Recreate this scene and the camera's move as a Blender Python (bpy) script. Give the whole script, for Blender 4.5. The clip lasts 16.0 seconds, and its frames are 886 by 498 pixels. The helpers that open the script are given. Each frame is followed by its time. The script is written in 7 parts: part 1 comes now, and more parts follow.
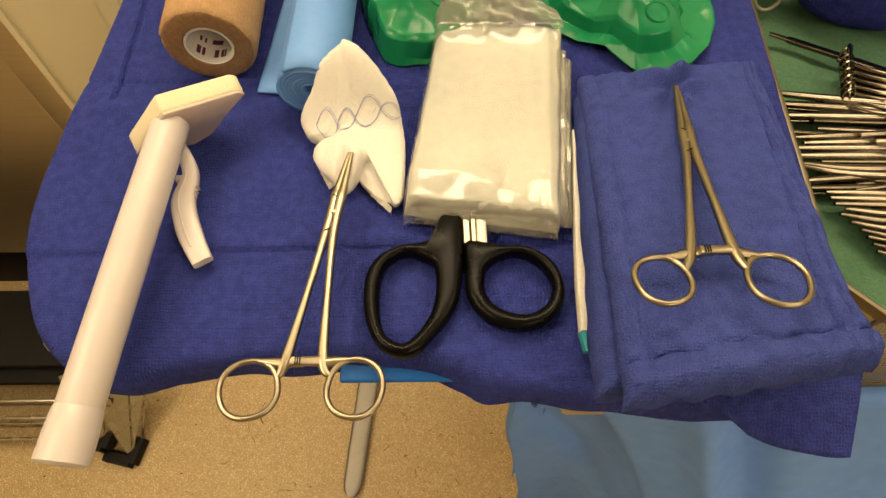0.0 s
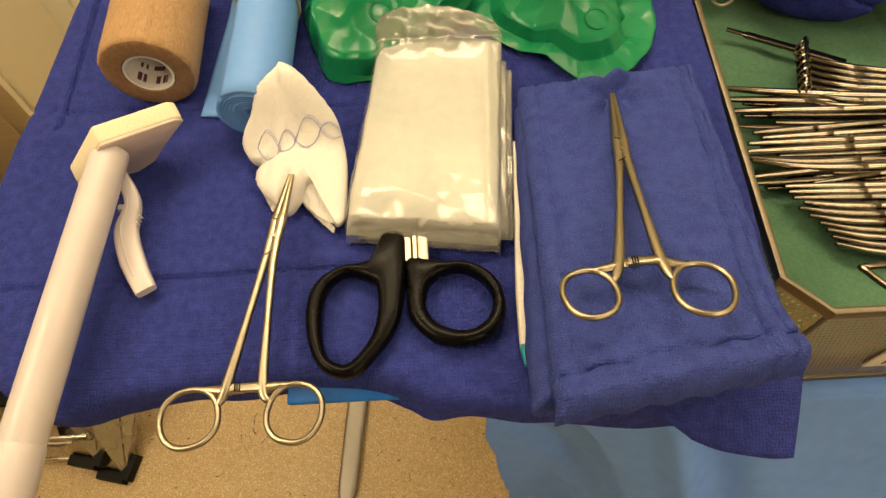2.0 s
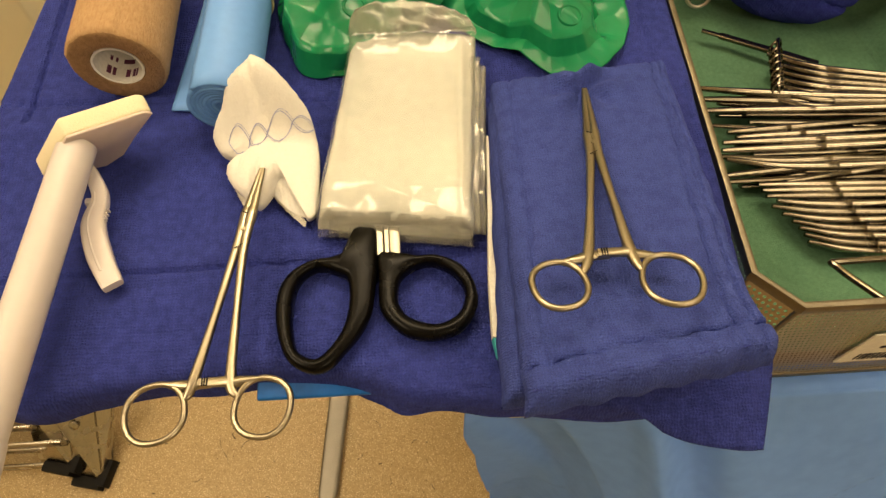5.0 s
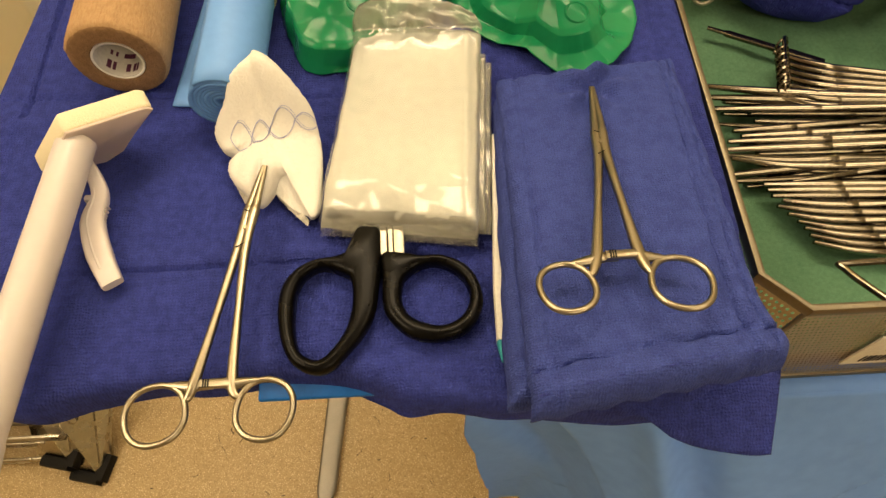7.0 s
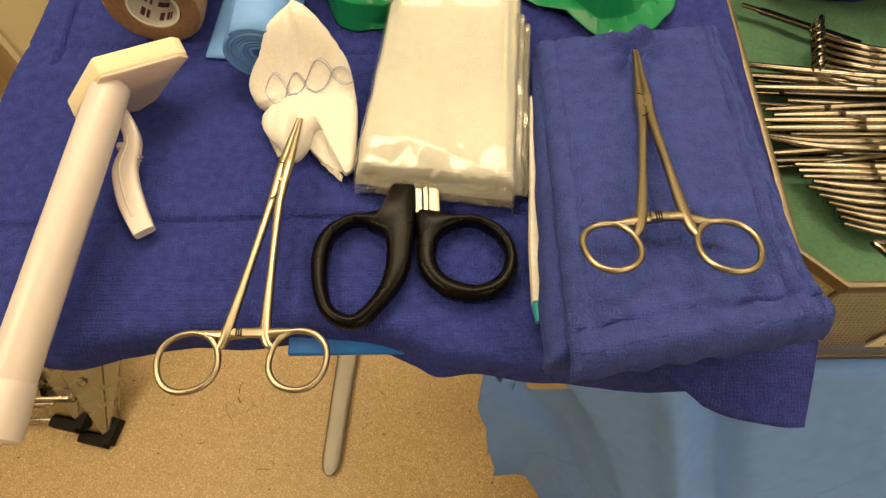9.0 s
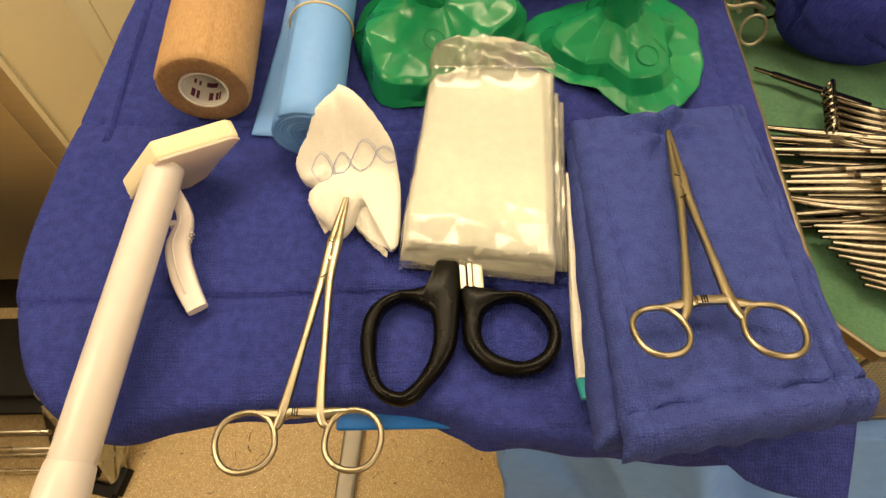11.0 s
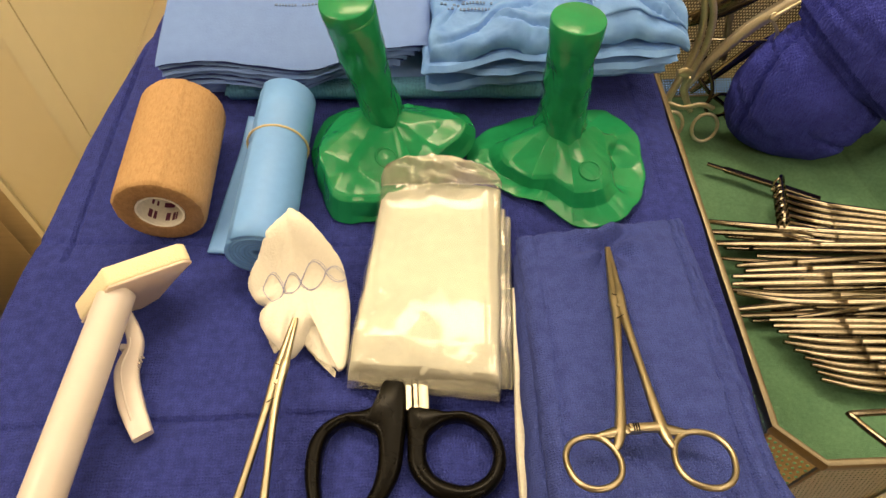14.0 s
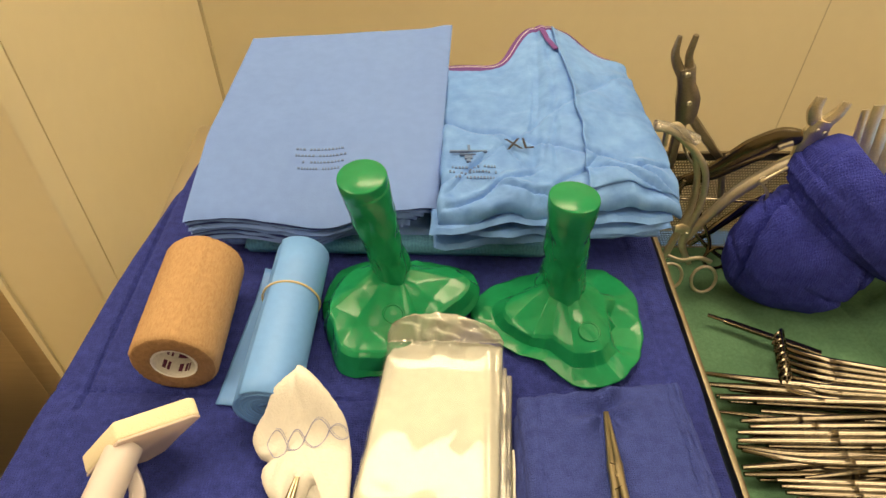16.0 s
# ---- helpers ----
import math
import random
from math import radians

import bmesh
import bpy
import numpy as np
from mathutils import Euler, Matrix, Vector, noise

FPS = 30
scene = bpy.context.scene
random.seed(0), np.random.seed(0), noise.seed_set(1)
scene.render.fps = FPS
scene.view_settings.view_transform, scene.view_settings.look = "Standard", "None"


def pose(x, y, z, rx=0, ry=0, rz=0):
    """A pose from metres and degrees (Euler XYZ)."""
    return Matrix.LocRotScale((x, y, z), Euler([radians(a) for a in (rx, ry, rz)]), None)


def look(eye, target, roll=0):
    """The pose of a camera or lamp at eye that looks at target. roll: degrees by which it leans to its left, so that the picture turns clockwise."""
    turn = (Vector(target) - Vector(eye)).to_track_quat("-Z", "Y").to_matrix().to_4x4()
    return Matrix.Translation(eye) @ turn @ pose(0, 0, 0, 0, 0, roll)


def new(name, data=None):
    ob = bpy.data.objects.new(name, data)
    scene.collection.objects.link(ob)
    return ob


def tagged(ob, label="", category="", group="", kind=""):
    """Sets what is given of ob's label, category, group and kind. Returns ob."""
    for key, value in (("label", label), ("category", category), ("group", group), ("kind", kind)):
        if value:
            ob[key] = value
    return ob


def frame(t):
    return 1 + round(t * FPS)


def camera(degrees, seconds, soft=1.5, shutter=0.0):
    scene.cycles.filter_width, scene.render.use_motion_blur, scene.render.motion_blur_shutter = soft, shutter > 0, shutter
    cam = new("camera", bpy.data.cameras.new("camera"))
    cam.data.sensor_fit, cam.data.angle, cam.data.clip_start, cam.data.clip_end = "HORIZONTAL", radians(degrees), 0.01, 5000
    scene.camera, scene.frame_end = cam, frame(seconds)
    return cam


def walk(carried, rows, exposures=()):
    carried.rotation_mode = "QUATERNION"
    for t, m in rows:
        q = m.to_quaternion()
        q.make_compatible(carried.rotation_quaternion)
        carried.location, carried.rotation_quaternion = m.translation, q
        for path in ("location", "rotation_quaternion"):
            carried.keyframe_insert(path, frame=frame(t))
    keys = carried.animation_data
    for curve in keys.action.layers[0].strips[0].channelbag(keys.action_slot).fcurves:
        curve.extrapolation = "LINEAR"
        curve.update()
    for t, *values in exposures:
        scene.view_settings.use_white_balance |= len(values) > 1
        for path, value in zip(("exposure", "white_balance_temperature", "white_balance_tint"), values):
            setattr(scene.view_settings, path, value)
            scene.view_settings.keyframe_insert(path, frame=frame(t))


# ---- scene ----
cam = camera(67.9, 16.0)
PATH = [
    (0, (0.009, 0.013, 1.414), (-0.013, 0.939, -0.358), -1.9),
    (0.5, (0.02, 0.017, 1.414), (0.019, 0.942, -0.36), -2.2),
    (1, (0.032, 0.018, 1.414), (0.027, 0.924, -0.369), -3.3),
    (1.5, (0.033, 0.019, 1.42), (0.02, 0.919, -0.366), -3.4),
    (2, (0.038, 0.02, 1.419), (0.022, 0.942, -0.356), -4.1),
    (2.5, (0.038, 0.019, 1.417), (0.025, 0.947, -0.354), -3.9),
    (3, (0.037, 0.017, 1.418), (0.027, 0.947, -0.352), -3.8),
    (3.5, (0.038, 0.015, 1.417), (0.034, 0.956, -0.347), -2.9),
    (4, (0.043, 0.018, 1.413), (0.078, 0.964, -0.349), -1.4),
    (4.5, (0.044, 0.015, 1.415), (0.077, 0.955, -0.35), -1.5),
    (7, (0.041, 0.02, 1.412), (0.077, 0.939, -0.364), -0.9),
    (7.5, (0.042, 0.02, 1.411), (0.071, 0.938, -0.366), -1.2),
    (8, (0.041, 0.02, 1.41), (0.063, 0.935, -0.368), -1.5),
    (8.5, (0.039, 0.018, 1.409), (0.053, 0.929, -0.372), -1.8),
    (9, (0.026, 0.012, 1.403), (0.045, 0.886, -0.396), 0.3),
    (11.5, (0.004, 0.028, 1.423), (0.024, 1.019, -0.314), 0.0),
    (12, (0.012, 0.029, 1.42), (0.065, 1.022, -0.315), 2.1),
    (12.5, (0.016, 0.028, 1.42), (0.069, 1.017, -0.318), 1.5),
    (13, (0.018, 0.03, 1.421), (0.058, 1.015, -0.319), 0.5),
    (13.5, (0.025, 0.039, 1.432), (0.091, 1.108, -0.257), 1.2),
    (14, (0.028, 0.044, 1.443), (0.083, 1.187, -0.197), 0.5),
    (14.5, (0.03, 0.05, 1.446), (0.073, 1.228, -0.17), 0.1),
    (15, (0.03, 0.053, 1.46), (0.073, 1.342, -0.069), 0.3),
    (15.5, (0.03, 0.053, 1.467), (0.068, 1.414, 0.002), 0.6),
    (16, (0.031, 0.05, 1.471), (0.064, 1.476, 0.069), 0.8),
]
walk(cam, [(t, look(eye, target, roll)) for t, eye, target, roll in PATH],
     exposures=[(0, -0.12, 6500, 10), (9.2, -0.08, 6500, 10), (11.5, 0.06, 6500, 10), (14, 0.05, 6550, 11), (15, 0.02, 6700, 13), (16, 0.0, 6500, 10)])

# All shapes below are drawn in table units of U metres.
U = 1.17
TOP = 0.95      # covered table top
BASE = 0.80     # inside bottom of the instrument basket

# ---- light: ceiling panels of the operating room, none in view ----
world = bpy.data.worlds.new("room_dark")
world.use_nodes = True
world.node_tree.nodes["Background"].inputs[0].default_value = (0.9, 0.85, 0.75, 1)
world.node_tree.nodes["Background"].inputs[1].default_value = 0.004
scene.world = world
CEILING = 2.45
LIGHT = (1.0, 0.78, 0.492)
# The last two are fill panels, added to brighten the right and the front.
PANELS = [(-0.10, 0.92, 1.1, 0.32, 27.2), (-1.00, 0.05, 0.6, 0.9, 21), (1.00, 0.35, 0.5, 0.9, 5), (1.10, -1.20, 1.1, 0.55, 18)]
for px, py, wide, deep, watts in PANELS:
    lamp = bpy.data.lights.new("unseen_panel_light", "AREA")
    lamp.shape, lamp.size, lamp.size_y, lamp.energy, lamp.color = "RECTANGLE", wide * U, deep * U, watts, LIGHT
    ob = new("unseen_panel_light", lamp)
    ob.matrix_world = pose(px * U, py * U, (CEILING - 0.02) * U)


# ---- materials ----
def material(name, color, rough=0.6, metal=0.0, color2=None, grain=40.0, mottling=0.5, bump=0.0, bump_scale=400.0,
             coat=0.0, sheen=0.0, ior=1.45, rough_var=0.0, weave=0.0, weave_scale=230.0, subsurface=0.0, transmission=0.0, specular=0.5):
    """A surface with colour mottled at two scales, fine relief and optional woven threads."""
    m = bpy.data.materials.new(name)
    m.use_nodes = True
    nt = m.node_tree
    n, link = nt.nodes, nt.links.new
    bsdf = n["Principled BSDF"]
    bsdf.inputs["Metallic"].default_value = metal
    bsdf.inputs["Specular IOR Level"].default_value = 0.12 if weave else specular
    bsdf.inputs["IOR"].default_value = ior
    bsdf.inputs["Coat Weight"].default_value = coat
    bsdf.inputs["Coat Roughness"].default_value = 0.12
    bsdf.inputs["Sheen Weight"].default_value = sheen
    bsdf.inputs["Transmission Weight"].default_value = transmission
    if subsurface:
        bsdf.inputs["Subsurface Weight"].default_value = subsurface
        bsdf.inputs["Subsurface Radius"].default_value = (0.006, 0.005, 0.004)
    tc = n.new("ShaderNodeTexCoord")
    a, b = n.new("ShaderNodeTexNoise"), n.new("ShaderNodeTexNoise")
    a.inputs["Scale"].default_value, a.inputs["Detail"].default_value = grain, 5
    b.inputs["Scale"].default_value, b.inputs["Detail"].default_value = grain * 12, 3
    for t in (a, b):
        link(tc.outputs["Object"], t.inputs["Vector"])
    mixn = n.new("ShaderNodeMath")
    mixn.operation = "MULTIPLY_ADD"
    link(b.outputs[0], mixn.inputs[0])
    mixn.inputs[1].default_value = 0.55
    half = n.new("ShaderNodeMath")
    half.operation = "MULTIPLY"
    half.inputs[1].default_value = 0.45
    link(a.outputs[0], half.inputs[0])
    link(half.outputs[0], mixn.inputs[2])
    ramp = n.new("ShaderNodeValToRGB")
    ramp.color_ramp.elements[0].position, ramp.color_ramp.elements[1].position = 0.5 - 0.25 * (1.2 - mottling), 0.5 + 0.25 * (1.2 - mottling)
    c2 = color2 or tuple(c * 0.8 for c in color)
    ramp.color_ramp.elements[0].color, ramp.color_ramp.elements[1].color = (*c2, 1), (*color, 1)
    link(mixn.outputs[0], ramp.inputs[0])
    link(ramp.outputs[0], bsdf.inputs["Base Color"])
    r = n.new("ShaderNodeMapRange")
    r.inputs["To Min"].default_value, r.inputs["To Max"].default_value = max(0.02, rough - rough_var), min(1, rough + rough_var)
    link(a.outputs[0], r.inputs["Value"])
    link(r.outputs[0], bsdf.inputs["Roughness"])
    last = None
    if weave:
        w1, w2 = n.new("ShaderNodeTexWave"), n.new("ShaderNodeTexWave")
        w1.bands_direction, w2.bands_direction = "X", "Y"
        for w in (w1, w2):
            w.inputs["Scale"].default_value, w.inputs["Distortion"].default_value = weave_scale, 7.0
            w.inputs["Detail"].default_value, w.inputs["Detail Scale"].default_value = 2, 1.5
            link(tc.outputs["Object"], w.inputs["Vector"])
        mul = n.new("ShaderNodeMath")
        mul.operation = "ADD"
        link(w1.outputs["Fac"], mul.inputs[0])
        link(w2.outputs["Fac"], mul.inputs[1])
        last = n.new("ShaderNodeBump")
        last.inputs["Strength"].default_value, last.inputs["Distance"].default_value = weave, 0.0006
        link(mul.outputs[0], last.inputs["Height"])
        dark = n.new("ShaderNodeMix")
        dark.data_type, dark.blend_type = "RGBA", "MULTIPLY"
        shade = n.new("ShaderNodeMapRange")
        shade.inputs["From Max"].default_value = 2.0
        shade.inputs["To Min"].default_value, shade.inputs["To Max"].default_value = 0.80, 1.10
        link(mul.outputs[0], shade.inputs["Value"])
        dark.inputs[0].default_value = 0.8
        link(ramp.outputs[0], dark.inputs[6])
        link(shade.outputs[0], dark.inputs[7])
        link(dark.outputs[2], bsdf.inputs["Base Color"])
    if bump:
        c = n.new("ShaderNodeTexNoise")
        c.inputs["Scale"].default_value, c.inputs["Detail"].default_value = bump_scale, 4
        link(tc.outputs["Object"], c.inputs["Vector"])
        bm_ = n.new("ShaderNodeBump")
        bm_.inputs["Strength"].default_value, bm_.inputs["Distance"].default_value = bump, 0.001
        link(c.outputs[0], bm_.inputs["Height"])
        if last:
            link(last.outputs[0], bm_.inputs["Normal"])
        last = bm_
    if last:
        link(last.outputs[0], bsdf.inputs["Normal"])
    return m


def perforated(name, color, step, hole, axis, metal=1.0, rough=0.35, tall=1.2):
    """A sheet with rows of round holes that let one see through; axis: the two object axes of the sheet."""
    m = material(name, color, rough, metal, grain=30, rough_var=0.05)
    nt = m.node_tree
    n, link = nt.nodes, nt.links.new
    bsdf, out = n["Principled BSDF"], n["Material Output"]
    tc, sep = n.new("ShaderNodeTexCoord"), n.new("ShaderNodeSeparateXYZ")
    link(tc.outputs["Object"], sep.inputs[0])

    def op(kind, p, q=None):
        node = n.new("ShaderNodeMath")
        node.operation = kind
        for i, v in enumerate((p, q)):
            if v is None:
                continue
            if isinstance(v, (int, float)):
                node.inputs[i].default_value = v
            else:
                link(v, node.inputs[i])
        return node.outputs[0]
    u, v = (op("DIVIDE", sep.outputs[k], step) for k in axis)
    row = op("FLOOR", op("DIVIDE", v, tall))
    shift = op("MULTIPLY", op("MODULO", op("ABSOLUTE", row), 2.0), 0.5)
    fu = op("SUBTRACT", op("FRACT", op("ADD", u, shift)), 0.5)
    fv = op("SUBTRACT", op("FRACT", op("DIVIDE", v, tall)), 0.5)
    d = op("SQRT", op("ADD", op("MULTIPLY", fu, fu), op("MULTIPLY", fv, fv)))
    inside = op("LESS_THAN", d, hole)
    clear, mix = n.new("ShaderNodeBsdfTransparent"), n.new("ShaderNodeMixShader")
    link(inside, mix.inputs[0])
    link(bsdf.outputs[0], mix.inputs[1])
    link(clear.outputs[0], mix.inputs[2])
    link(mix.outputs[0], out.inputs["Surface"])
    return m


def film(name, tint, clear, rough=0.08, relief=0.12):
    """Thin clear plastic: mostly see-through, with a glossy skin."""
    m = material(name, tint, rough, 0.0, grain=60, rough_var=0.05, bump=relief, bump_scale=45)
    nt = m.node_tree
    n, link = nt.nodes, nt.links.new
    bsdf, out = n["Principled BSDF"], n["Material Output"]
    gl, fr, gloss = n.new("ShaderNodeBsdfTransparent"), n.new("ShaderNodeMixShader"), n.new("ShaderNodeMixShader")
    shine, fres = n.new("ShaderNodeBsdfGlossy"), n.new("ShaderNodeFresnel")
    shine.inputs["Roughness"].default_value = rough
    fres.inputs["IOR"].default_value = 1.48
    if bsdf.inputs["Normal"].links:
        normal = bsdf.inputs["Normal"].links[0].from_socket
        link(normal, shine.inputs["Normal"])
        link(normal, fres.inputs["Normal"])
    link(fres.outputs[0], gloss.inputs[0])
    link(gl.outputs[0], gloss.inputs[1])
    link(shine.outputs[0], gloss.inputs[2])
    fr.inputs[0].default_value = clear
    link(bsdf.outputs[0], fr.inputs[1])
    link(gloss.outputs[0], fr.inputs[2])
    link(fr.outputs[0], out.inputs["Surface"])
    return m


def flooring():
    """Tan sheet floor with fine dark and pale chips and a few scuffs."""
    m = material("speckled_tan_vinyl", (0.50, 0.370, 0.190), 0.45, color2=(0.42, 0.305, 0.150), grain=60, bump=0.08, bump_scale=600, rough_var=0.08)
    nt = m.node_tree
    n, link = nt.nodes, nt.links.new
    bsdf = n["Principled BSDF"]
    source = bsdf.inputs["Base Color"].links[0].from_socket
    tc = n.new("ShaderNodeTexCoord")
    for scale, limit, color, keep, stretch in ((330, 0.40, (0.34, 0.235, 0.105), 0.42, (1, 1, 1)), (380, 0.33, (0.78, 0.64, 0.40), 0.45, (1, 1, 1)), (210, 0.20, (0.10, 0.065, 0.03), 0.86, (1, 1, 1)), (17, 0.06, (0.05, 0.035, 0.018), 0.5, (1, 2.8, 1)), (11, 0.035, (0.08, 0.055, 0.03), 0.45, (5, 1, 1))):
        v = n.new("ShaderNodeTexVoronoi")
        v.inputs["Scale"].default_value = scale
        mp = n.new("ShaderNodeMapping")
        mp.inputs["Scale"].default_value, mp.inputs["Rotation"].default_value = stretch, (0, 0, 0.7)
        link(tc.outputs["Object"], mp.inputs[0])
        link(mp.outputs[0], v.inputs["Vector"])
        near = n.new("ShaderNodeMath")
        near.operation = "LESS_THAN"
        near.inputs[1].default_value = limit
        link(v.outputs["Distance"], near.inputs[0])
        some = n.new("ShaderNodeSeparateColor")
        link(v.outputs["Color"], some.inputs[0])
        pick = n.new("ShaderNodeMath")
        pick.operation = "GREATER_THAN"
        pick.inputs[1].default_value = keep
        link(some.outputs[0], pick.inputs[0])
        both = n.new("ShaderNodeMath")
        both.operation = "MULTIPLY"
        link(near.outputs[0], both.inputs[0])
        link(pick.outputs[0], both.inputs[1])
        mix = n.new("ShaderNodeMix")
        mix.data_type = "RGBA"
        link(both.outputs[0], mix.inputs[0])
        link(source, mix.inputs[6])
        mix.inputs[7].default_value = (*color, 1)
        source = mix.outputs[2]
    link(source, bsdf.inputs["Base Color"])
    return m


def crepe(name, color, dark):
    """Crinkled elastic cloth: short threads along the roll with loose grain between."""
    m = material(name, color, 0.95, color2=tuple(0.8 * c for c in color), grain=260, mottling=0.7, specular=0.1)
    nt = m.node_tree
    n, link = nt.nodes, nt.links.new
    bsdf = n["Principled BSDF"]
    base = bsdf.inputs["Base Color"].links[0].from_socket
    tc, mp, t = n.new("ShaderNodeTexCoord"), n.new("ShaderNodeMapping"), n.new("ShaderNodeTexNoise")
    mp.inputs["Scale"].default_value = (1, 0.3, 1)
    t.inputs["Scale"].default_value, t.inputs["Detail"].default_value = 900, 4
    link(tc.outputs["Object"], mp.inputs[0])
    link(mp.outputs[0], t.inputs["Vector"])
    ramp = n.new("ShaderNodeMapRange")
    ramp.inputs["From Min"].default_value, ramp.inputs["From Max"].default_value = 0.36, 0.52
    link(t.outputs[0], ramp.inputs["Value"])
    mix = n.new("ShaderNodeMix")
    mix.data_type = "RGBA"
    link(ramp.outputs[0], mix.inputs[0])
    mix.inputs[6].default_value = (*dark, 1)
    link(base, mix.inputs[7])
    link(mix.outputs[2], bsdf.inputs["Base Color"])
    bump = n.new("ShaderNodeBump")
    bump.inputs["Strength"].default_value, bump.inputs["Distance"].default_value = 0.45, 0.001
    link(t.outputs[0], bump.inputs["Height"])
    link(bump.outputs[0], bsdf.inputs["Normal"])
    return m


def brushed(name, color, rough, axis_scale, dark=0.75):
    """Brushed or satin steel with streaks along one axis."""
    m = material(name, color, rough, 1.0, grain=20, rough_var=0.08)
    nt = m.node_tree
    n, link = nt.nodes, nt.links.new
    bsdf = n["Principled BSDF"]
    tc, mp, t = n.new("ShaderNodeTexCoord"), n.new("ShaderNodeMapping"), n.new("ShaderNodeTexNoise")
    mp.inputs["Scale"].default_value = axis_scale
    t.inputs["Scale"].default_value, t.inputs["Detail"].default_value = 6, 6
    link(tc.outputs["Object"], mp.inputs[0])
    link(mp.outputs[0], t.inputs["Vector"])
    ramp = n.new("ShaderNodeValToRGB")
    ramp.color_ramp.elements[0].color = (*[c * dark for c in color], 1)
    ramp.color_ramp.elements[1].color = (*color, 1)
    link(t.outputs[0], ramp.inputs[0])
    link(ramp.outputs[0], bsdf.inputs["Base Color"])
    return m


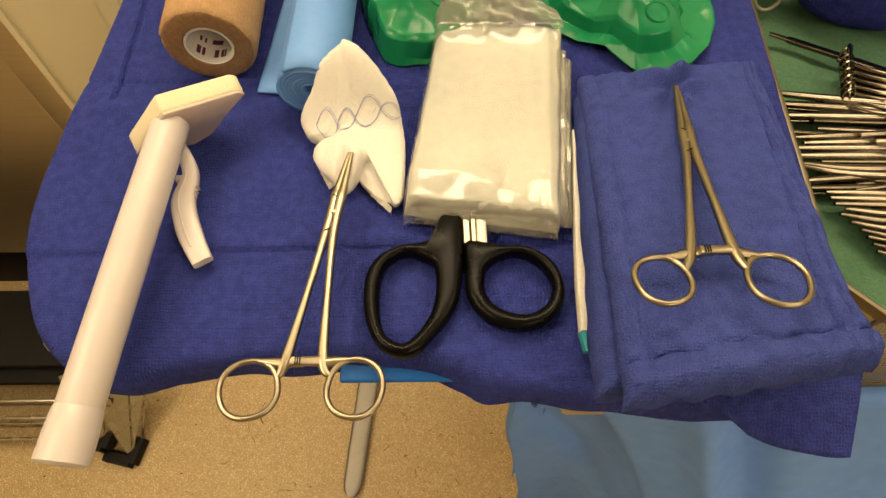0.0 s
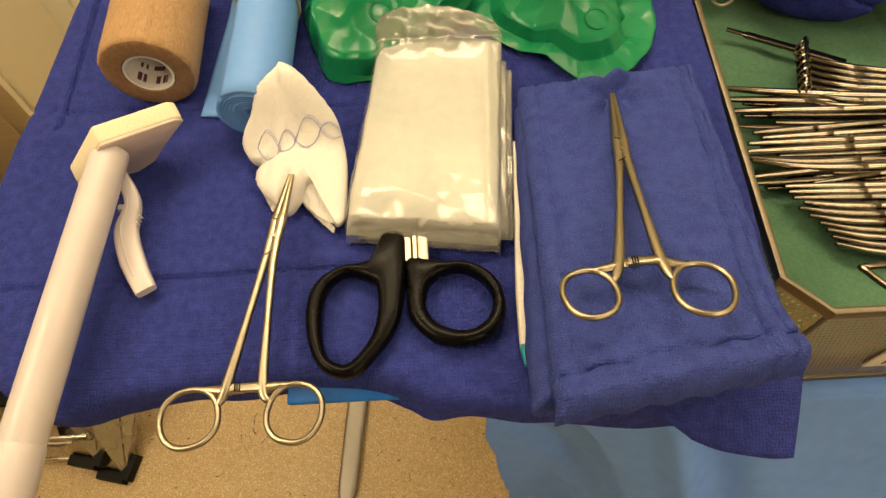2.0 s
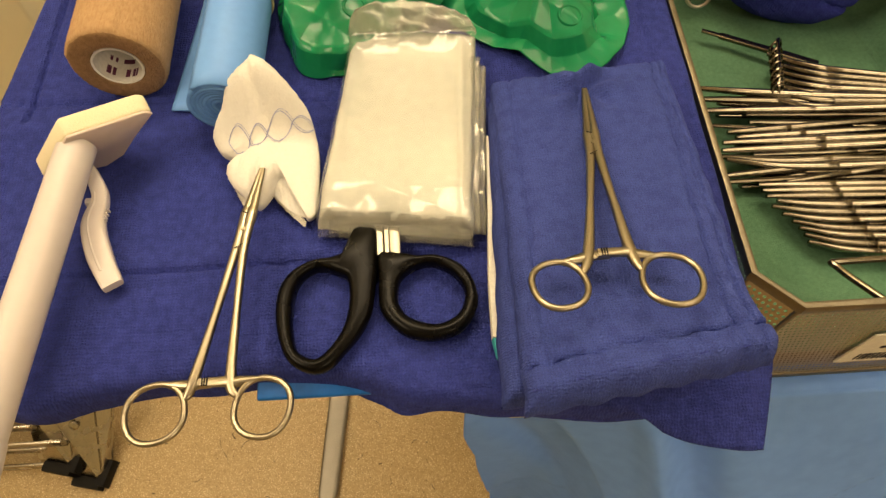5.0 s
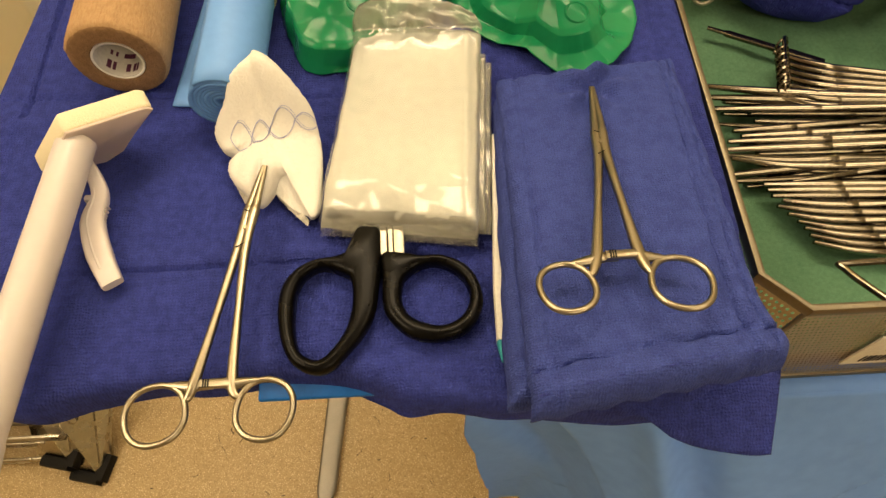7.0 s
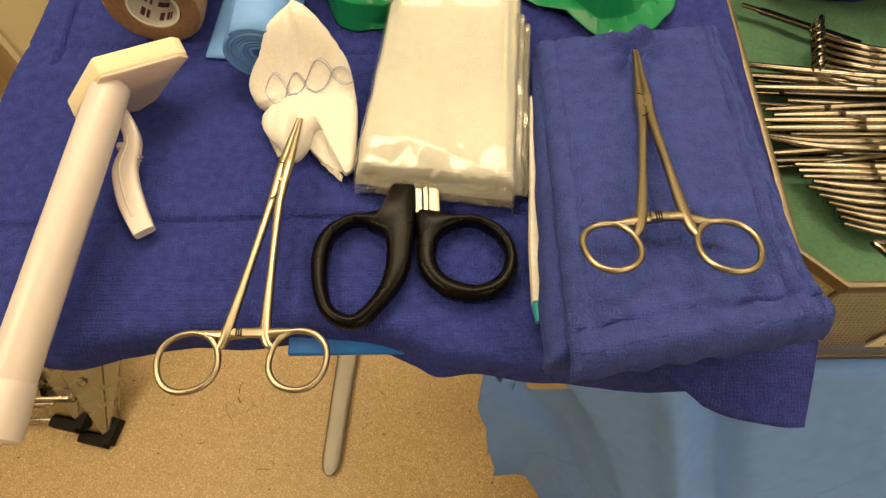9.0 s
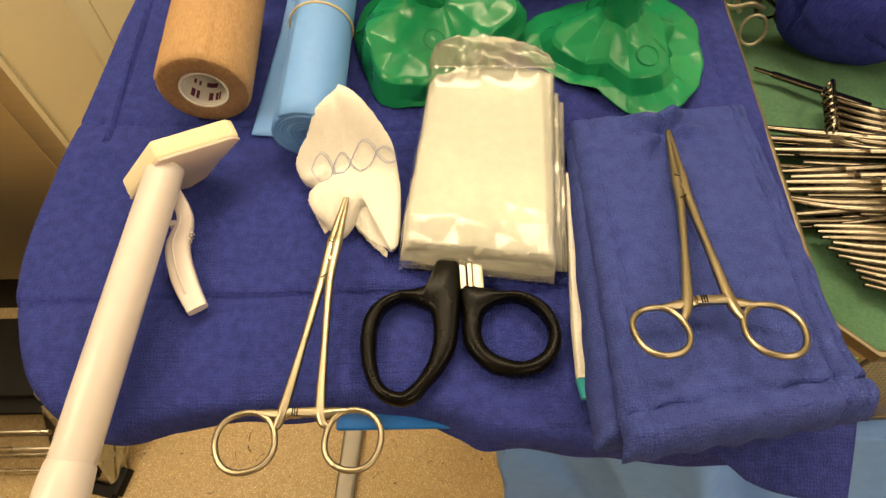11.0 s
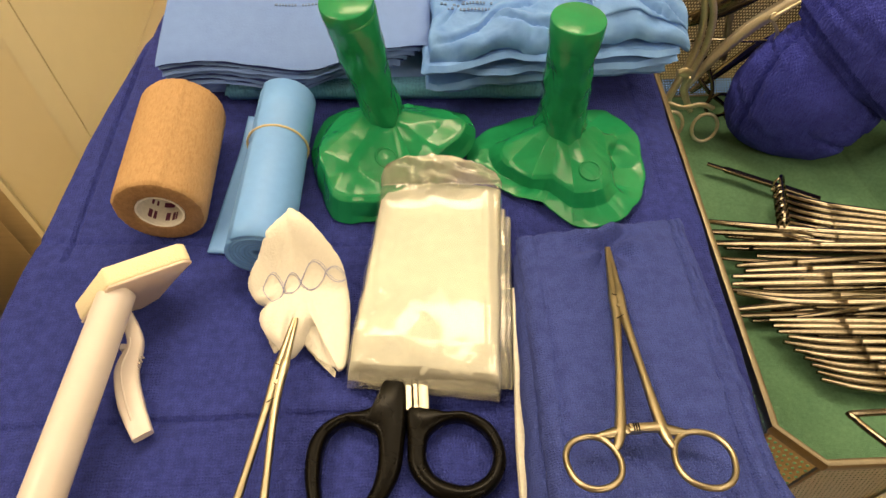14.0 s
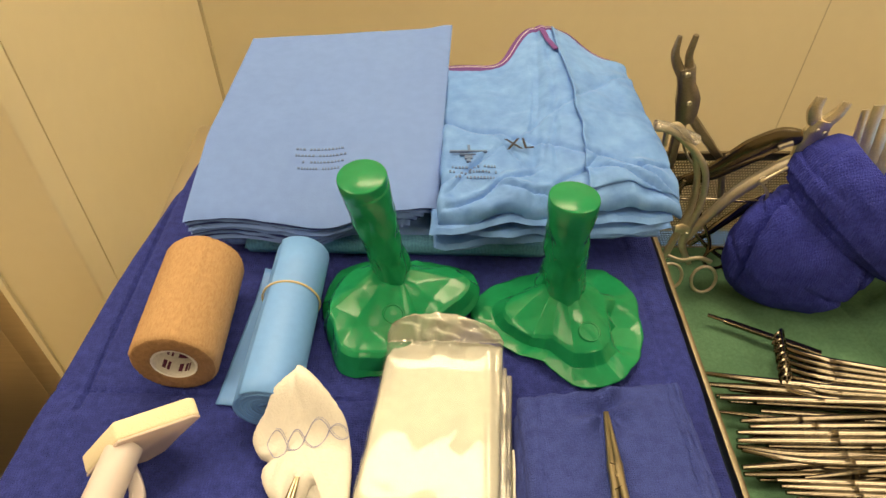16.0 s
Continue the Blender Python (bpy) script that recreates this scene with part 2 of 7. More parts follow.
M = dict(
    towel=material("blue_cotton_towel", (0.040, 0.056, 0.292), 0.92, color2=(0.023, 0.032, 0.182), grain=190, mottling=0.75, bump=0.4, bump_scale=800, weave=0.5, weave_scale=190),
    satin=material("glass_beaded_steel", (0.60, 0.565, 0.48), 0.46, 1.0, color2=(0.47, 0.44, 0.375), grain=70, rough_var=0.08),
    satin_tan=material("warm_satin_steel", (0.32, 0.282, 0.21), 0.30, 1.0, color2=(0.285, 0.25, 0.187), grain=60, rough_var=0.03, bump=0.012, bump_scale=900),
    pink_plastic=material("pinkish_milky_plastic", (0.60, 0.50, 0.46), 0.35, grain=12, color2=(0.56, 0.465, 0.43), subsurface=0.2, rough_var=0.05),
    grey_steel=material("grey_satin_steel", (0.40, 0.365, 0.31), 0.38, 1.0, color2=(0.27, 0.25, 0.21), grain=70, rough_var=0.08),
    satin_light=material("bright_satin_steel", (0.80, 0.735, 0.615), 0.36, 1.0, color2=(0.52, 0.475, 0.385), grain=70, rough_var=0.10),
    net=perforated("gauze_net", (0.72, 0.69, 0.62), 0.0011, 0.17, ("X", "Y"), 0.0, 0.95, 1.0),
    milky_film=film("milky_plastic_fold", (0.66, 0.66, 0.58), 0.74, 0.08, 0.0),
    towel_light=material("washed_blue_towel", (0.054, 0.080, 0.325), 0.92, color2=(0.038, 0.056, 0.245), grain=150, mottling=0.9, bump=0.28, bump_scale=900, weave=0.5, weave_scale=250),
    plastic_sheet=material("bright_blue_plastic_sheet", (0.012, 0.13, 0.50), 0.4, grain=30, specular=0.25),
    green_towel=material("green_surgical_towel", (0.122, 0.252, 0.160), 0.9, color2=(0.082, 0.182, 0.112), grain=25, bump=0.3, bump_scale=800, weave=0.4, weave_scale=260),
    drape=material("periwinkle_nonwoven_drape", (0.130, 0.238, 0.60), 0.75, color2=(0.112, 0.208, 0.55), grain=9, bump=0.15, bump_scale=700),
    # darker copy of the drape colour, painting the shade between its folds
    drape_gap_shade=material("dark_blue_drape_shade", (0.012, 0.032, 0.21), 0.75, grain=12, bump=0.15, bump_scale=700),
    chisel=material("bright_ground_steel", (0.86, 0.80, 0.68), 0.30, 1.0, grain=40, rough_var=0.06),
    towel_rib=material("ribbed_blue_cotton", (0.048, 0.062, 0.40), 0.92, color2=(0.028, 0.037, 0.27), grain=90, mottling=0.8, bump=0.3, bump_scale=700, weave=0.8, weave_scale=140),
    gown=material("sky_blue_nonwoven_gown", (0.140, 0.31, 0.72), 0.62, color2=(0.080, 0.21, 0.60), grain=7, bump=0.25, bump_scale=420, mottling=0.65),
    gown_teal=material("teal_reinforced_gown_layer", (0.09, 0.26, 0.45), 0.7, color2=(0.075, 0.22, 0.4), grain=30, bump=0.3, bump_scale=700, weave=0.3, weave_scale=120),
    table_drape=material("pale_blue_table_drape", (0.19, 0.375, 0.93), 0.7, color2=(0.16, 0.325, 0.86), grain=6, bump=0.12, bump_scale=500, specular=0.08),
    purple=material("purple_binding_tape", (0.13, 0.045, 0.25), 0.7, grain=60),
    pale_stitch=material("pale_stitching", (0.7, 0.66, 0.72), 0.7, grain=60),
    ink=material("grey_stamp_ink", (0.075, 0.12, 0.24), 0.8, grain=300, color2=(0.12, 0.20, 0.42)),
    pen=material("black_marker_ink", (0.015, 0.015, 0.03), 0.7, grain=100),
    green=material("glossy_green_vinyl", (0.012, 0.225, 0.092), 0.20, color2=(0.009, 0.195, 0.078), grain=16, bump=0.03, bump_scale=30, rough_var=0.05, specular=0.32),
    bandage=material("tan_cohesive_bandage", (0.42, 0.268, 0.145), 0.95, color2=(0.30, 0.185, 0.095), grain=330, bump=1.0, bump_scale=520, mottling=0.7),
    bandage_end=material("brown_bandage_edge", (0.30, 0.175, 0.09), 0.95, color2=(0.20, 0.115, 0.055), grain=420, bump=0.8, bump_scale=900, mottling=0.7),
    bandage_side=crepe("tan_crepe_bandage", (0.44, 0.285, 0.155), (0.35, 0.22, 0.115)),
    core=material("white_cardboard_core", (0.8, 0.78, 0.74), 0.6, grain=40),
    core_print=material("maroon_core_print", (0.12, 0.02, 0.07), 0.6, grain=60),
    esmarch=material("light_blue_rubber_bandage", (0.150, 0.35, 0.80), 0.5, color2=(0.135, 0.32, 0.75), grain=18, bump=0.08, bump_scale=200, rough_var=0.08),
    rubber_band=material("natural_rubber_band", (0.62, 0.52, 0.3), 0.5, grain=60),
    gauze=material("white_cotton_gauze", (0.75, 0.735, 0.70), 0.95, color2=(0.70, 0.685, 0.65), grain=30, bump=0.4, bump_scale=700, specular=0.1, mottling=0.5),
    thread=material("pale_blue_thread", (0.34, 0.38, 0.64), 0.85, grain=80),
    foam=material("cream_foam", (0.75, 0.685, 0.51), 0.95, color2=(0.71, 0.645, 0.47), grain=120, bump=0.35, bump_scale=900, subsurface=0.1),
    white_plastic=material("milky_white_plastic", (0.61, 0.565, 0.57), 0.3, grain=12, color2=(0.58, 0.535, 0.54), subsurface=0.25, rough_var=0.05),
    black=material("black_nylon", (0.0020, 0.0018, 0.0016), 0.27, color2=(0.0032, 0.0027, 0.0023), grain=60, bump=0.015, bump_scale=900, rough_var=0.04, specular=0.11),
    steel=material("satin_instrument_steel", (0.225, 0.20, 0.155), 0.13, 1.0, color2=(0.16, 0.143, 0.112), grain=60, rough_var=0.05),
    steel_bright=material("polished_instrument_steel", (0.31, 0.278, 0.22), 0.09, 1.0, color2=(0.23, 0.205, 0.165), grain=60, rough_var=0.05),
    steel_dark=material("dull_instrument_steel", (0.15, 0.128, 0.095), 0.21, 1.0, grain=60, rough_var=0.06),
    brushed=brushed("brushed_sheet_steel", (0.62, 0.57, 0.49), 0.36, (1, 1, 40)),
    stool_steel=material("worn_chrome_steel", (0.50, 0.46, 0.39), 0.27, 1.0, grain=25, rough_var=0.12),
    rim=material("satin_rim_steel", (0.19, 0.165, 0.12), 0.42, 1.0, grain=50, rough_var=0.08),
    mesh_x=perforated("perforated_steel_front", (0.46, 0.40, 0.30), 0.0030, 0.31, ("X", "Z"), tall=1.7),
    mesh_corner=perforated("perforated_steel_corner", (0.46, 0.40, 0.30), 0.0024, 0.30, ("X", "Z"), tall=2.6),
    mesh_y=perforated("perforated_steel_side", (0.50, 0.44, 0.34), 0.0040, 0.31, ("Y", "Z"), tall=2.9),
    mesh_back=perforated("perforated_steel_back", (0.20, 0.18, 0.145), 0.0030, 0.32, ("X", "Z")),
    foot_steel=material("dull_grey_foot_steel", (0.30, 0.28, 0.25), 0.5, 1.0, grain=40, rough_var=0.08),
    rubber=material("black_rubber", (0.008, 0.0075, 0.0075), 0.6, grain=40, bump=0.15, bump_scale=300, specular=0.2),
    wrap_fill=material("folded_white_plastic_sheet", (0.645, 0.65, 0.59), 0.45, color2=(0.55, 0.565, 0.515), grain=14, bump=0.05, bump_scale=30, subsurface=0.1, rough_var=0.1, specular=0.15),
    wrap=film("clear_plastic_wrap", (0.76, 0.76, 0.70), 0.86, 0.045, 0.0),
    milky_layer=film("layered_milky_plastic", (0.78, 0.78, 0.70), 0.38, 0.07, 0.0),
    paper=material("white_paper_packet", (0.78, 0.76, 0.7), 0.6, grain=40),
    teal=material("teal_plastic", (0.05, 0.42, 0.5), 0.4, grain=40),
    label=material("white_adhesive_label", (0.75, 0.72, 0.65), 0.55, grain=40),
    wall=material("cream_wall_paint", (0.76, 0.71, 0.53), 0.55, color2=(0.735, 0.685, 0.51), grain=3, bump=0.05, bump_scale=200),
    trim=material("pale_cream_frame_paint", (0.80, 0.75, 0.57), 0.4, color2=(0.78, 0.73, 0.55), grain=5, bump=0.03, bump_scale=120),
    seam=material("tan_joint_sealant", (0.57, 0.52, 0.37), 0.7, grain=40),
    ceiling=material("white_ceiling_tile", (0.75, 0.73, 0.69), 0.85, grain=30, bump=0.2, bump_scale=120),
    floor=flooring(),
    scuff=material("dark_scuff", (0.06, 0.042, 0.022), 0.8, grain=90, color2=(0.12, 0.085, 0.045)),
    clear_tip=film("clear_tip_guard", (0.8, 0.82, 0.82), 0.8, 0.12),
)
glow = bpy.data.materials.new("lit_panel_diffuser")
glow.use_nodes = True
glow.node_tree.nodes["Principled BSDF"].inputs["Emission Color"].default_value = (*LIGHT, 1)
glow.node_tree.nodes["Principled BSDF"].inputs["Emission Strength"].default_value = 5.0
M["glow"] = glow


# ---- building helpers ----
def thing(name, at, label, category, group="", kind=""):
    """An empty at the base of a thing; its parts hang from it."""
    ob = new(name)
    ob.empty_display_size = 0.02
    ob.location = Vector(at) * U
    return tagged(ob, label, category, group, kind)


def part(name, bm, mat, parent=None, label="", smooth=40, subsurf=0, thick=0.0):
    """Links a bmesh, drawn in table units at its place in the room, as one mesh."""
    origin = Vector((0, 0, 0))
    top = parent
    while top is not None:
        origin += top.location
        top = top.parent
    bmesh.ops.recalc_face_normals(bm, faces=bm.faces)
    me = bpy.data.meshes.new(name)
    for v in bm.verts:
        v.co = v.co * U - origin
    bm.to_mesh(me)
    bm.free()
    me.materials.append(M[mat])
    if smooth:
        me.polygons.foreach_set("use_smooth", [True] * len(me.polygons))
        me.set_sharp_from_angle(angle=radians(smooth))
    ob = new(name, me)
    if parent is not None:
        ob.parent = parent
    if thick:
        mod = ob.modifiers.new("thickness", "SOLIDIFY")
        mod.thickness, mod.offset = thick * U, 0
    if subsurf:
        mod = ob.modifiers.new("rounding", "SUBSURF")
        mod.levels = mod.render_levels = subsurf
    return tagged(ob, label) if label else ob


def spline(pts, n=8, closed=False):
    """A smooth line through points."""
    p = [Vector(q) for q in pts]
    m = len(p)
    out = []
    for i in range(m if closed else m - 1):
        a, b, c, d = (p[(i + k) % m] if closed else p[min(max(i + k, 0), m - 1)] for k in (-1, 0, 1, 2))
        for j in range(n):
            t = j / n
            out.append(0.5 * ((2 * b) + (c - a) * t + (2 * a - 5 * b + 4 * c - d) * t * t + (3 * b - a - 3 * c + d) * t ** 3))
    if not closed:
        out.append(p[-1])
    return out


def sweep(bm, pts, size, n=10, closed=False, up=(0, 0, 1), square=0.0):
    """A bar along a line. size: (half width, half height), one for all points or one each; square: 0 round to 1 boxy."""
    pts = [Vector(p) for p in pts]
    m, up = len(pts), Vector(up)
    sizes = size if isinstance(size, list) else [size] * m
    if len(sizes) != m:
        k = len(sizes) - 1
        sizes = [tuple(np.interp(i / (m - 1) * k, range(k + 1), [s[c] for s in sizes]) for c in (0, 1)) for i in range(m)]
    rings = []
    for i, p in enumerate(pts):
        a = pts[(i - 1) % m] if closed or i else p
        b = pts[(i + 1) % m] if closed or i < m - 1 else p
        t = (b - a).normalized()
        u0 = up if abs(t.dot(up)) < 0.95 else Vector((0, 1, 0.1))
        side = t.cross(u0).normalized()
        rise = side.cross(t)
        ring = []
        for j in range(n):
            w = 2 * math.pi * (j + 0.5) / n
            c, s = math.cos(w), math.sin(w)
            e = 1 - 0.65 * square
            c, s = math.copysign(abs(c) ** e, c), math.copysign(abs(s) ** e, s)
            ring.append(bm.verts.new(p + side * c * sizes[i][0] + rise * s * sizes[i][1]))
        rings.append(ring)
    for i in range(m if closed else m - 1):
        r, q = rings[i], rings[(i + 1) % m]
        for j in range(n):
            bm.faces.new((r[j], r[(j + 1) % n], q[(j + 1) % n], q[j]))
    if not closed:
        bm.faces.new(rings[0][::-1])
        bm.faces.new(rings[-1])
    return bm


def box(bm, center, size, bevel=0.0, turn=(0, 0, 0)):
    made = bmesh.ops.create_cube(bm, size=1)["verts"]
    rot = Euler([radians(a) for a in turn]).to_matrix()
    for v in made:
        v.co = rot @ Vector([v.co[k] * size[k] for k in range(3)]) + Vector(center)
    if bevel:
        edges = list({e for v in made for e in v.link_edges})
        bmesh.ops.bevel(bm, geom=edges, offset=bevel, segments=3, affect="EDGES", profile=0.5)
    return bm


def lathe(bm, profile, axis_from, axis_to, n=40, wobble=0.0):
    """Turns (along, radius) pairs round the line between two points."""
    a, b = Vector(axis_from), Vector(axis_to)
    t = (b - a).normalized()
    s = t.cross(Vector((0, 0, 1)) if abs(t.z) < 0.9 else Vector((0, 1, 0))).normalized()
    r2 = t.cross(s)
    rings = []
    for along, rad in profile:
        c = a + t * along
        ring = []
        for j in range(n):
            w = 2 * math.pi * j / n
            d = s * math.cos(w) + r2 * math.sin(w)
            k = rad * (1 + wobble * noise.noise(Vector((along * 60, math.cos(w) * 2, math.sin(w) * 2))))
            ring.append(bm.verts.new(c + d * k))
        rings.append(ring)
    for p, q in zip(rings, rings[1:]):
        for j in range(n):
            bm.faces.new((p[j], p[(j + 1) % n], q[(j + 1) % n], q[j]))
    bm.faces.new(rings[0][::-1])
    bm.faces.new(rings[-1])
    return bm


def pillow(bm, corners, top, thick, nx=40, ny=40, r=0.006, wave=None):
    """A folded, soft slab. corners: front left, front right, back right, back left; top(u, v): height of the upper face;
    wave(u, v): sideways shift of the outline."""
    fl, fr, br, bl = (Vector((*c, 0)) for c in corners)
    wide, deep = (fr - fl).length, (bl - fl).length
    sheets = []
    for side in (0, 1):
        rows = []
        for j in range(ny + 1):
            row = []
            for i in range(nx + 1):
                u, v = (1 - math.cos(math.pi * i / nx)) / 2 * 0.5 + 0.5 * i / nx, (1 - math.cos(math.pi * j / ny)) / 2 * 0.5 + 0.5 * j / ny
                p = (fl * (1 - u) + fr * u) * (1 - v) + (bl * (1 - u) + br * u) * v
                if wave:
                    p += Vector((*wave(u, v), 0))
                d = min(u * wide, (1 - u) * wide, v * deep, (1 - v) * deep)
                k = min(d / r, 1)
                drop = thick / 2 * (1 - math.sqrt(max(0, 1 - (1 - k) ** 2)))
                z = top(u, v)
                p.z = z - drop if side == 0 else z - thick + drop
                edge = i in (0, nx) or j in (0, ny)
                row.append(sheets[0][j][i] if side and edge else bm.verts.new(p))
            rows.append(row)
        sheets.append(rows)
    for side, rows in enumerate(sheets):
        for j in range(ny):
            for i in range(nx):
                f = (rows[j][i], rows[j][i + 1], rows[j + 1][i + 1], rows[j + 1][i])
                bm.faces.new(f if side == 0 else f[::-1])
    return bm


def patch(bm, f, nx, ny):
    """An open sheet of points f(u, v)."""
    rows = [[bm.verts.new(f(i / nx, j / ny)) for i in range(nx + 1)] for j in range(ny + 1)]
    for j in range(ny):
        for i in range(nx):
            bm.faces.new((rows[j][i], rows[j][i + 1], rows[j + 1][i + 1], rows[j + 1][i]))
    return bm


def nz(x, y, z=0.0):
    return noise.noise(Vector((x, y, z)))


def bump_at(x, y, cx, cy, w, h):
    return h * math.exp(-((x - cx) ** 2 + (y - cy) ** 2) / (w * w))


def crease(d, w, h):
    return -h * math.exp(-(d / w) ** 2)


def crumple(x, y, seed, kinds=5):
    """Flat facets that meet in sharp folds, as in crushed sheet; about -0.5 to 0.5."""
    z = 0.0
    for k in range(kinds):
        w = seed * 1.7 + k * 2.399
        t = (x * math.cos(w) + y * math.sin(w)) * (0.7 + 0.35 * k) + seed * 0.37 + k * 0.61
        z += (abs(t - math.floor(t) - 0.5) * 2 - 0.5) / (1 + 0.45 * k)
    return z / 2.4


def slab(bm, lo, hi):
    return box(bm, [(a + b) / 2 for a, b in zip(lo, hi)], [b - a for a, b in zip(lo, hi)])


# ---- the room ----
WALL_Y, FACE_Y, SIDE_X = 1.115, 0.56, -0.36
tagged(part("floor", slab(bmesh.new(), (-2.2, -2.7, -0.06), (2.4, 1.3, 0)), "floor", smooth=0), "tan speckled sheet vinyl floor with scuffs", "floor", kind="structure")
# The ceiling is out of view, added to close the room.
tagged(part("ceiling", slab(bmesh.new(), (-2.2, -2.7, CEILING), (2.4, 1.3, CEILING + 0.06)), "ceiling", smooth=0), "white tiled ceiling", "ceiling", kind="structure")
tagged(part("wall_north", slab(bmesh.new(), (SIDE_X, WALL_Y, 0), (2.4, WALL_Y + 0.1, CEILING)), "wall", smooth=0), "smooth cream painted wall with a thin vertical joint", "wall", kind="structure")
tagged(part("wall_niche", slab(bmesh.new(), (-2.1, FACE_Y + 0.04, 0), (SIDE_X, WALL_Y + 0.1, CEILING)), "wall", smooth=0), "cream painted wall corner beside a cabinet", "wall", kind="structure")
# East, west and south walls are out of view, added likewise.
tagged(part("wall_east", slab(bmesh.new(), (2.3, -2.6, 0), (2.4, WALL_Y, CEILING)), "wall", smooth=0), "plain cream wall", "wall", kind="structure")
tagged(part("wall_west", slab(bmesh.new(), (-2.2, -2.6, 0), (-2.1, WALL_Y, CEILING)), "wall", smooth=0), "plain cream wall", "wall", kind="structure")
tagged(part("wall_south", slab(bmesh.new(), (-2.1, -2.7, 0), (2.3, -2.6, CEILING)), "wall", smooth=0), "plain cream wall", "wall", kind="structure")
# short dark scuffs left on the floor
floor_ob = bpy.data.objects["floor"]
for sx, sy, long, turn, wide in ((-0.345, 0.305, 0.020, 70, 0.0022), (-0.338, 0.286, 0.014, 110, 0.0030), (-0.327, 0.270, 0.022, 40, 0.0016), (-0.352, 0.245, 0.050, 100, 0.0010), (-0.405, 0.216, 0.014, 20, 0.0020), (-0.300, 0.166, 0.030, 15, 0.0014), (-0.265, 0.180, 0.012, 160, 0.0018),
                                 (-0.115, 0.235, 0.016, 60, 0.0016), (-0.075, 0.290, 0.020, 120, 0.0014), (-0.020, 0.260, 0.012, 30, 0.0018), (-0.060, 0.190, 0.014, 75, 0.0014), (0.020, 0.180, 0.012, 140, 0.0016)):
    w = radians(turn)
    run = [Vector((sx + math.cos(w) * long * t - math.sin(w) * long * 0.12 * math.sin(t * 4 + sx * 40), sy + math.sin(w) * long * t + math.cos(w) * long * 0.12 * math.sin(t * 4 + sx * 40), 0.0001)) for t in (0, 0.25, 0.5, 0.75, 1)]
    part("scuff", sweep(bmesh.new(), run, [(wide * 0.2, 0.0001), (wide * 0.5, 0.0002), (wide * 0.3, 0.0002), (wide * 0.5, 0.0002), (wide * 0.15, 0.0001)], 6), "scuff", floor_ob, "dark scuff mark")
# thin joints between the wall panels
joints = slab(bmesh.new(), (0.6965, WALL_Y - 0.0006, 0), (0.6985, WALL_Y + 0.002, CEILING))
slab(joints, (SIDE_X, WALL_Y - 0.006, 0), (SIDE_X + 0.004, WALL_Y, CEILING))
tagged(part("trim", joints, "seam", smooth=0), "thin tan wall panel joint", "trim", kind="structure")

frame_bm = box(bmesh.new(), ((SIDE_X - 0.468) / 2, FACE_Y + 0.02, 1.05), (SIDE_X + 0.468, 0.04, 2.1), 0.004)
door_frame = tagged(part("door_frame", frame_bm, "trim"), "pale cream painted frame of a steel cabinet", "frame", kind="structure")
part("bead", slab(bmesh.new(), (-0.47, FACE_Y - 0.004, 0), (-0.462, FACE_Y, 2.1)), "trim", door_frame, smooth=0)
part("strike_plate", box(bmesh.new(), (-0.452, FACE_Y - 0.004, 0.80), (0.035, 0.008, 0.012), 0.003), "trim", door_frame)

cabinet = thing("steel_cabinet", (-0.85, FACE_Y, 0), "tall brushed stainless steel wall cabinet with a closed door", "cabinet")
part("side_frame", box(bmesh.new(), (-0.489, FACE_Y + 0.018, 1.05), (0.038, 0.036, 2.1), 0.002), "brushed", cabinet)
part("door", box(bmesh.new(), (-0.84, FACE_Y + 0.022, 1.1), (0.655, 0.03, 1.9), 0.003), "brushed", cabinet, "dark reflecting steel door")
part("gap_strip", slab(bmesh.new(), (-1.2, FACE_Y + 0.034, 0.12), (-0.505, FACE_Y + 0.039, 2.1)), "rubber", cabinet)
part("plinth", box(bmesh.new(), (-0.84, FACE_Y + 0.03, 0.06), (0.66, 0.02, 0.12), 0.002), "rubber", cabinet)

for px, py, wide, deep, watts in PANELS:
    panel = thing("unseen_ceiling_light", (px, py, CEILING), "white recessed ceiling light panel, lit, unseen, place assumed", "ceiling light", "ceiling lights")
    body = bmesh.new()
    for dx, dy, sx, sy in ((-wide / 2 - 0.015, 0, 0.03, deep + 0.06), (wide / 2 + 0.015, 0, 0.03, deep + 0.06), (0, -deep / 2 - 0.015, wide, 0.03), (0, deep / 2 + 0.015, wide, 0.03)):
        box(body, (px + dx, py + dy, CEILING - 0.008), (sx, sy, 0.016))
    part("frame", body, "ceiling", panel, smooth=0)
    part("diffuser", slab(bmesh.new(), (px - wide / 2, py - deep / 2, CEILING - 0.006), (px + wide / 2, py + deep / 2, CEILING - 0.002)), "glow", panel, "glowing diffuser")


# ---- two stacked step stools of folded sheet steel with black rubber shoes ----
def plate(bm, quad, thick):
    """A flat plate of four corners with a thickness."""
    a, b, c, d = (Vector(p) for p in quad)
    n = (b - a).cross(d - a).normalized() * thick / 2
    v = [bm.verts.new(p + n * k) for k in (-1, 1) for p in (a, b, c, d)]
    for f in ((0, 1, 2, 3), (7, 6, 5, 4), (0, 4, 5, 1), (1, 5, 6, 2), (2, 6, 7, 3), (3, 7, 4, 0)):
        bm.faces.new([v[i] for i in f])
    return bm


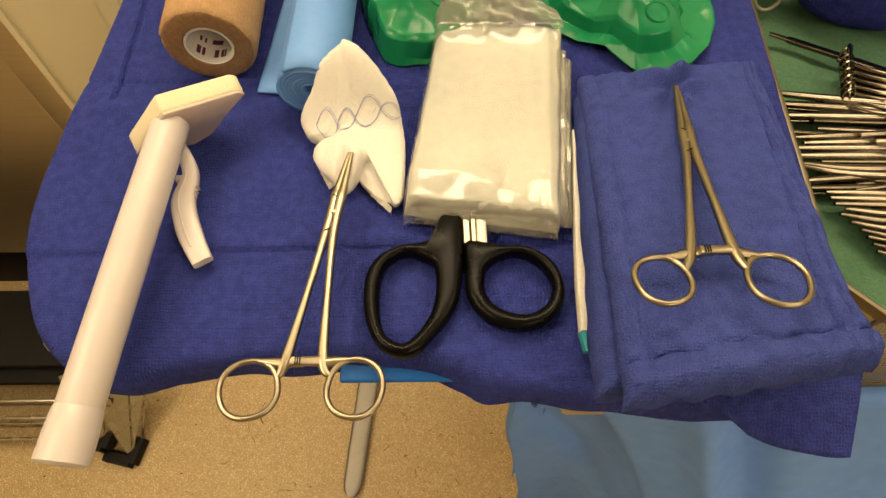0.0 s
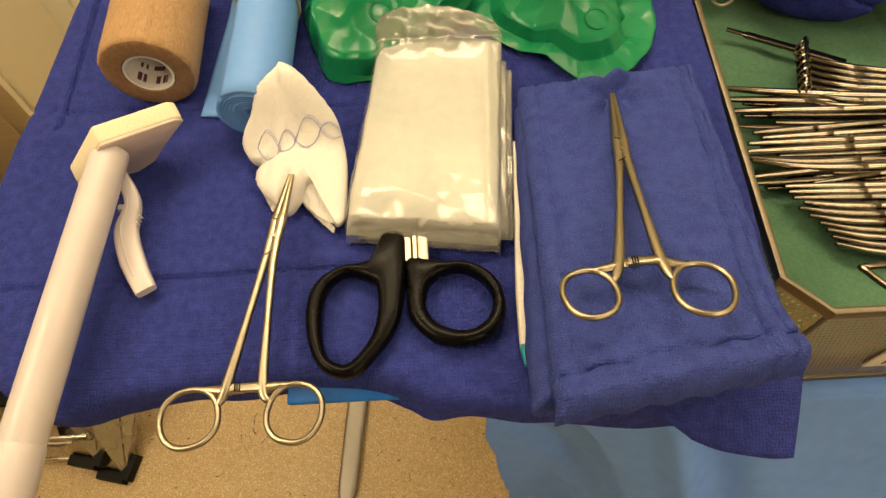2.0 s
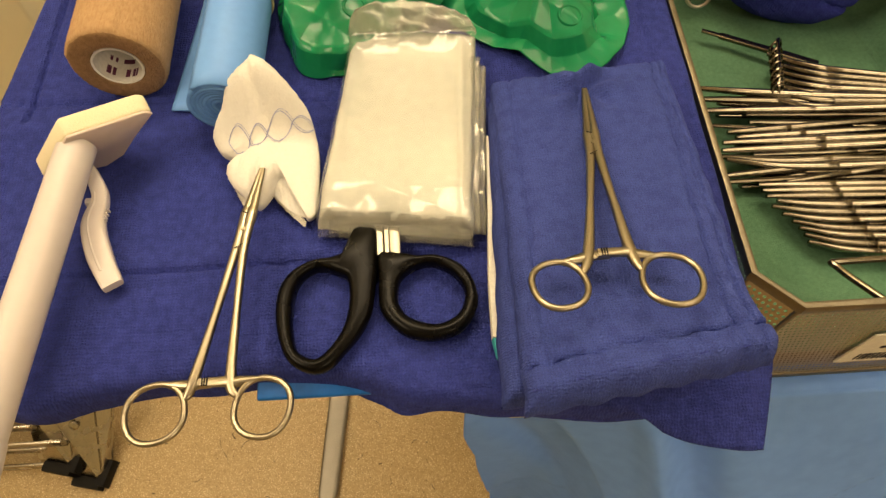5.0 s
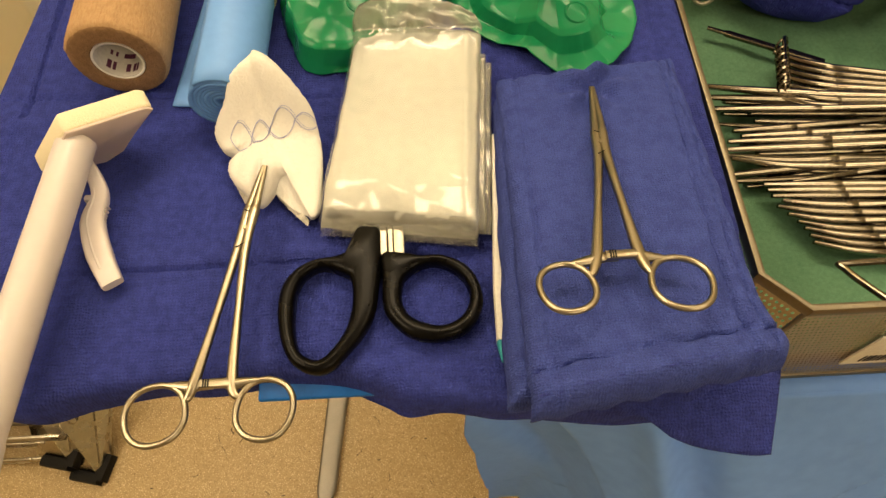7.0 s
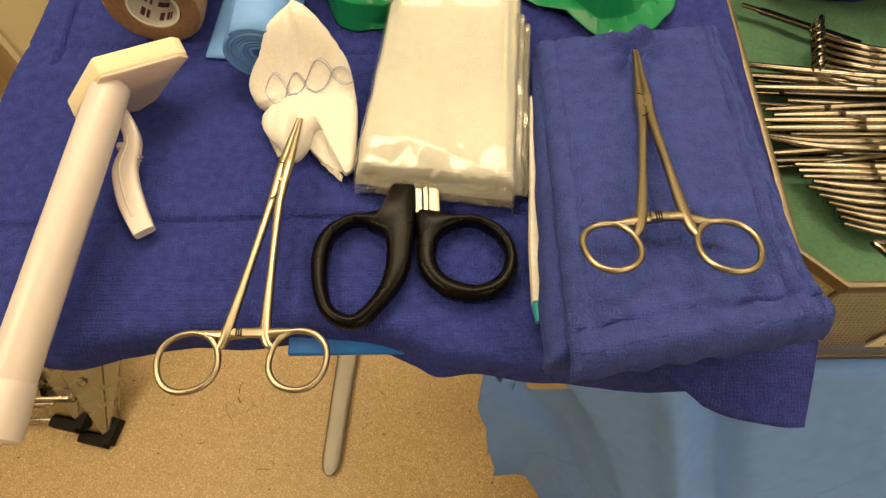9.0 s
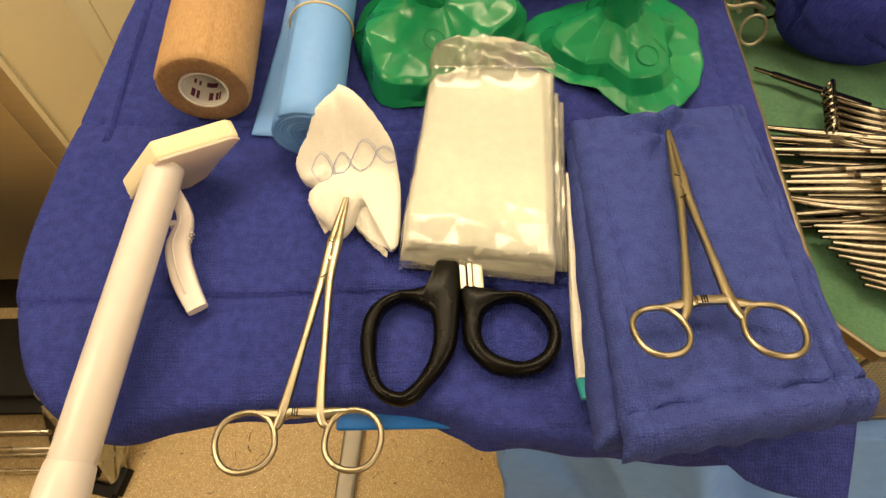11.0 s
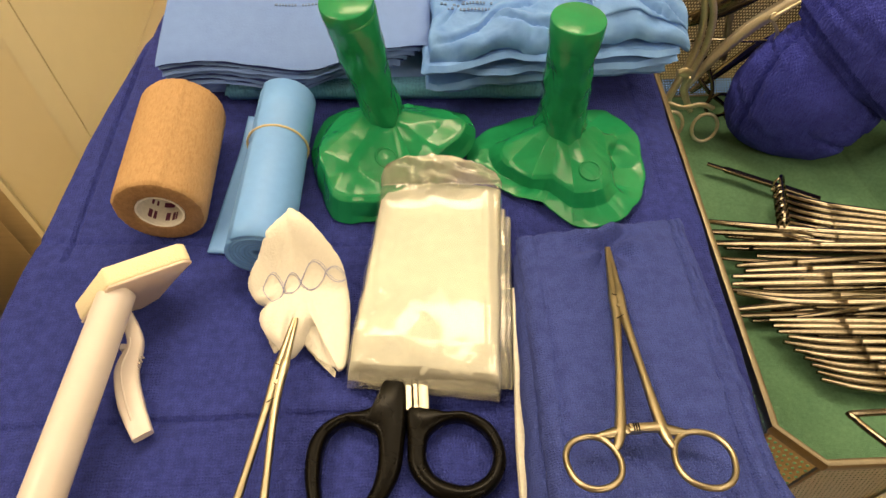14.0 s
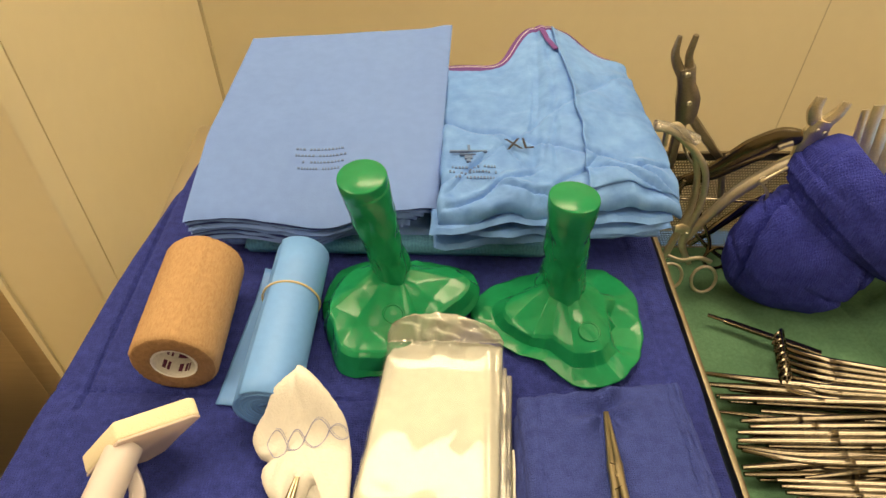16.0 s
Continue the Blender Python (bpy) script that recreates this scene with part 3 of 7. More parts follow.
def step_stool(x, y, foot):
    s = thing("step_stool", (x, y, foot), "low folded steel step stool with black rubber tread, stacked", "stool", "stacked step stools")
    wide, deep = 0.40, 0.30
    part("tread", box(bmesh.new(), (x - wide / 2 - 0.01, y + deep / 2 + 0.03, foot + 0.112), (wide - 0.06, deep - 0.16, 0.012), 0.003), "rubber", s, "black rubber tread")
    for dz in (0.088, 0.030):
        part("front_rail", box(bmesh.new(), (x - wide / 2 - 0.01, y + 0.056 - 0.4 * (0.088 - dz), foot + dz), (wide - 0.05, 0.006, 0.026), 0.002), "stool_steel", s)
    part("back_rail", box(bmesh.new(), (x - wide / 2 - 0.01, y + deep - 0.034, foot + 0.056), (wide - 0.05, 0.006, 0.026), 0.002), "stool_steel", s)
    for mx in (0, 1):
        for my in (0, 1):
            def at(p):
                return Vector((x - wide - p[0] if mx else x + p[0], y + deep - p[1] if my else y + p[1], foot + p[2]))
            leg = bmesh.new()
            plate(leg, [at(p) for p in ((-0.058, 0.013, 0.008), (0, 0, 0.008), (0.014, 0.112, 0.114), (-0.050, 0.094, 0.114))], 0.003)
            plate(leg, [at(p) for p in ((0, 0.0, 0.008), (0.010, 0.040, 0.008), (0.046, 0.124, 0.114), (0.014, 0.112, 0.114))], 0.003)
            leg_ob = part("leg", leg, "stool_steel", s, smooth=0)
            for a, b in (((-0.046, 0.0075, 0.010), (0.002, -0.0035, 0.010)), ((0.001, -0.006, 0.010), (0.012, 0.038, 0.010))):
                part("rubber_foot", sweep(bmesh.new(), [at(a), at(b)], (0.0095, 0.0135), 10, square=0.9), "rubber", leg_ob, "black rubber shoe")
            part("stud", lathe(bmesh.new(), [(0, 0.0), (0, 0.008), (0.003, 0.008), (0.005, 0.004), (0.005, 0.0)], at((-0.020, 0.082, 0.098)), at((-0.020, 0.05, 0.128)), 18), "stool_steel", s, "round steel stud")
    return s


step_stool(-0.600, 0.243, 0.030)
step_stool(-0.561, 0.222, 0.0)


# ---- the narrow instrument stand and its blue cover ----
stand = thing("instrument_stand", (-0.15, 0.42, 0), "steel instrument stand with a tray top on one post", "stand")
part("tray_top", box(bmesh.new(), (-0.003, 0.31, 0.936), (0.335, 0.41, 0.012), 0.005), "brushed", stand)
part("post", lathe(bmesh.new(), [(0, 0.016), (0.93, 0.016)], (-0.145, 0.46, 0.01), (-0.145, 0.46, 0.94), 24), "stool_steel", stand)
foot_line = [(-0.14, 0.60, 0.009), (-0.143, 0.40, 0.009), (-0.1655, 0.182, 0.009), (-0.168, 0.166, 0.009), (-0.1685, 0.158, 0.009)]
part("base_foot", sweep(bmesh.new(), foot_line, [(0.019, 0.007), (0.019, 0.007), (0.0165, 0.007), (0.0125, 0.007), (0.005, 0.006)], 16, square=0.95), "foot_steel", stand, "flat dull steel foot on the floor")
part("base_bar", box(bmesh.new(), (-0.14, 0.55, 0.012), (0.4, 0.05, 0.02), 0.004), "brushed", stand)


# the edge of the covered table in plan
EDGE = [(0.178, 0.235), (0.1785, 0.30), (0.1795, 0.36), (0.178, 0.45), (0.172, 0.520), (0.150, 0.545), (0.0, 0.548), (-0.115, 0.545), (-0.142, 0.525), (-0.149, 0.485), (-0.164, 0.4145), (-0.176, 0.331), (-0.183, 0.258),
        (-0.1895, 0.205), (-0.1905, 0.165), (-0.1838, 0.137), (-0.172, 0.111), (-0.153, 0.0935), (-0.130, 0.0860), (-0.106, 0.0925), (-0.080, 0.0960), (-0.045, 0.0975), (-0.015, 0.0960), (0.010, 0.0910), (0.0240, 0.0835),
        (0.053, 0.0800), (0.085, 0.0775), (0.118, 0.0750), (0.150, 0.082), (0.172, 0.105), (0.1765, 0.160)]
EDGE_LINE = spline([(*p, 0) for p in EDGE], 18, closed=True)


def cover_height(x, y):
    z = TOP - 0.001 + 0.0022 * nz(x * 14, y * 14) + 0.0003 * nz(x * 45, y * 45, 3)
    # sharp old fold lines and the swelling beside them
    z += crease(y - 0.1480 - 0.012 * x, 0.0012, 0.0018) + 0.0010 * math.exp(-((y - 0.1535 - 0.012 * x) / 0.005) ** 2)
    z += crease(y - 0.2475 + 0.05 * (x + 0.16), 0.0013, 0.0020) * (1 if x < -0.02 else 0.5)
    z += crease(x + 0.162 - 0.02 * (y - 0.25), 0.0016, 0.0030) * (1 if y > 0.235 else 0.15) + bump_at(x, y, -0.168, 0.225, 0.014, 0.004)
    # woven ribs of the hem along the front
    if y < 0.128:
        z += 0.00022 * math.sin(y * 2900 + 3 * nz(x * 12, 1.0)) * min(1, (0.128 - y) / 0.006)
    return z + crease(x - 0.157, 0.002, 0.0008)


def table_cover():
    bm = bmesh.new()
    n, rings = len(EDGE_LINE), []
    mid = Vector((-0.002, 0.315, 0))
    steps = [k / 300 for k in range(1, 301)]
    for k in steps:
        ring = []
        for j in range(n):
            p = mid + (EDGE_LINE[j] - mid) * k * 0.965
            ring.append(bm.verts.new((p.x, p.y, cover_height(p.x, p.y))))
        rings.append(ring)
    # rounded fall over the edge, then a hanging hem
    falls = [(0.3, 0.0008), (0.55, 0.0022), (0.75, 0.0045), (0.9, 0.008), (1.0, 0.014), (1.03, 0.022), (1.04, 0.034), (1.045, 0.05), (1.05, 0.07)]
    for k, drop in falls:
        ring = []
        for j in range(n):
            o = EDGE_LINE[j]
            w = math.atan2(o.y - mid.y, o.x - mid.x)
            p = mid + (o - mid) * (0.965 + 0.035 * k)
            sway = 0.006 * nz(math.cos(w) * 7, math.sin(w) * 7, 2) * min(1, drop / 0.03)
            d = drop
            front = 1 / (1 + math.exp((o.y - 0.115) / 0.008))
            d = drop * (1 - front) + min(drop, 0.018 + 0.003 * nz(o.x * 40, 0)) * front
            p += (o - mid).normalized() * sway
            ring.append(bm.verts.new((p.x, p.y, cover_height(p.x, p.y) - d)))
        rings.append(ring)
    for a, b in zip(rings, rings[1:]):
        for j in range(n):
            f = [a[j], a[(j + 1) % n], b[(j + 1) % n], b[j]]
            bm.faces.new(f)
    centre = bm.verts.new((mid.x, mid.y, cover_height(mid.x, mid.y)))
    for j in range(n):
        bm.faces.new((centre, rings[0][(j + 1) % n], rings[0][j]))
    return bm


cover = tagged(part("table_towel", table_cover(), "towel", smooth=60), "blue cotton surgical towel spread over the stand, creased", "towel")


def corner_flap(u, v):
    """The towel's free corner that hangs out at the front."""
    a, b = Vector((0.100, 0.083, 0.946)), Vector((0.176, 0.098, 0.948))
    c, d = Vector((0.167, 0.0585, 0.934)), Vector((0.128, 0.068, 0.934))
    p = (a * (1 - u) + b * u) * (1 - v) + (d * (1 - u) + c * u) * v
    p.z += 0.0012 * math.sin(u * 9 + v * 3) + 0.002 * math.sin(v * math.pi)
    p.y -= 0.003 * math.sin(u * math.pi) * v
    return p


part("hanging_corner", patch(bmesh.new(), corner_flap, 30, 16), "towel", cover, thick=0.0015, smooth=60)
under = box(bmesh.new(), (-0.004, 0.31, 0.9350), (0.30, 0.41, 0.003), 0.0012)
box(under, (0.0, 0.1035, 0.9350), (0.080, 0.026, 0.003), 0.0012)
tagged(part("plastic_cover", under, "plastic_sheet"), "bright blue plastic cover under the towel", "plastic cover")


# ---- skin prep applicator: milky tube, foam head, squeeze lever ----
def applicator():
    s = thing("skin_prep_applicator", (-0.125, 0.12, TOP), "white plastic skin prep applicator with cream foam head", "applicator")
    c = Vector((-0.1189, 0.2101, 0.9639))
    fwd = Vector((-0.484, 0.90, 0.20)).normalized()
    long = (Vector((0.0514, 0.025, 0.012)) - fwd * Vector((0.0514, 0.025, 0.012)).dot(fwd)).normalized()
    upv = long.cross(fwd).normalized()
    pad = [(-0.0235, 0.0074), (0.0008, 0.0240), (0.0320, 0.0116), (0.0344, 0.0078), (0.0195, -0.0003), (0.0085, -0.0083), (-0.0015, -0.0090), (-0.0200, 0.0045)]

    def prism(y0, y1, grow, soft):
        bm = bmesh.new()
        lines = [[bm.verts.new(c + long * px * grow + upv * pz * grow + fwd * y) for px, pz in pad] for y in (y0, y1)]
        bm.faces.new(lines[0])
        bm.faces.new(lines[1][::-1])
        m = len(pad)
        for i in range(m):
            bm.faces.new((lines[0][i], lines[0][(i + 1) % m], lines[1][(i + 1) % m], lines[1][i]))
        bmesh.ops.bevel(bm, geom=list(bm.edges), offset=soft, segments=3, affect="EDGES", profile=0.5)
        return bm
    part("foam_pad", prism(-0.0092, 0.0008, 1.0, 0.0016), "foam", s, "cream foam pad", smooth=50)
    part("head_plate", prism(-0.0104, -0.0088, 0.985, 0.0006), "pink_plastic", s, "pinkish translucent backing plate", smooth=50)
    tail, neck = Vector((-0.1332, 0.0585, 0.9645)), c - fwd * 0.0080 - long * 0.0010 + upv * 0.0125
    length = (neck - tail).length
    prof = [(0, 0.0), (0, 0.0082), (0.0008, 0.0086), (length * 0.5, 0.0085), (length * 0.93, 0.0082), (length, 0.0081)]
    part("barrel", lathe(bmesh.new(), prof, tail, neck, 36), "white_plastic", s)
    part("end_cap", lathe(bmesh.new(), [(-0.006, 0.0), (-0.006, 0.0085), (-0.005, 0.0098), (0.006, 0.0096), (0.014, 0.0090), (0.016, 0.0080)], tail, neck, 36), "white_plastic", s, "translucent end cap")
    line = spline([(-0.1172, 0.1955, 0.9640), (-0.1122, 0.1870, 0.9625), (-0.1098, 0.1790, 0.9600), (-0.1122, 0.1680, 0.9575), (-0.1074, 0.1530, 0.9560), (-0.0990, 0.1380, 0.9558)], 6)
    lever = part("lever", sweep(bmesh.new(), line, [(0.0026, 0.0020), (0.0032, 0.0022), (0.0036, 0.0026), (0.0052, 0.0026), (0.0054, 0.0026), (0.0044, 0.0022)], 14, square=0.85), "white_plastic", s, "curved white squeeze lever")
    part("lever_bracket", sweep(bmesh.new(), [(-0.1165, 0.1790, 0.9580), (-0.1110, 0.1788, 0.9580)], (0.0016, 0.0030), 10, square=0.8), "white_plastic", lever)
    part("lever_rib", sweep(bmesh.new(), [p + Vector((-0.0016, 0, 0.0022)) for p in line[10:28]], (0.0007, 0.0007), 6), "white_plastic", lever)
    teeth = bmesh.new()
    for k in range(12):
        p = line[14 + k]
        q = line[min(15 + k, len(line) - 1)]
        t = (q - p).normalized() if (q - p).length else Vector((0.5, -0.8, 0))
        out = Vector((0, 0, 1)).cross(t).normalized()
        box(teeth, p + out * 0.0049, (0.0009, 0.0009, 0.0030), 0.0002)
    part("teeth", teeth, "white_plastic", lever)
    return s


applicator()


# ---- hemostats ----
def hemostat(label, height, ring_l, ring_r, sizes, rat_l, rat_r, meet, jaw, tip, mat="satin_tan"):
    """A ring-handled clamp lying on a slope height(y). All points in plan: ring centres, ratchet, box joint and tip."""
    def at(p, dz=0.0):
        return Vector((p[0], p[1], height(p[1]) + dz))

    def mix(p, q, k):
        return (p[0] + (q[0] - p[0]) * k, p[1] + (q[1] - p[1]) * k)
    s = thing("hemostat", at(mix(rat_l, rat_r, 0.5), -0.003), label, "hemostat", "hemostats")
    slope = Vector((0, height(0.1) - height(0.2), 0.1)).normalized()
    for sign, ring, rat, size in ((-1, ring_l, rat_l, sizes[0]), (1, ring_r, rat_r, sizes[1])):
        h = 0.0005 * sign
        rx, ry = size
        turn = -0.22 * sign
        loop = []
        for w in np.linspace(0, 2 * math.pi, 48, endpoint=False):
            c, q = math.cos(w), math.sin(w)
            c, q = math.copysign(abs(c) ** 0.9, c) * rx, math.copysign(abs(q) ** 0.9, q) * ry
            loop.append(at((ring[0] + c * math.cos(turn) - q * math.sin(turn), ring[1] + c * math.sin(turn) + q * math.cos(turn)), h))
        part("ring_handle", sweep(bmesh.new(), loop, (0.00120, 0.00115), 12, closed=True, up=slope), mat, s)
        heel = (ring[0] - sign * rx * 0.93, ring[1] + ry * 0.42)
        far = mix(rat, meet, 0.5)
        line = spline([at(heel, h), at(rat, h), at((far[0] + sign * 0.0006, far[1]), h * 0.9), at((meet[0] + sign * 0.0018, meet[1]), h * 0.6),
                       at((jaw[0] + sign * 0.0013, jaw[1]), h * 0.4), at((jaw[0] + (tip[0] - jaw[0]) * 0.2 + sign * 0.0013, jaw[1] + (tip[1] - jaw[1]) * 0.2), h * 0.3), at((tip[0] + sign * 0.0005, tip[1]))], 8)
        wide = [0.0011, 0.0022, 0.0015, 0.0018, 0.0023, 0.0017, 0.0008]
        tall = [0.0011, 0.0016, 0.0016, 0.0016, 0.0018, 0.0015, 0.0007]
        part("shank", sweep(bmesh.new(), line, list(zip(wide, tall)), 14, up=slope, square=0.4), mat, s)
        web = [at(mix(rat, heel, 0.1), h), at(mix(rat, (ring[0] - sign * rx * 0.45, ring[1] + ry * 0.93), 0.55), h), at((ring[0] - sign * rx * 0.30, ring[1] + ry * 0.98), h)]
        part("ring_web", sweep(bmesh.new(), web, [(0.0024, 0.0015), (0.0020, 0.0014), (0.0012, 0.0012)], 10, up=slope, square=0.3), mat, s)
        other = rat_r if sign < 0 else rat_l
        reach = 0.50 if sign < 0 else 0.80
        arm = [at(mix(rat, other, k), 0.0007 * sign) for k in (0.0, 0.2, reach)]
        arm_ob = part("ratchet_arm", sweep(bmesh.new(), arm, [(0.0027, 0.0014), (0.0019, 0.0012), (0.0017, 0.0012)], 10, up=slope, square=0.7), mat, s)
        teeth = bmesh.new()
        for k in (0.24, 0.30, 0.36):
            p = at(mix(rat, other, k + (0.14 if sign < 0 else 0.34)), 0.0007 * sign + 0.0011)
            box(teeth, p, (0.0005, 0.0030, 0.0006))
        part("ratchet_teeth", teeth, "rubber", arm_ob, "dark tooth grooves", smooth=0)
    mid = mix(meet, jaw, 0.55)
    part("screw", lathe(bmesh.new(), [(0, 0.0), (0, 0.0012), (0.0004, 0.0009), (0.0004, 0.0)], at(mid, 0.0015), at(mid, 0.0015) + slope * 0.01, 16), mat, s)
    for k, d in ((0.10, 0.0012), (0.98, -0.0010)):
        p = mix(meet, jaw, k)
        part("joint_seam", sweep(bmesh.new(), [at((p[0] - 0.0022, p[1] - d), 0.0017), at((p[0] + 0.0022, p[1] + d), 0.0017)], (0.00022, 0.0002), 6), "rubber", s)
    return s


hemostat("satin steel hemostat holding gauze, rings past the table edge", lambda y: 0.9672 - 0.02 * (y - 0.09), (-0.0686, 0.0791), (-0.0285, 0.0790), ((0.0110, 0.0110), (0.0103, 0.0111)),
         (-0.0560, 0.0895), (-0.0412, 0.0895), (-0.0432, 0.1460), (-0.0408, 0.1640), (-0.0368, 0.1880))
hemostat("satin steel hemostat lying on a folded blue towel", lambda y: 1.0000 - 0.250 * (y - 0.118), (0.0806, 0.1058), (0.1192, 0.1050), ((0.0094, 0.0098), (0.0102, 0.0106)),
         (0.0930, 0.1180), (0.1080, 0.1180), (0.1062, 0.1695), (0.1076, 0.1830), (0.1112, 0.2150))


# ---- gauze sponge gripped by the first hemostat ----
GAUZE = [(-0.0393, 0.2368), (-0.0291, 0.2282), (-0.0205, 0.2205), (-0.0162, 0.2154), (-0.0142, 0.2077), (-0.0128, 0.1966), (-0.0126, 0.1829), (-0.0130, 0.1718), (-0.0145, 0.1667), (-0.0179, 0.1660),
         (-0.0200, 0.1744), (-0.0226, 0.1815), (-0.0262, 0.1868), (-0.0306, 0.1874), (-0.0325, 0.1846), (-0.0350, 0.1778), (-0.0393, 0.1726), (-0.0436, 0.1752), (-0.0479, 0.1803), (-0.0521, 0.1846),
         (-0.0556, 0.1915), (-0.0556, 0.1974), (-0.0534, 0.2006), (-0.0594, 0.2038), (-0.0624, 0.2094), (-0.0607, 0.2137), (-0.0556, 0.2188), (-0.0530, 0.2231), (-0.0504, 0.2265), (-0.0470, 0.2291), (-0.0419, 0.2340)]


def gauze_rise(y):
    """The gauze climbs onto the rubber roll at its far end."""
    k = min(1, max(0, (y - 0.203) / 0.029))
    return 0.0060 + 0.0285 * k * k * (3 - 2 * k)


def gauze_height(x, y):
    z = 0.0095 + 0.0035 * math.exp(-((x + 0.037 - 0.25 * (y - 0.2)) / 0.014) ** 2)
    z += 0.0012 * nz(x * 55, y * 40, 4) + 0.0008 * crumple(x * 20, y * 16, 3.1) + 0.00015 * nz(x * 240, y * 240, 2)
    # soft folds that run down from the tip
    for x0, slope, w, d in ((-0.0475, 0.25, 0.0022, 0.0010), (-0.0300, -0.42, 0.0022, 0.0008)):
        z += crease(x - x0 - slope * (y - 0.2), w, d)
    z += crease(y - 0.1985 - 0.45 * (x + 0.055), 0.0016, 0.0026) * (1 if x < -0.044 else math.exp(-((x + 0.044) / 0.005) ** 2))
    return z + crease(x + 0.0400 - 0.13 * (y - 0.19), 0.0018, 0.0030) * (1 if y < 0.187 else math.exp(-((y - 0.187) / 0.004) ** 2))


def gauze():
    bm = bmesh.new()
    edge = spline([(*p, 0) for p in GAUZE], 8, closed=True)
    for i, p in enumerate(edge):
        edge[i] = p + Vector((0.0003 * nz(i * 0.55, 1), 0.0003 * nz(i * 0.55, 7), 0))
    mid, n, rings = Vector((-0.036, 0.202, 0)), len(edge), []
    ks = [0.05, 0.12, 0.2, 0.28, 0.36, 0.44, 0.51, 0.58, 0.65, 0.71, 0.77, 0.82, 0.87, 0.91, 0.94, 0.97, 0.99, 1.0]
    for k in ks:
        ring = []
        for p in edge:
            q = mid + (p - mid) * k
            z = TOP + gauze_rise(q.y) + (gauze_height(q.x, q.y) - 0.005) * math.sqrt(max(0, 1 - (k * 0.995) ** 6))
            ring.append(bm.verts.new((q.x, q.y, z)))
        rings.append(ring)
    rings.append([bm.verts.new((mid.x + (p.x - mid.x) * 0.985, mid.y + (p.y - mid.y) * 0.985, TOP + gauze_rise(p.y) - 0.0025)) for p in edge])
    low = [bm.verts.new((mid.x + (p.x - mid.x) * 0.84, mid.y + (p.y - mid.y) * (0.84 if p.y < 0.21 else 0.7), TOP + 0.0003)) for p in edge]
    rings.append(low)
    for a, b in zip(rings, rings[1:]):
        for j in range(n):
            bm.faces.new((a[j], a[(j + 1) % n], b[(j + 1) % n], b[j]))
    bm.faces.new(rings[0])
    bm.faces.new(low[::-1])
    return bm


sponge = thing("gauze_sponge", (-0.036, 0.207, TOP), "white gauze sponge with blue looped thread, held by a hemostat", "gauze")
part("gauze_pad", gauze(), "gauze", sponge, smooth=70)
NODES = ((-0.0545, 0.2065, 0.0054), (-0.0444, 0.2050, 0.0044), (-0.0359, 0.2075, 0.0046), (-0.0239, 0.2110, 0.0026), (-0.0140, 0.2103, 0.0030))
for side, shift, first in ((1, 0.0, 0.0), (-1, 0.0, 0.0), (1, 0.0006, 0.35), (-1, -0.0005, 1.1)):
    run = []
    for k in range(120):
        a = first + (3.93 - first) * k / 119
        j = int(a)
        (x0, y0, h0), (x1, y1, _) = NODES[j], NODES[j + 1]
        f = a - j
        x = x0 + (x1 - x0) * f + shift
        y = y0 + (y1 - y0) * f + shift + h0 * (1 if (j % 2 == 0) == (side > 0) else -1) * math.sin(math.pi * f) ** 0.8
        edge_k = min(1, math.hypot((x + 0.036) / 0.0250, (y - 0.202) / 0.036))
        run.append((x, y, TOP + gauze_rise(y) + 0.0004 + (gauze_height(x, y) - 0.005) * math.sqrt(max(0, 1 - edge_k ** 6))))
    part("blue_thread", sweep(bmesh.new(), run, (0.00017, 0.00019) if first == 0 else (0.00010, 0.00012), 5), "thread", sponge, "looped pale blue marking thread")
# loose open net that hangs out of the cut edges
hollow = patch(bmesh.new(), lambda u, v: Vector((-0.0330 + 0.0110 * u * (1 - v) - 0.0015 * v + 0.0180 * u * v, 0.1915 - 0.0105 * v - 0.0140 * u * v - 0.0025 * math.sin(math.pi * u) * v, TOP + 0.0085 - 0.0050 * v + 0.0004 * nz(u * 9, v * 4))), 40, 20)
part("inner_layer", hollow, "gauze", sponge, "inner gauze layer in the open fold", thick=0.0003)
net = patch(bmesh.new(), lambda u, v: Vector((-0.0335 + 0.0150 * u - 0.0006 * v, 0.1834 - 0.0172 * u ** 0.85 - 0.0024 * v + 0.0005 * nz(u * 14, v * 3), TOP + 0.0036 - 0.0018 * v + 0.0005 * math.sin(u * 24 + v * 2))), 50, 12)
part("frayed_edge", net, "net", sponge, "loose frayed gauze net", thick=0.0003)
net = patch(bmesh.new(), lambda u, v: Vector((-0.0560 + 0.0095 * u + 0.0045 * (1 - v) - 0.0014 * v, 0.1975 - 0.0190 * u - 0.0018 * v + 0.0008 * nz(u * 12, v * 3, 5), TOP + 0.0058 - 0.0036 * v + 0.0005 * math.sin(u * 21))), 40, 8)
part("frayed_edge", net, "net", sponge, "loose frayed gauze net", thick=0.0003)


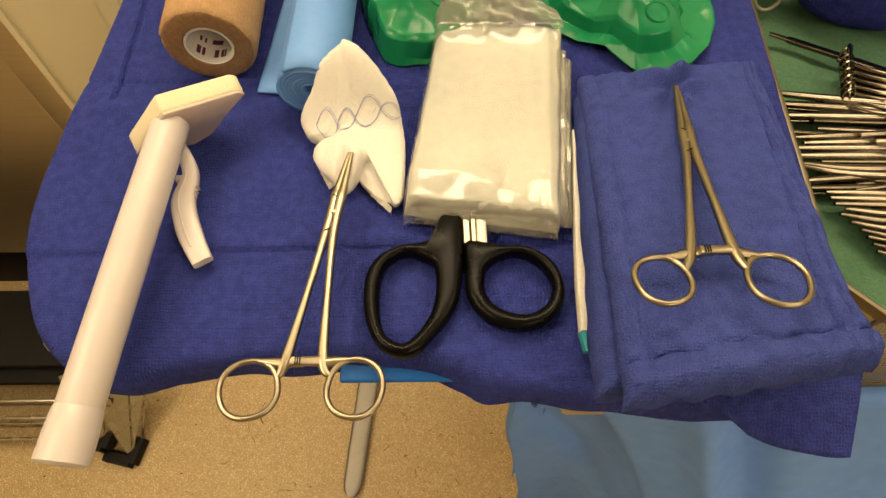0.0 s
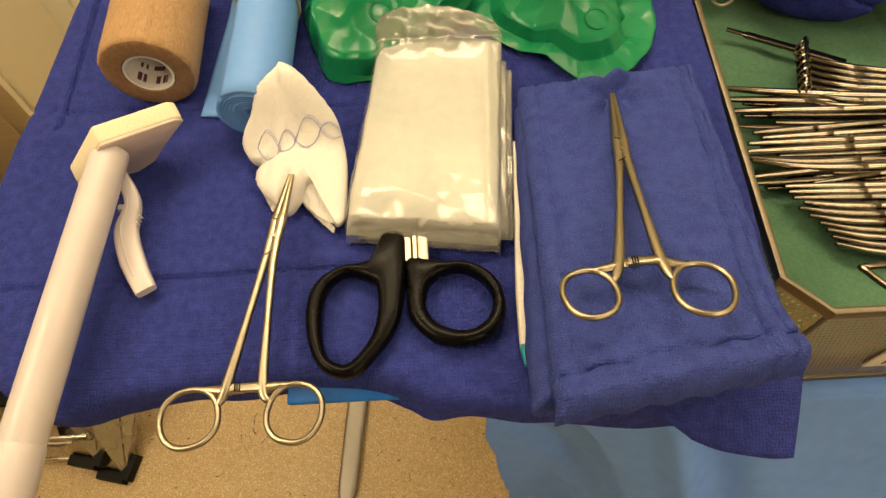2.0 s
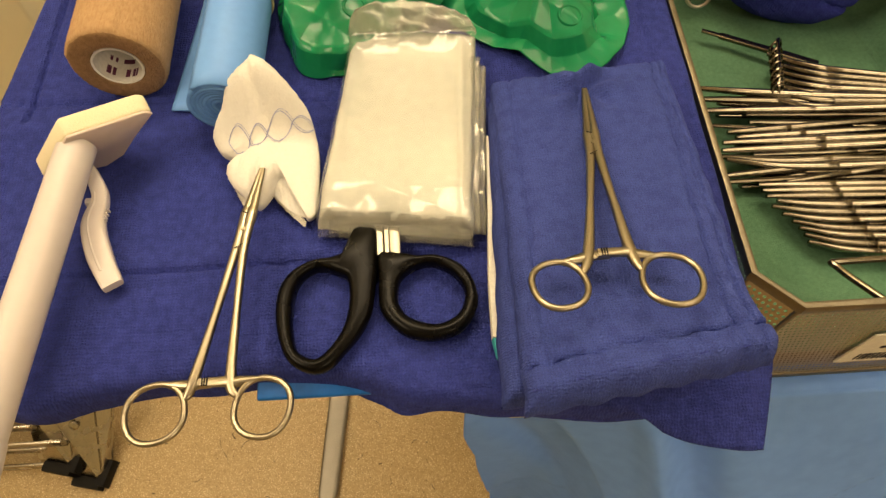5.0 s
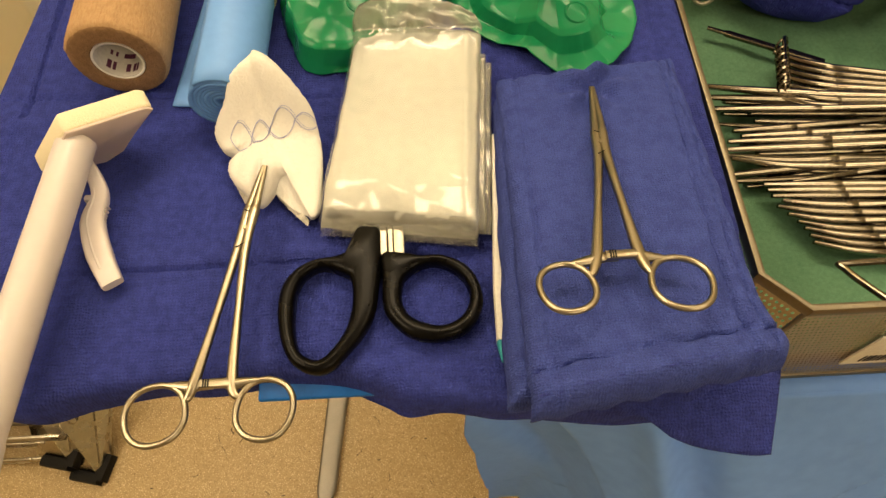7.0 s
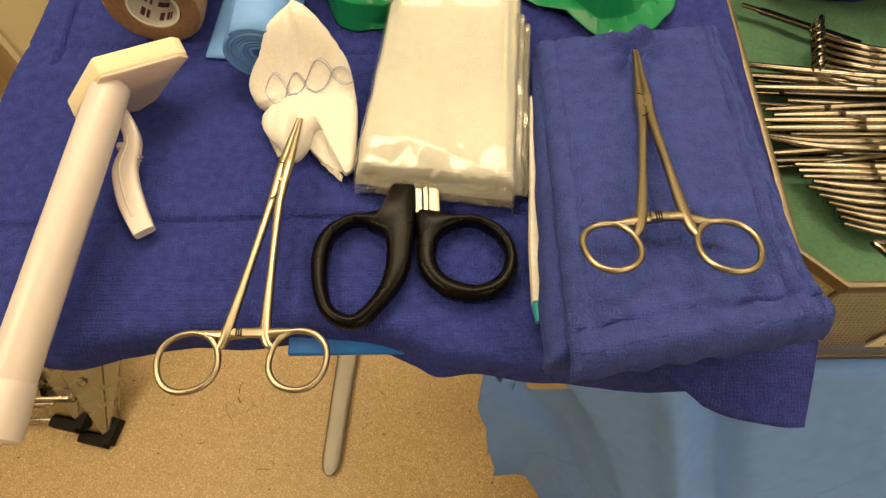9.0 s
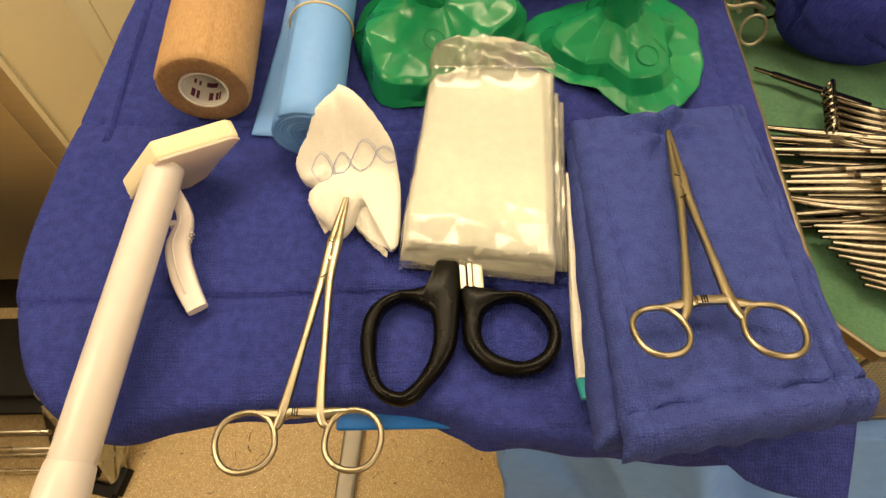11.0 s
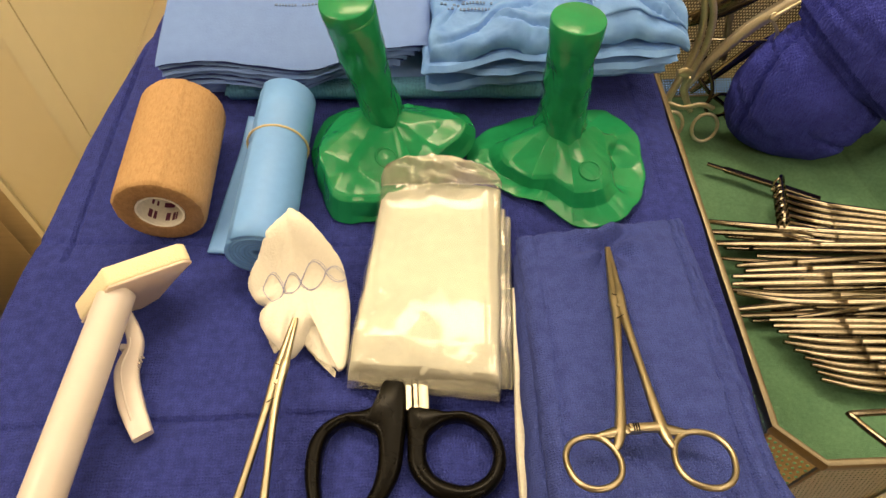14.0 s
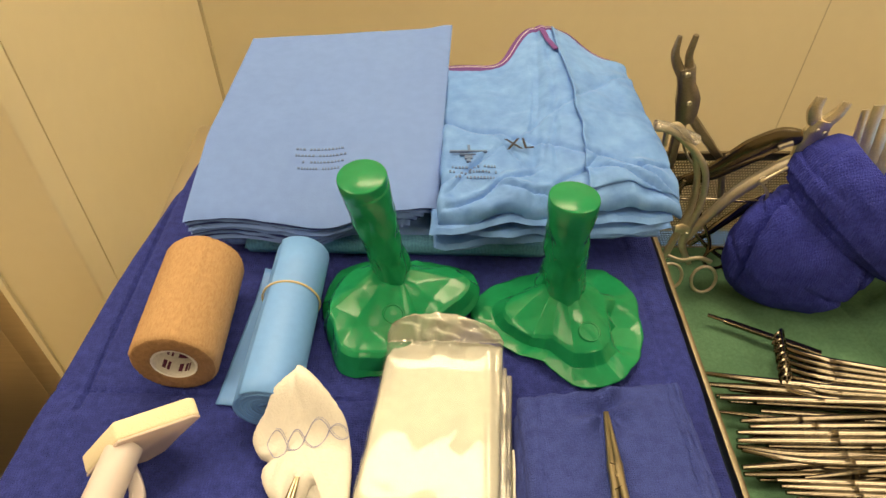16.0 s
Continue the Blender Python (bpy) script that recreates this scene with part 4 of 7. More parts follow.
# ---- bandage scissors with black handles ----
def scissors():
    s = thing("bandage_scissors", (0.012, 0.13, TOP), "trauma scissors with black plastic ring handles", "scissors")
    z = TOP + 0.0060

    def at_angle(loop, c, w):
        """Where a ray from c at angle w leaves a closed line."""
        best = 0.0
        d = Vector((math.cos(w), math.sin(w), 0))
        for p, q in zip(loop, loop[1:] + loop[:1]):
            e = q - p
            den = d.x * e.y - d.y * e.x
            if abs(den) < 1e-12:
                continue
            r = p - c
            k, m = (r.x * e.y - r.y * e.x) / den, (r.x * d.y - r.y * d.x) / den
            if k > 0 and -1e-6 <= m <= 1.000001:
                best = max(best, k)
        return best

    def ring_plate(outer, inner, mid, name_label):
        """A flat moulded handle: an outline with an oval hole, its edges rounded."""
        c = Vector((*mid, 0))
        out_line, in_line = spline([(*p, 0) for p in outer], 6, True), spline([(*p, 0) for p in inner], 6, True)
        bm, rings, n = bmesh.new(), [], 200
        profile = [(0.0, -0.0030, 0), (0.0, 0.0012, 0), (0.0, 0.0024, 0.0006), (0.0, 0.0032, 0.0016), (0.0, 0.0036, 0.0030), (1.0, 0.0036, -0.0026), (1.0, 0.0030, -0.0012), (1.0, 0.0020, -0.0004), (1.0, 0.0, 0), (1.0, -0.0034, -0.0006), (1.0, -0.0046, -0.0020), (0.0, -0.0046, 0.0014)]
        for j in range(n):
            w = 2 * math.pi * j / n
            d = Vector((math.cos(w), math.sin(w), 0))
            r0, r1 = at_angle(in_line, c, w), at_angle(out_line, c, w)
            room = min(1, (r1 - r0) / 0.0062)
            rings.append([bm.verts.new(c + d * ((r0 if side == 0 else r1 + 0.0007) + shift * room) + Vector((0, 0, z + dz))) for side, dz, shift in profile])
        m = len(profile)
        for a, b in zip(rings, rings[1:] + rings[:1]):
            for i in range(m):
                bm.faces.new((a[i], a[(i + 1) % m], b[(i + 1) % m], b[i]))
        return part("handle", bm, "black", s, name_label, smooth=45)
    ring_plate([(0.0043, 0.1590), (0.0126, 0.1585), (0.0130, 0.1427), (0.0120, 0.1308), (0.0103, 0.1188), (0.0060, 0.1100), (-0.0005, 0.1023), (-0.0060, 0.0965), (-0.0125, 0.0949), (-0.0205, 0.0985), (-0.0256, 0.1068), (-0.0282, 0.1200), (-0.0272, 0.1316), (-0.0222, 0.1393), (-0.0140, 0.1436), (-0.0060, 0.1448), (0.0003, 0.1475), (0.0036, 0.1520)],
               [(0.0009, 0.1342), (0.0017, 0.1239), (0.0, 0.1145), (-0.0034, 0.1077), (-0.0085, 0.1017), (-0.0128, 0.1), (-0.0188, 0.1034), (-0.0214, 0.1111), (-0.0222, 0.1205), (-0.0214, 0.1299), (-0.0179, 0.1368), (-0.0111, 0.1402), (-0.0034, 0.1376)],
               (-0.0095, 0.1210), "long oval black handle with a flat arm")
    ring_plate([(0.0147, 0.1455), (0.0248, 0.1446), (0.0308, 0.1430), (0.0393, 0.1427), (0.0479, 0.1385), (0.0530, 0.1316), (0.0547, 0.1222), (0.0521, 0.1145), (0.0462, 0.1085), (0.0359, 0.1060), (0.0265, 0.1077), (0.0205, 0.1120), (0.0165, 0.1171), (0.0147, 0.1231), (0.0147, 0.1342)],
               [(0.0239, 0.1342), (0.0299, 0.1385), (0.0376, 0.1393), (0.0453, 0.1350), (0.0496, 0.1282), (0.0496, 0.1214), (0.0462, 0.1154), (0.0393, 0.1120), (0.0325, 0.1128), (0.0256, 0.1162), (0.0222, 0.1222), (0.0222, 0.1291)],
               (0.0355, 0.1256), "round black handle")
    part("joint_block", box(bmesh.new(), (0.0140, 0.1520, z - 0.0015), (0.0150, 0.016, 0.005), 0.001), "black", s)
    for x0, wide, zz in ((0.0150, 0.0014, z + 0.0020), (0.0180, 0.0010, z + 0.0026), (0.0215, 0.0022, z + 0.0024)):
        part("blade", sweep(bmesh.new(), [(x0, 0.1445, zz), (x0 - 0.0003, 0.16, zz), (x0 - 0.004, 0.205, zz - 0.004)], [(wide, 0.0008), (wide, 0.0008), (wide * 0.6, 0.0006)], 10, square=0.95), "satin" if wide > 0.0012 else "grey_steel", s)
    return s


scissors()


# ---- folded plastic sheet in clear wrap, lying on the blades ----
def wrap_top(u, v):
    z = TOP + 0.0100 + 0.0042 * min(1, v / 0.05) ** 0.7 + 0.0010 * min(1, max(0, v - 0.03) / 0.14) - 0.0014 * max(0, v - 0.17)
    z += 0.00035 * nz(u * 5, v * 2, 3) + 0.0003 * crumple(u * 1.7 + 0.3 * v, v * 0.8, 8.3, 3) + 0.0006 * math.exp(-((u - 0.93 + 0.05 * v) / 0.03) ** 2)
    return z + 0.0030 * max(0, (v - 0.80) / 0.20) ** 2


BAG = [Vector((*c, 0)) for c in ((-0.0128, 0.1610), (0.0555, 0.1515), (0.0655, 0.2640), (0.0020, 0.2660))]


def on_bag(u, v):
    return (BAG[0] * (1 - u) + BAG[1] * u) * (1 - v) + (BAG[3] * (1 - u) + BAG[2] * u) * v


def film_sheet(u, v):
    """The clear skin: taut over the middle, creased near the front, and a loose clear bag end that falls to the table."""
    uu, vv = -0.006 + 1.012 * u, -0.024 + 1.024 * min(1, v / 0.90)
    s = max(0, (v - 0.90) / 0.10)
    p = on_bag(uu, vv)
    front, back = math.exp(-((vv - 0.09) / 0.11) ** 2), math.exp(-((1 - vv) / 0.07) ** 2)
    facet = crumple(u * 2.3 + 1.6 * vv, vv * 5.2 - 0.8 * u, 2.3, 3) + 0.25 * crumple(u * 6.5, vv * 9, 3.9, 2)
    facet_back = crumple(u * 3.2 + s * 0.9, vv * 5.0 + s * 1.6, 4.7, 4) + 0.5 * crumple(u * 7, s * 3.1, 1.1, 3)
    p.z = wrap_top(min(1, max(0, uu)), min(1, max(0, vv))) + 0.0008 + (0.0024 * front + 0.0003) * facet + (0.0030 * back + 0.0022 * s) * facet_back * (1 - 0.6 * s * s)
    d = min(u * 0.068, (1 - u) * 0.068)
    p.z -= 0.0030 * max(0, 1 - d / 0.003) ** 2 + 0.0075 * max(0, (0.03 - vv) / 0.05) ** 1.5 - (0.0150 - 0.0070 * u) * s ** 0.75 + 0.0050 * s ** 4
    arch = 0.002 + 0.0125 * math.sin(math.pi * min(1, max(0, u))) ** 0.55 if 0 < u < 1 else 0.004
    p.y += 0.0012 * nz(u * 11, 2.0) * front + arch * s + 0.0010 * nz(u * 13, 6.0) * back
    p.x += 0.0006 * nz(v * 12, 3.0) + (0.5 - u) * 0.009 * s * s
    return p


pack = thing("wrapped_sheet_pack", (0.028, 0.21, TOP), "folded white plastic sheet in glossy clear wrap", "plastic pack")
part("folded_sheet", pillow(bmesh.new(), [(c.x, c.y) for c in BAG], wrap_top, 0.0110, 50, 70, 0.0095, wave=lambda u, v: (0.0006 * nz(v * 8, u), 0.0010 * nz(u * 9, v, 3) * (1 - v) + 0.0050 * (1 - (2 * u - 1) ** 2) * max(0, (v - 0.8) / 0.2) ** 2 + 0.0020 * nz(u * 5, 8) * max(0, v - 0.8))), "wrap_fill", pack)
for k, (dx, dz) in enumerate(((0.0030, 0.0035), (0.0056, 0.0068))):
    part("side_fold", pillow(bmesh.new(), ((0.020, 0.160), (0.0560 + dx, 0.1530 + 0.001 * k), (0.0640 + dx, 0.2520 - 0.003 * k), (0.03, 0.255)), lambda u, v: TOP + 0.0148 + 0.0012 * v - 0.003 * max(0, 0.2 - v) / 0.2 - dz + 0.0008 * nz(u * 5, v * 8, k), 0.0030, 30, 50, 0.0014,
         wave=lambda u, v: (0.0009 * nz(v * 7, k), 0.001 * nz(u * 9, k + 2))), "milky_film", pack, "translucent folded plastic edge")
part("lower_fold", pillow(bmesh.new(), ((0.0, 0.162), (0.0560, 0.1560), (0.0640, 0.250), (0.02, 0.252)), lambda u, v: TOP + 0.0085 + 0.001 * nz(u * 5, v * 8), 0.0078, 40, 40, 0.004), "wrap_fill", pack)
part("bag_end", patch(bmesh.new(), lambda u, v: film_sheet(u, 0.895 + 0.105 * v) - Vector((0, 0, 0.0006)), 110, 40), "milky_layer", pack, "crinkled milky end of the bag", smooth=12)
part("clear_wrap", patch(bmesh.new(), film_sheet, 150, 230), "wrap", pack, "clear glossy wrinkled plastic", smooth=12)
for k in range(3):
    part("front_fold", patch(bmesh.new(), lambda u, v: on_bag(0.02 + 0.03 * k + (0.96 - 0.05 * k) * u, -0.020 - 0.005 * k + 0.07 * v + 0.008 * nz(u * 7, k)) + Vector((0.002 * k, 0, TOP + 0.0098 - 0.0022 * k + 0.0040 * v - 0.0018 * (1 - v) ** 2 + 0.0016 * crumple(u * 6, v * 1.2, 3 + k, 4))), 70, 8), "milky_film", pack, "crinkled plastic fold", smooth=35)

packet = thing("swab_packet", (0.058, 0.15, TOP), "slim white packet with a teal end, under a towel", "packet")
part("sleeve", sweep(bmesh.new(), spline([(0.0672, 0.205, TOP + 0.0050), (0.0640, 0.160, TOP + 0.0055), (0.0622, 0.128, TOP + 0.0060), (0.0614, 0.104, TOP + 0.0060)], 6), [(0.0012, 0.0030), (0.0014, 0.0032), (0.0022, 0.0034), (0.0020, 0.0034)], 10, square=0.8), "paper", packet)
part("tip", sweep(bmesh.new(), [(0.0618, 0.1045, TOP + 0.0050), (0.0628, 0.0965, TOP + 0.0045)], [(0.0024, 0.0034), (0.0020, 0.0024)], 10, square=0.8), "teal", packet, "teal plastic tip")


# ---- the folded towel under the second hemostat ----
def towel_top(u, v):
    z = 0.9945 + 0.004 * u * (1 - v) - 0.024 * v ** 1.15 + 0.0012 * nz(u * 5, v * 6, 2)
    line = 0.012 * math.sin(u * 3.0 + 0.2) + 0.004 * nz(u * 14, 1)
    z += crease(v - 0.083 - line, 0.0046, 0.0024) + 0.0012 * math.exp(-((v - 0.050) / 0.02) ** 2) + 0.0006 * nz(u * 26, v * 40, 5)
    z += crease(u - 0.845 - 0.06 * v - 0.01 * nz(v * 6, 2), 0.011, 0.0018) + crease(u - 0.925 - 0.02 * v - 0.008 * nz(v * 7, 5), 0.009, 0.0016) + crease(u - 0.10, 0.012, 0.0014)
    z -= 0.0050 * max(0, (0.05 - v) / 0.05) ** 2
    # the cloth is pinched where the jaws bite it
    du, dv = (u - 0.49) * 0.55, v - 0.895
    far = math.hypot(du, dv)
    z += crease(far, 0.030, 0.0052) + 0.0056 * math.exp(-(du / 0.045) ** 2 - ((dv - 0.055) / 0.025) ** 2)
    ang = math.atan2(dv, du)
    z += 0.0028 * math.cos(5 * ang + 0.6) * math.exp(-((far - 0.075) / 0.05) ** 2)
    return z


def towel_low(u, v):
    return 0.9825 - 0.0135 * v + 0.001 * nz(u * 5, v * 6, 8)


FOLDED = ((0.0655, 0.0655), (0.1500, 0.0775), (0.1555, 0.2390), (0.0700, 0.2300))
folded = thing("folded_towel", (0.105, 0.15, TOP), "folded faded blue cotton towel with stitched hem", "towel")
part("lower_fold", pillow(bmesh.new(), ((0.0590, 0.0720), (0.1450, 0.0800), (0.149, 0.226), (0.0680, 0.2225)), towel_low, 0.024, 50, 60, 0.008,
     wave=lambda u, v: (0.0012 * nz(v * 9, u), 0.001 * nz(u * 9, v, 4))), "towel_light", folded, smooth=70)
part("upper_fold", pillow(bmesh.new(), FOLDED, towel_top, 0.0145, 90, 110, 0.007,
     wave=lambda u, v: (0.0010 * nz(v * 12, u, 3) + 0.0045 * u * math.exp(-((v - 0.05) / 0.06) ** 2), 0.0012 * nz(u * 12, v, 6))), "towel_light", folded, smooth=70)
for off, name in ((0.083, "hem_stitch"), (0.030, "hem_stitch")):
    run = []
    for k in range(70):
        u = 0.03 + 0.94 * k / 69
        v = off + 0.012 * math.sin(u * 3.0 + 0.2) + 0.004 * nz(u * 14, 1)
        fl, fr, br, bl = (Vector((*c, 0)) for c in FOLDED)
        p = (fl * (1 - u) + fr * u) * (1 - v) + (bl * (1 - u) + br * u) * v
        run.append((p.x, p.y, towel_top(u, v) - 0.0001 - (0.0005 if off < 0.1 else 0)))
    part(name, sweep(bmesh.new(), run, (0.0004, 0.0004), 5), "towel", folded)


# ---- cohesive bandage roll ----
def bandage_roll():
    r = 0.0225
    f, b = Vector((-0.1082, 0.2462, TOP + r)), Vector((-0.1092, 0.3225, TOP + r))
    s = thing("bandage_roll", (f.x, 0.28, TOP), "tan cohesive elastic bandage roll on a white core", "bandage roll")
    n, length = 110, (b - f).length
    ax = (b - f).normalized()
    side = ax.cross(Vector((0, 0, 1))).normalized()
    up = side.cross(ax)
    bm = bmesh.new()

    def ring(along, rad, rough):
        out = []
        for j in range(n):
            w = 2 * math.pi * j / n
            k = rad + (0.0007 if math.cos(w - 1.25) > 0.0 and math.sin(w - 1.25) > 0 else 0) * (rad > 0.0205)
            k += rough * nz(math.cos(w) * 40, math.sin(w) * 40, along * 900)
            a = along + rough * 0.8 * nz(math.cos(w) * 30, math.sin(w) * 30, rad * 900)
            out.append(bm.verts.new(f + ax * a + (side * math.cos(w) + up * math.sin(w)) * k))
        return out
    rings = [ring(0.018, 0.0124, 0), ring(0.0005, 0.0124, 0.0001), ring(0.0, 0.0146, 0.0005), ring(0.0, 0.0173, 0.0006), ring(0.0, 0.0199, 0.0006), ring(0.0004, r - 0.0015, 0.0005), ring(0.002, r - 0.0002, 0.0003)]
    rings += [ring(a, r, 0.00022) for a in np.linspace(0.004, length - 0.004, 24)]
    rings += [ring(length - 0.001, r - 0.0012, 0.0004), ring(length, 0.018, 0.0005), ring(length, 0.0128, 0.0002), ring(length - 0.018, 0.0124, 0)]
    for p, q in zip(rings, rings[1:]):
        for j in range(n):
            bm.faces.new((p[j], p[(j + 1) % n], q[(j + 1) % n], q[j]))
    roll = part("bandage", bm, "bandage_side", s, "tan crinkled elastic bandage", smooth=60)
    roll.data.materials.append(M["bandage_end"])
    for face in roll.data.polygons:
        face.material_index = 1 if abs(face.normal.y) > 0.75 else 0
    core = lathe(bmesh.new(), [(0.001, 0.0108), (0.0008, 0.0116), (0.0012, 0.0112), (length - 0.001, 0.0112)], f, b, 48)
    core.faces.ensure_lookup_table()
    bmesh.ops.delete(core, geom=[fc for fc in core.faces if len(fc.verts) > 4], context="FACES_ONLY")
    core_ob = part("core", core, "core", s, "white cardboard core with maroon print", thick=0.0006)
    # plain printed marks inside the core
    for a0, w0, dw, da in ((0.004, -1.72, 0.2, 0.005), (0.004, -1.40, 0.14, 0.005), (0.004, -1.23, 0.1, 0.005), (0.004, -2.55, 0.2, 0.005), (0.004, -2.28, 0.14, 0.005), (0.0125, -2.5, 0.12, 0.003), (0.0125, -1.9, 0.5, 0.003), (0.0125, -2.25, 0.1, 0.003)):
        mark = patch(bmesh.new(), lambda u, v: f + ax * (a0 + da * v) + (side * math.cos(w0 + dw * u) + up * math.sin(w0 + dw * u)) * 0.0108, 6, 2)
        part("print_mark", mark, "core_print", core_ob)
    plug = lathe(bmesh.new(), [(0.021, 0.0), (0.021, 0.0112), (0.022, 0.0112)], f, b, 36)
    part("core_inside", plug, "core", s)
    seam = [f + ax * a + (side * math.cos(1.5 + 0.02 * math.sin(a * 260)) + up * math.sin(1.5 + 0.02 * math.sin(a * 260))) * (r + 0.0002) for a in np.linspace(0.005, length - 0.004, 40)]
    part("loose_end", sweep(bmesh.new(), seam, (0.0009, 0.0006), 6), "bandage_side", s, "raised edge of the outer turn")
    return s


bandage_roll()


# ---- rolled rubber bandage with a rubber band ----
def rubber_roll():
    r = 0.0162
    f, b = Vector((-0.0585, 0.2235, TOP + r)), Vector((-0.0540, 0.3330, TOP + r))
    s = thing("rubber_bandage_roll", (-0.056, 0.28, TOP), "light blue rubber bandage roll with a rubber band", "bandage roll")
    ax = (b - f).normalized()
    side = ax.cross(Vector((0, 0, 1))).normalized()
    up = side.cross(ax)
    length = (b - f).length
    bm = bmesh.new()
    turns, n = 7.5, 340
    line = []
    for k in range(n + 1):
        a = k / n
        w = -0.9 + 2 * math.pi * turns * a
        rad = 0.0018 + (r - 0.0018) * a ** 0.85
        line.append((side * math.cos(w) + up * math.sin(w)) * rad)
    slices = [0.0, 0.01, 0.03, 0.05, 0.067, 0.0725, 0.078, 0.09, length]
    cols = []
    for d in slices:
        pinch = 1 - 0.05 * math.exp(-((d - 0.0725) / 0.004) ** 2)
        cone = [0.0015 * (1 - k / n) * (1 if d == 0 else 0) for k in range(n + 1)]
        cols.append([bm.verts.new(f + ax * (d + cone[k] + (0.0006 * nz(k * 0.08, 1.0) if d == 0 else 0)) + p * pinch) for k, p in enumerate(line)])
    for p, q in zip(cols, cols[1:]):
        for k in range(n):
            bm.faces.new((p[k], p[k + 1], q[k + 1], q[k]))
    part("rolled_bandage", bm, "esmarch", s, thick=0.0020, smooth=60)

    def tail(u, v):
        y0, x0 = 0.2335 + 0.096 * v, -0.0615 + 0.004 * v
        x = x0 - (0.0275 - 0.006 * v) * u
        return Vector((x, y0 + 0.003 * u, TOP + 0.0012 + 0.009 * u * (1 - u) * math.sin(v * 3.0) * 0.5 + 0.004 * u * max(0, v - 0.75) / 0.25))
    part("free_end", patch(bmesh.new(), tail, 16, 24), "esmarch", s, "loose flat end of the bandage", thick=0.0012)
    band = [f + ax * (0.0725 + 0.0004 * math.sin(w)) + (side * math.cos(w) + up * math.sin(w)) * (r * 0.95 + 0.0012) for w in np.linspace(0, 2 * math.pi, 60, endpoint=False)]
    part("rubber_band", sweep(bmesh.new(), band, (0.0007, 0.0006), 8, closed=True), "rubber_band", s, "tan rubber band")
    return s


rubber_roll()


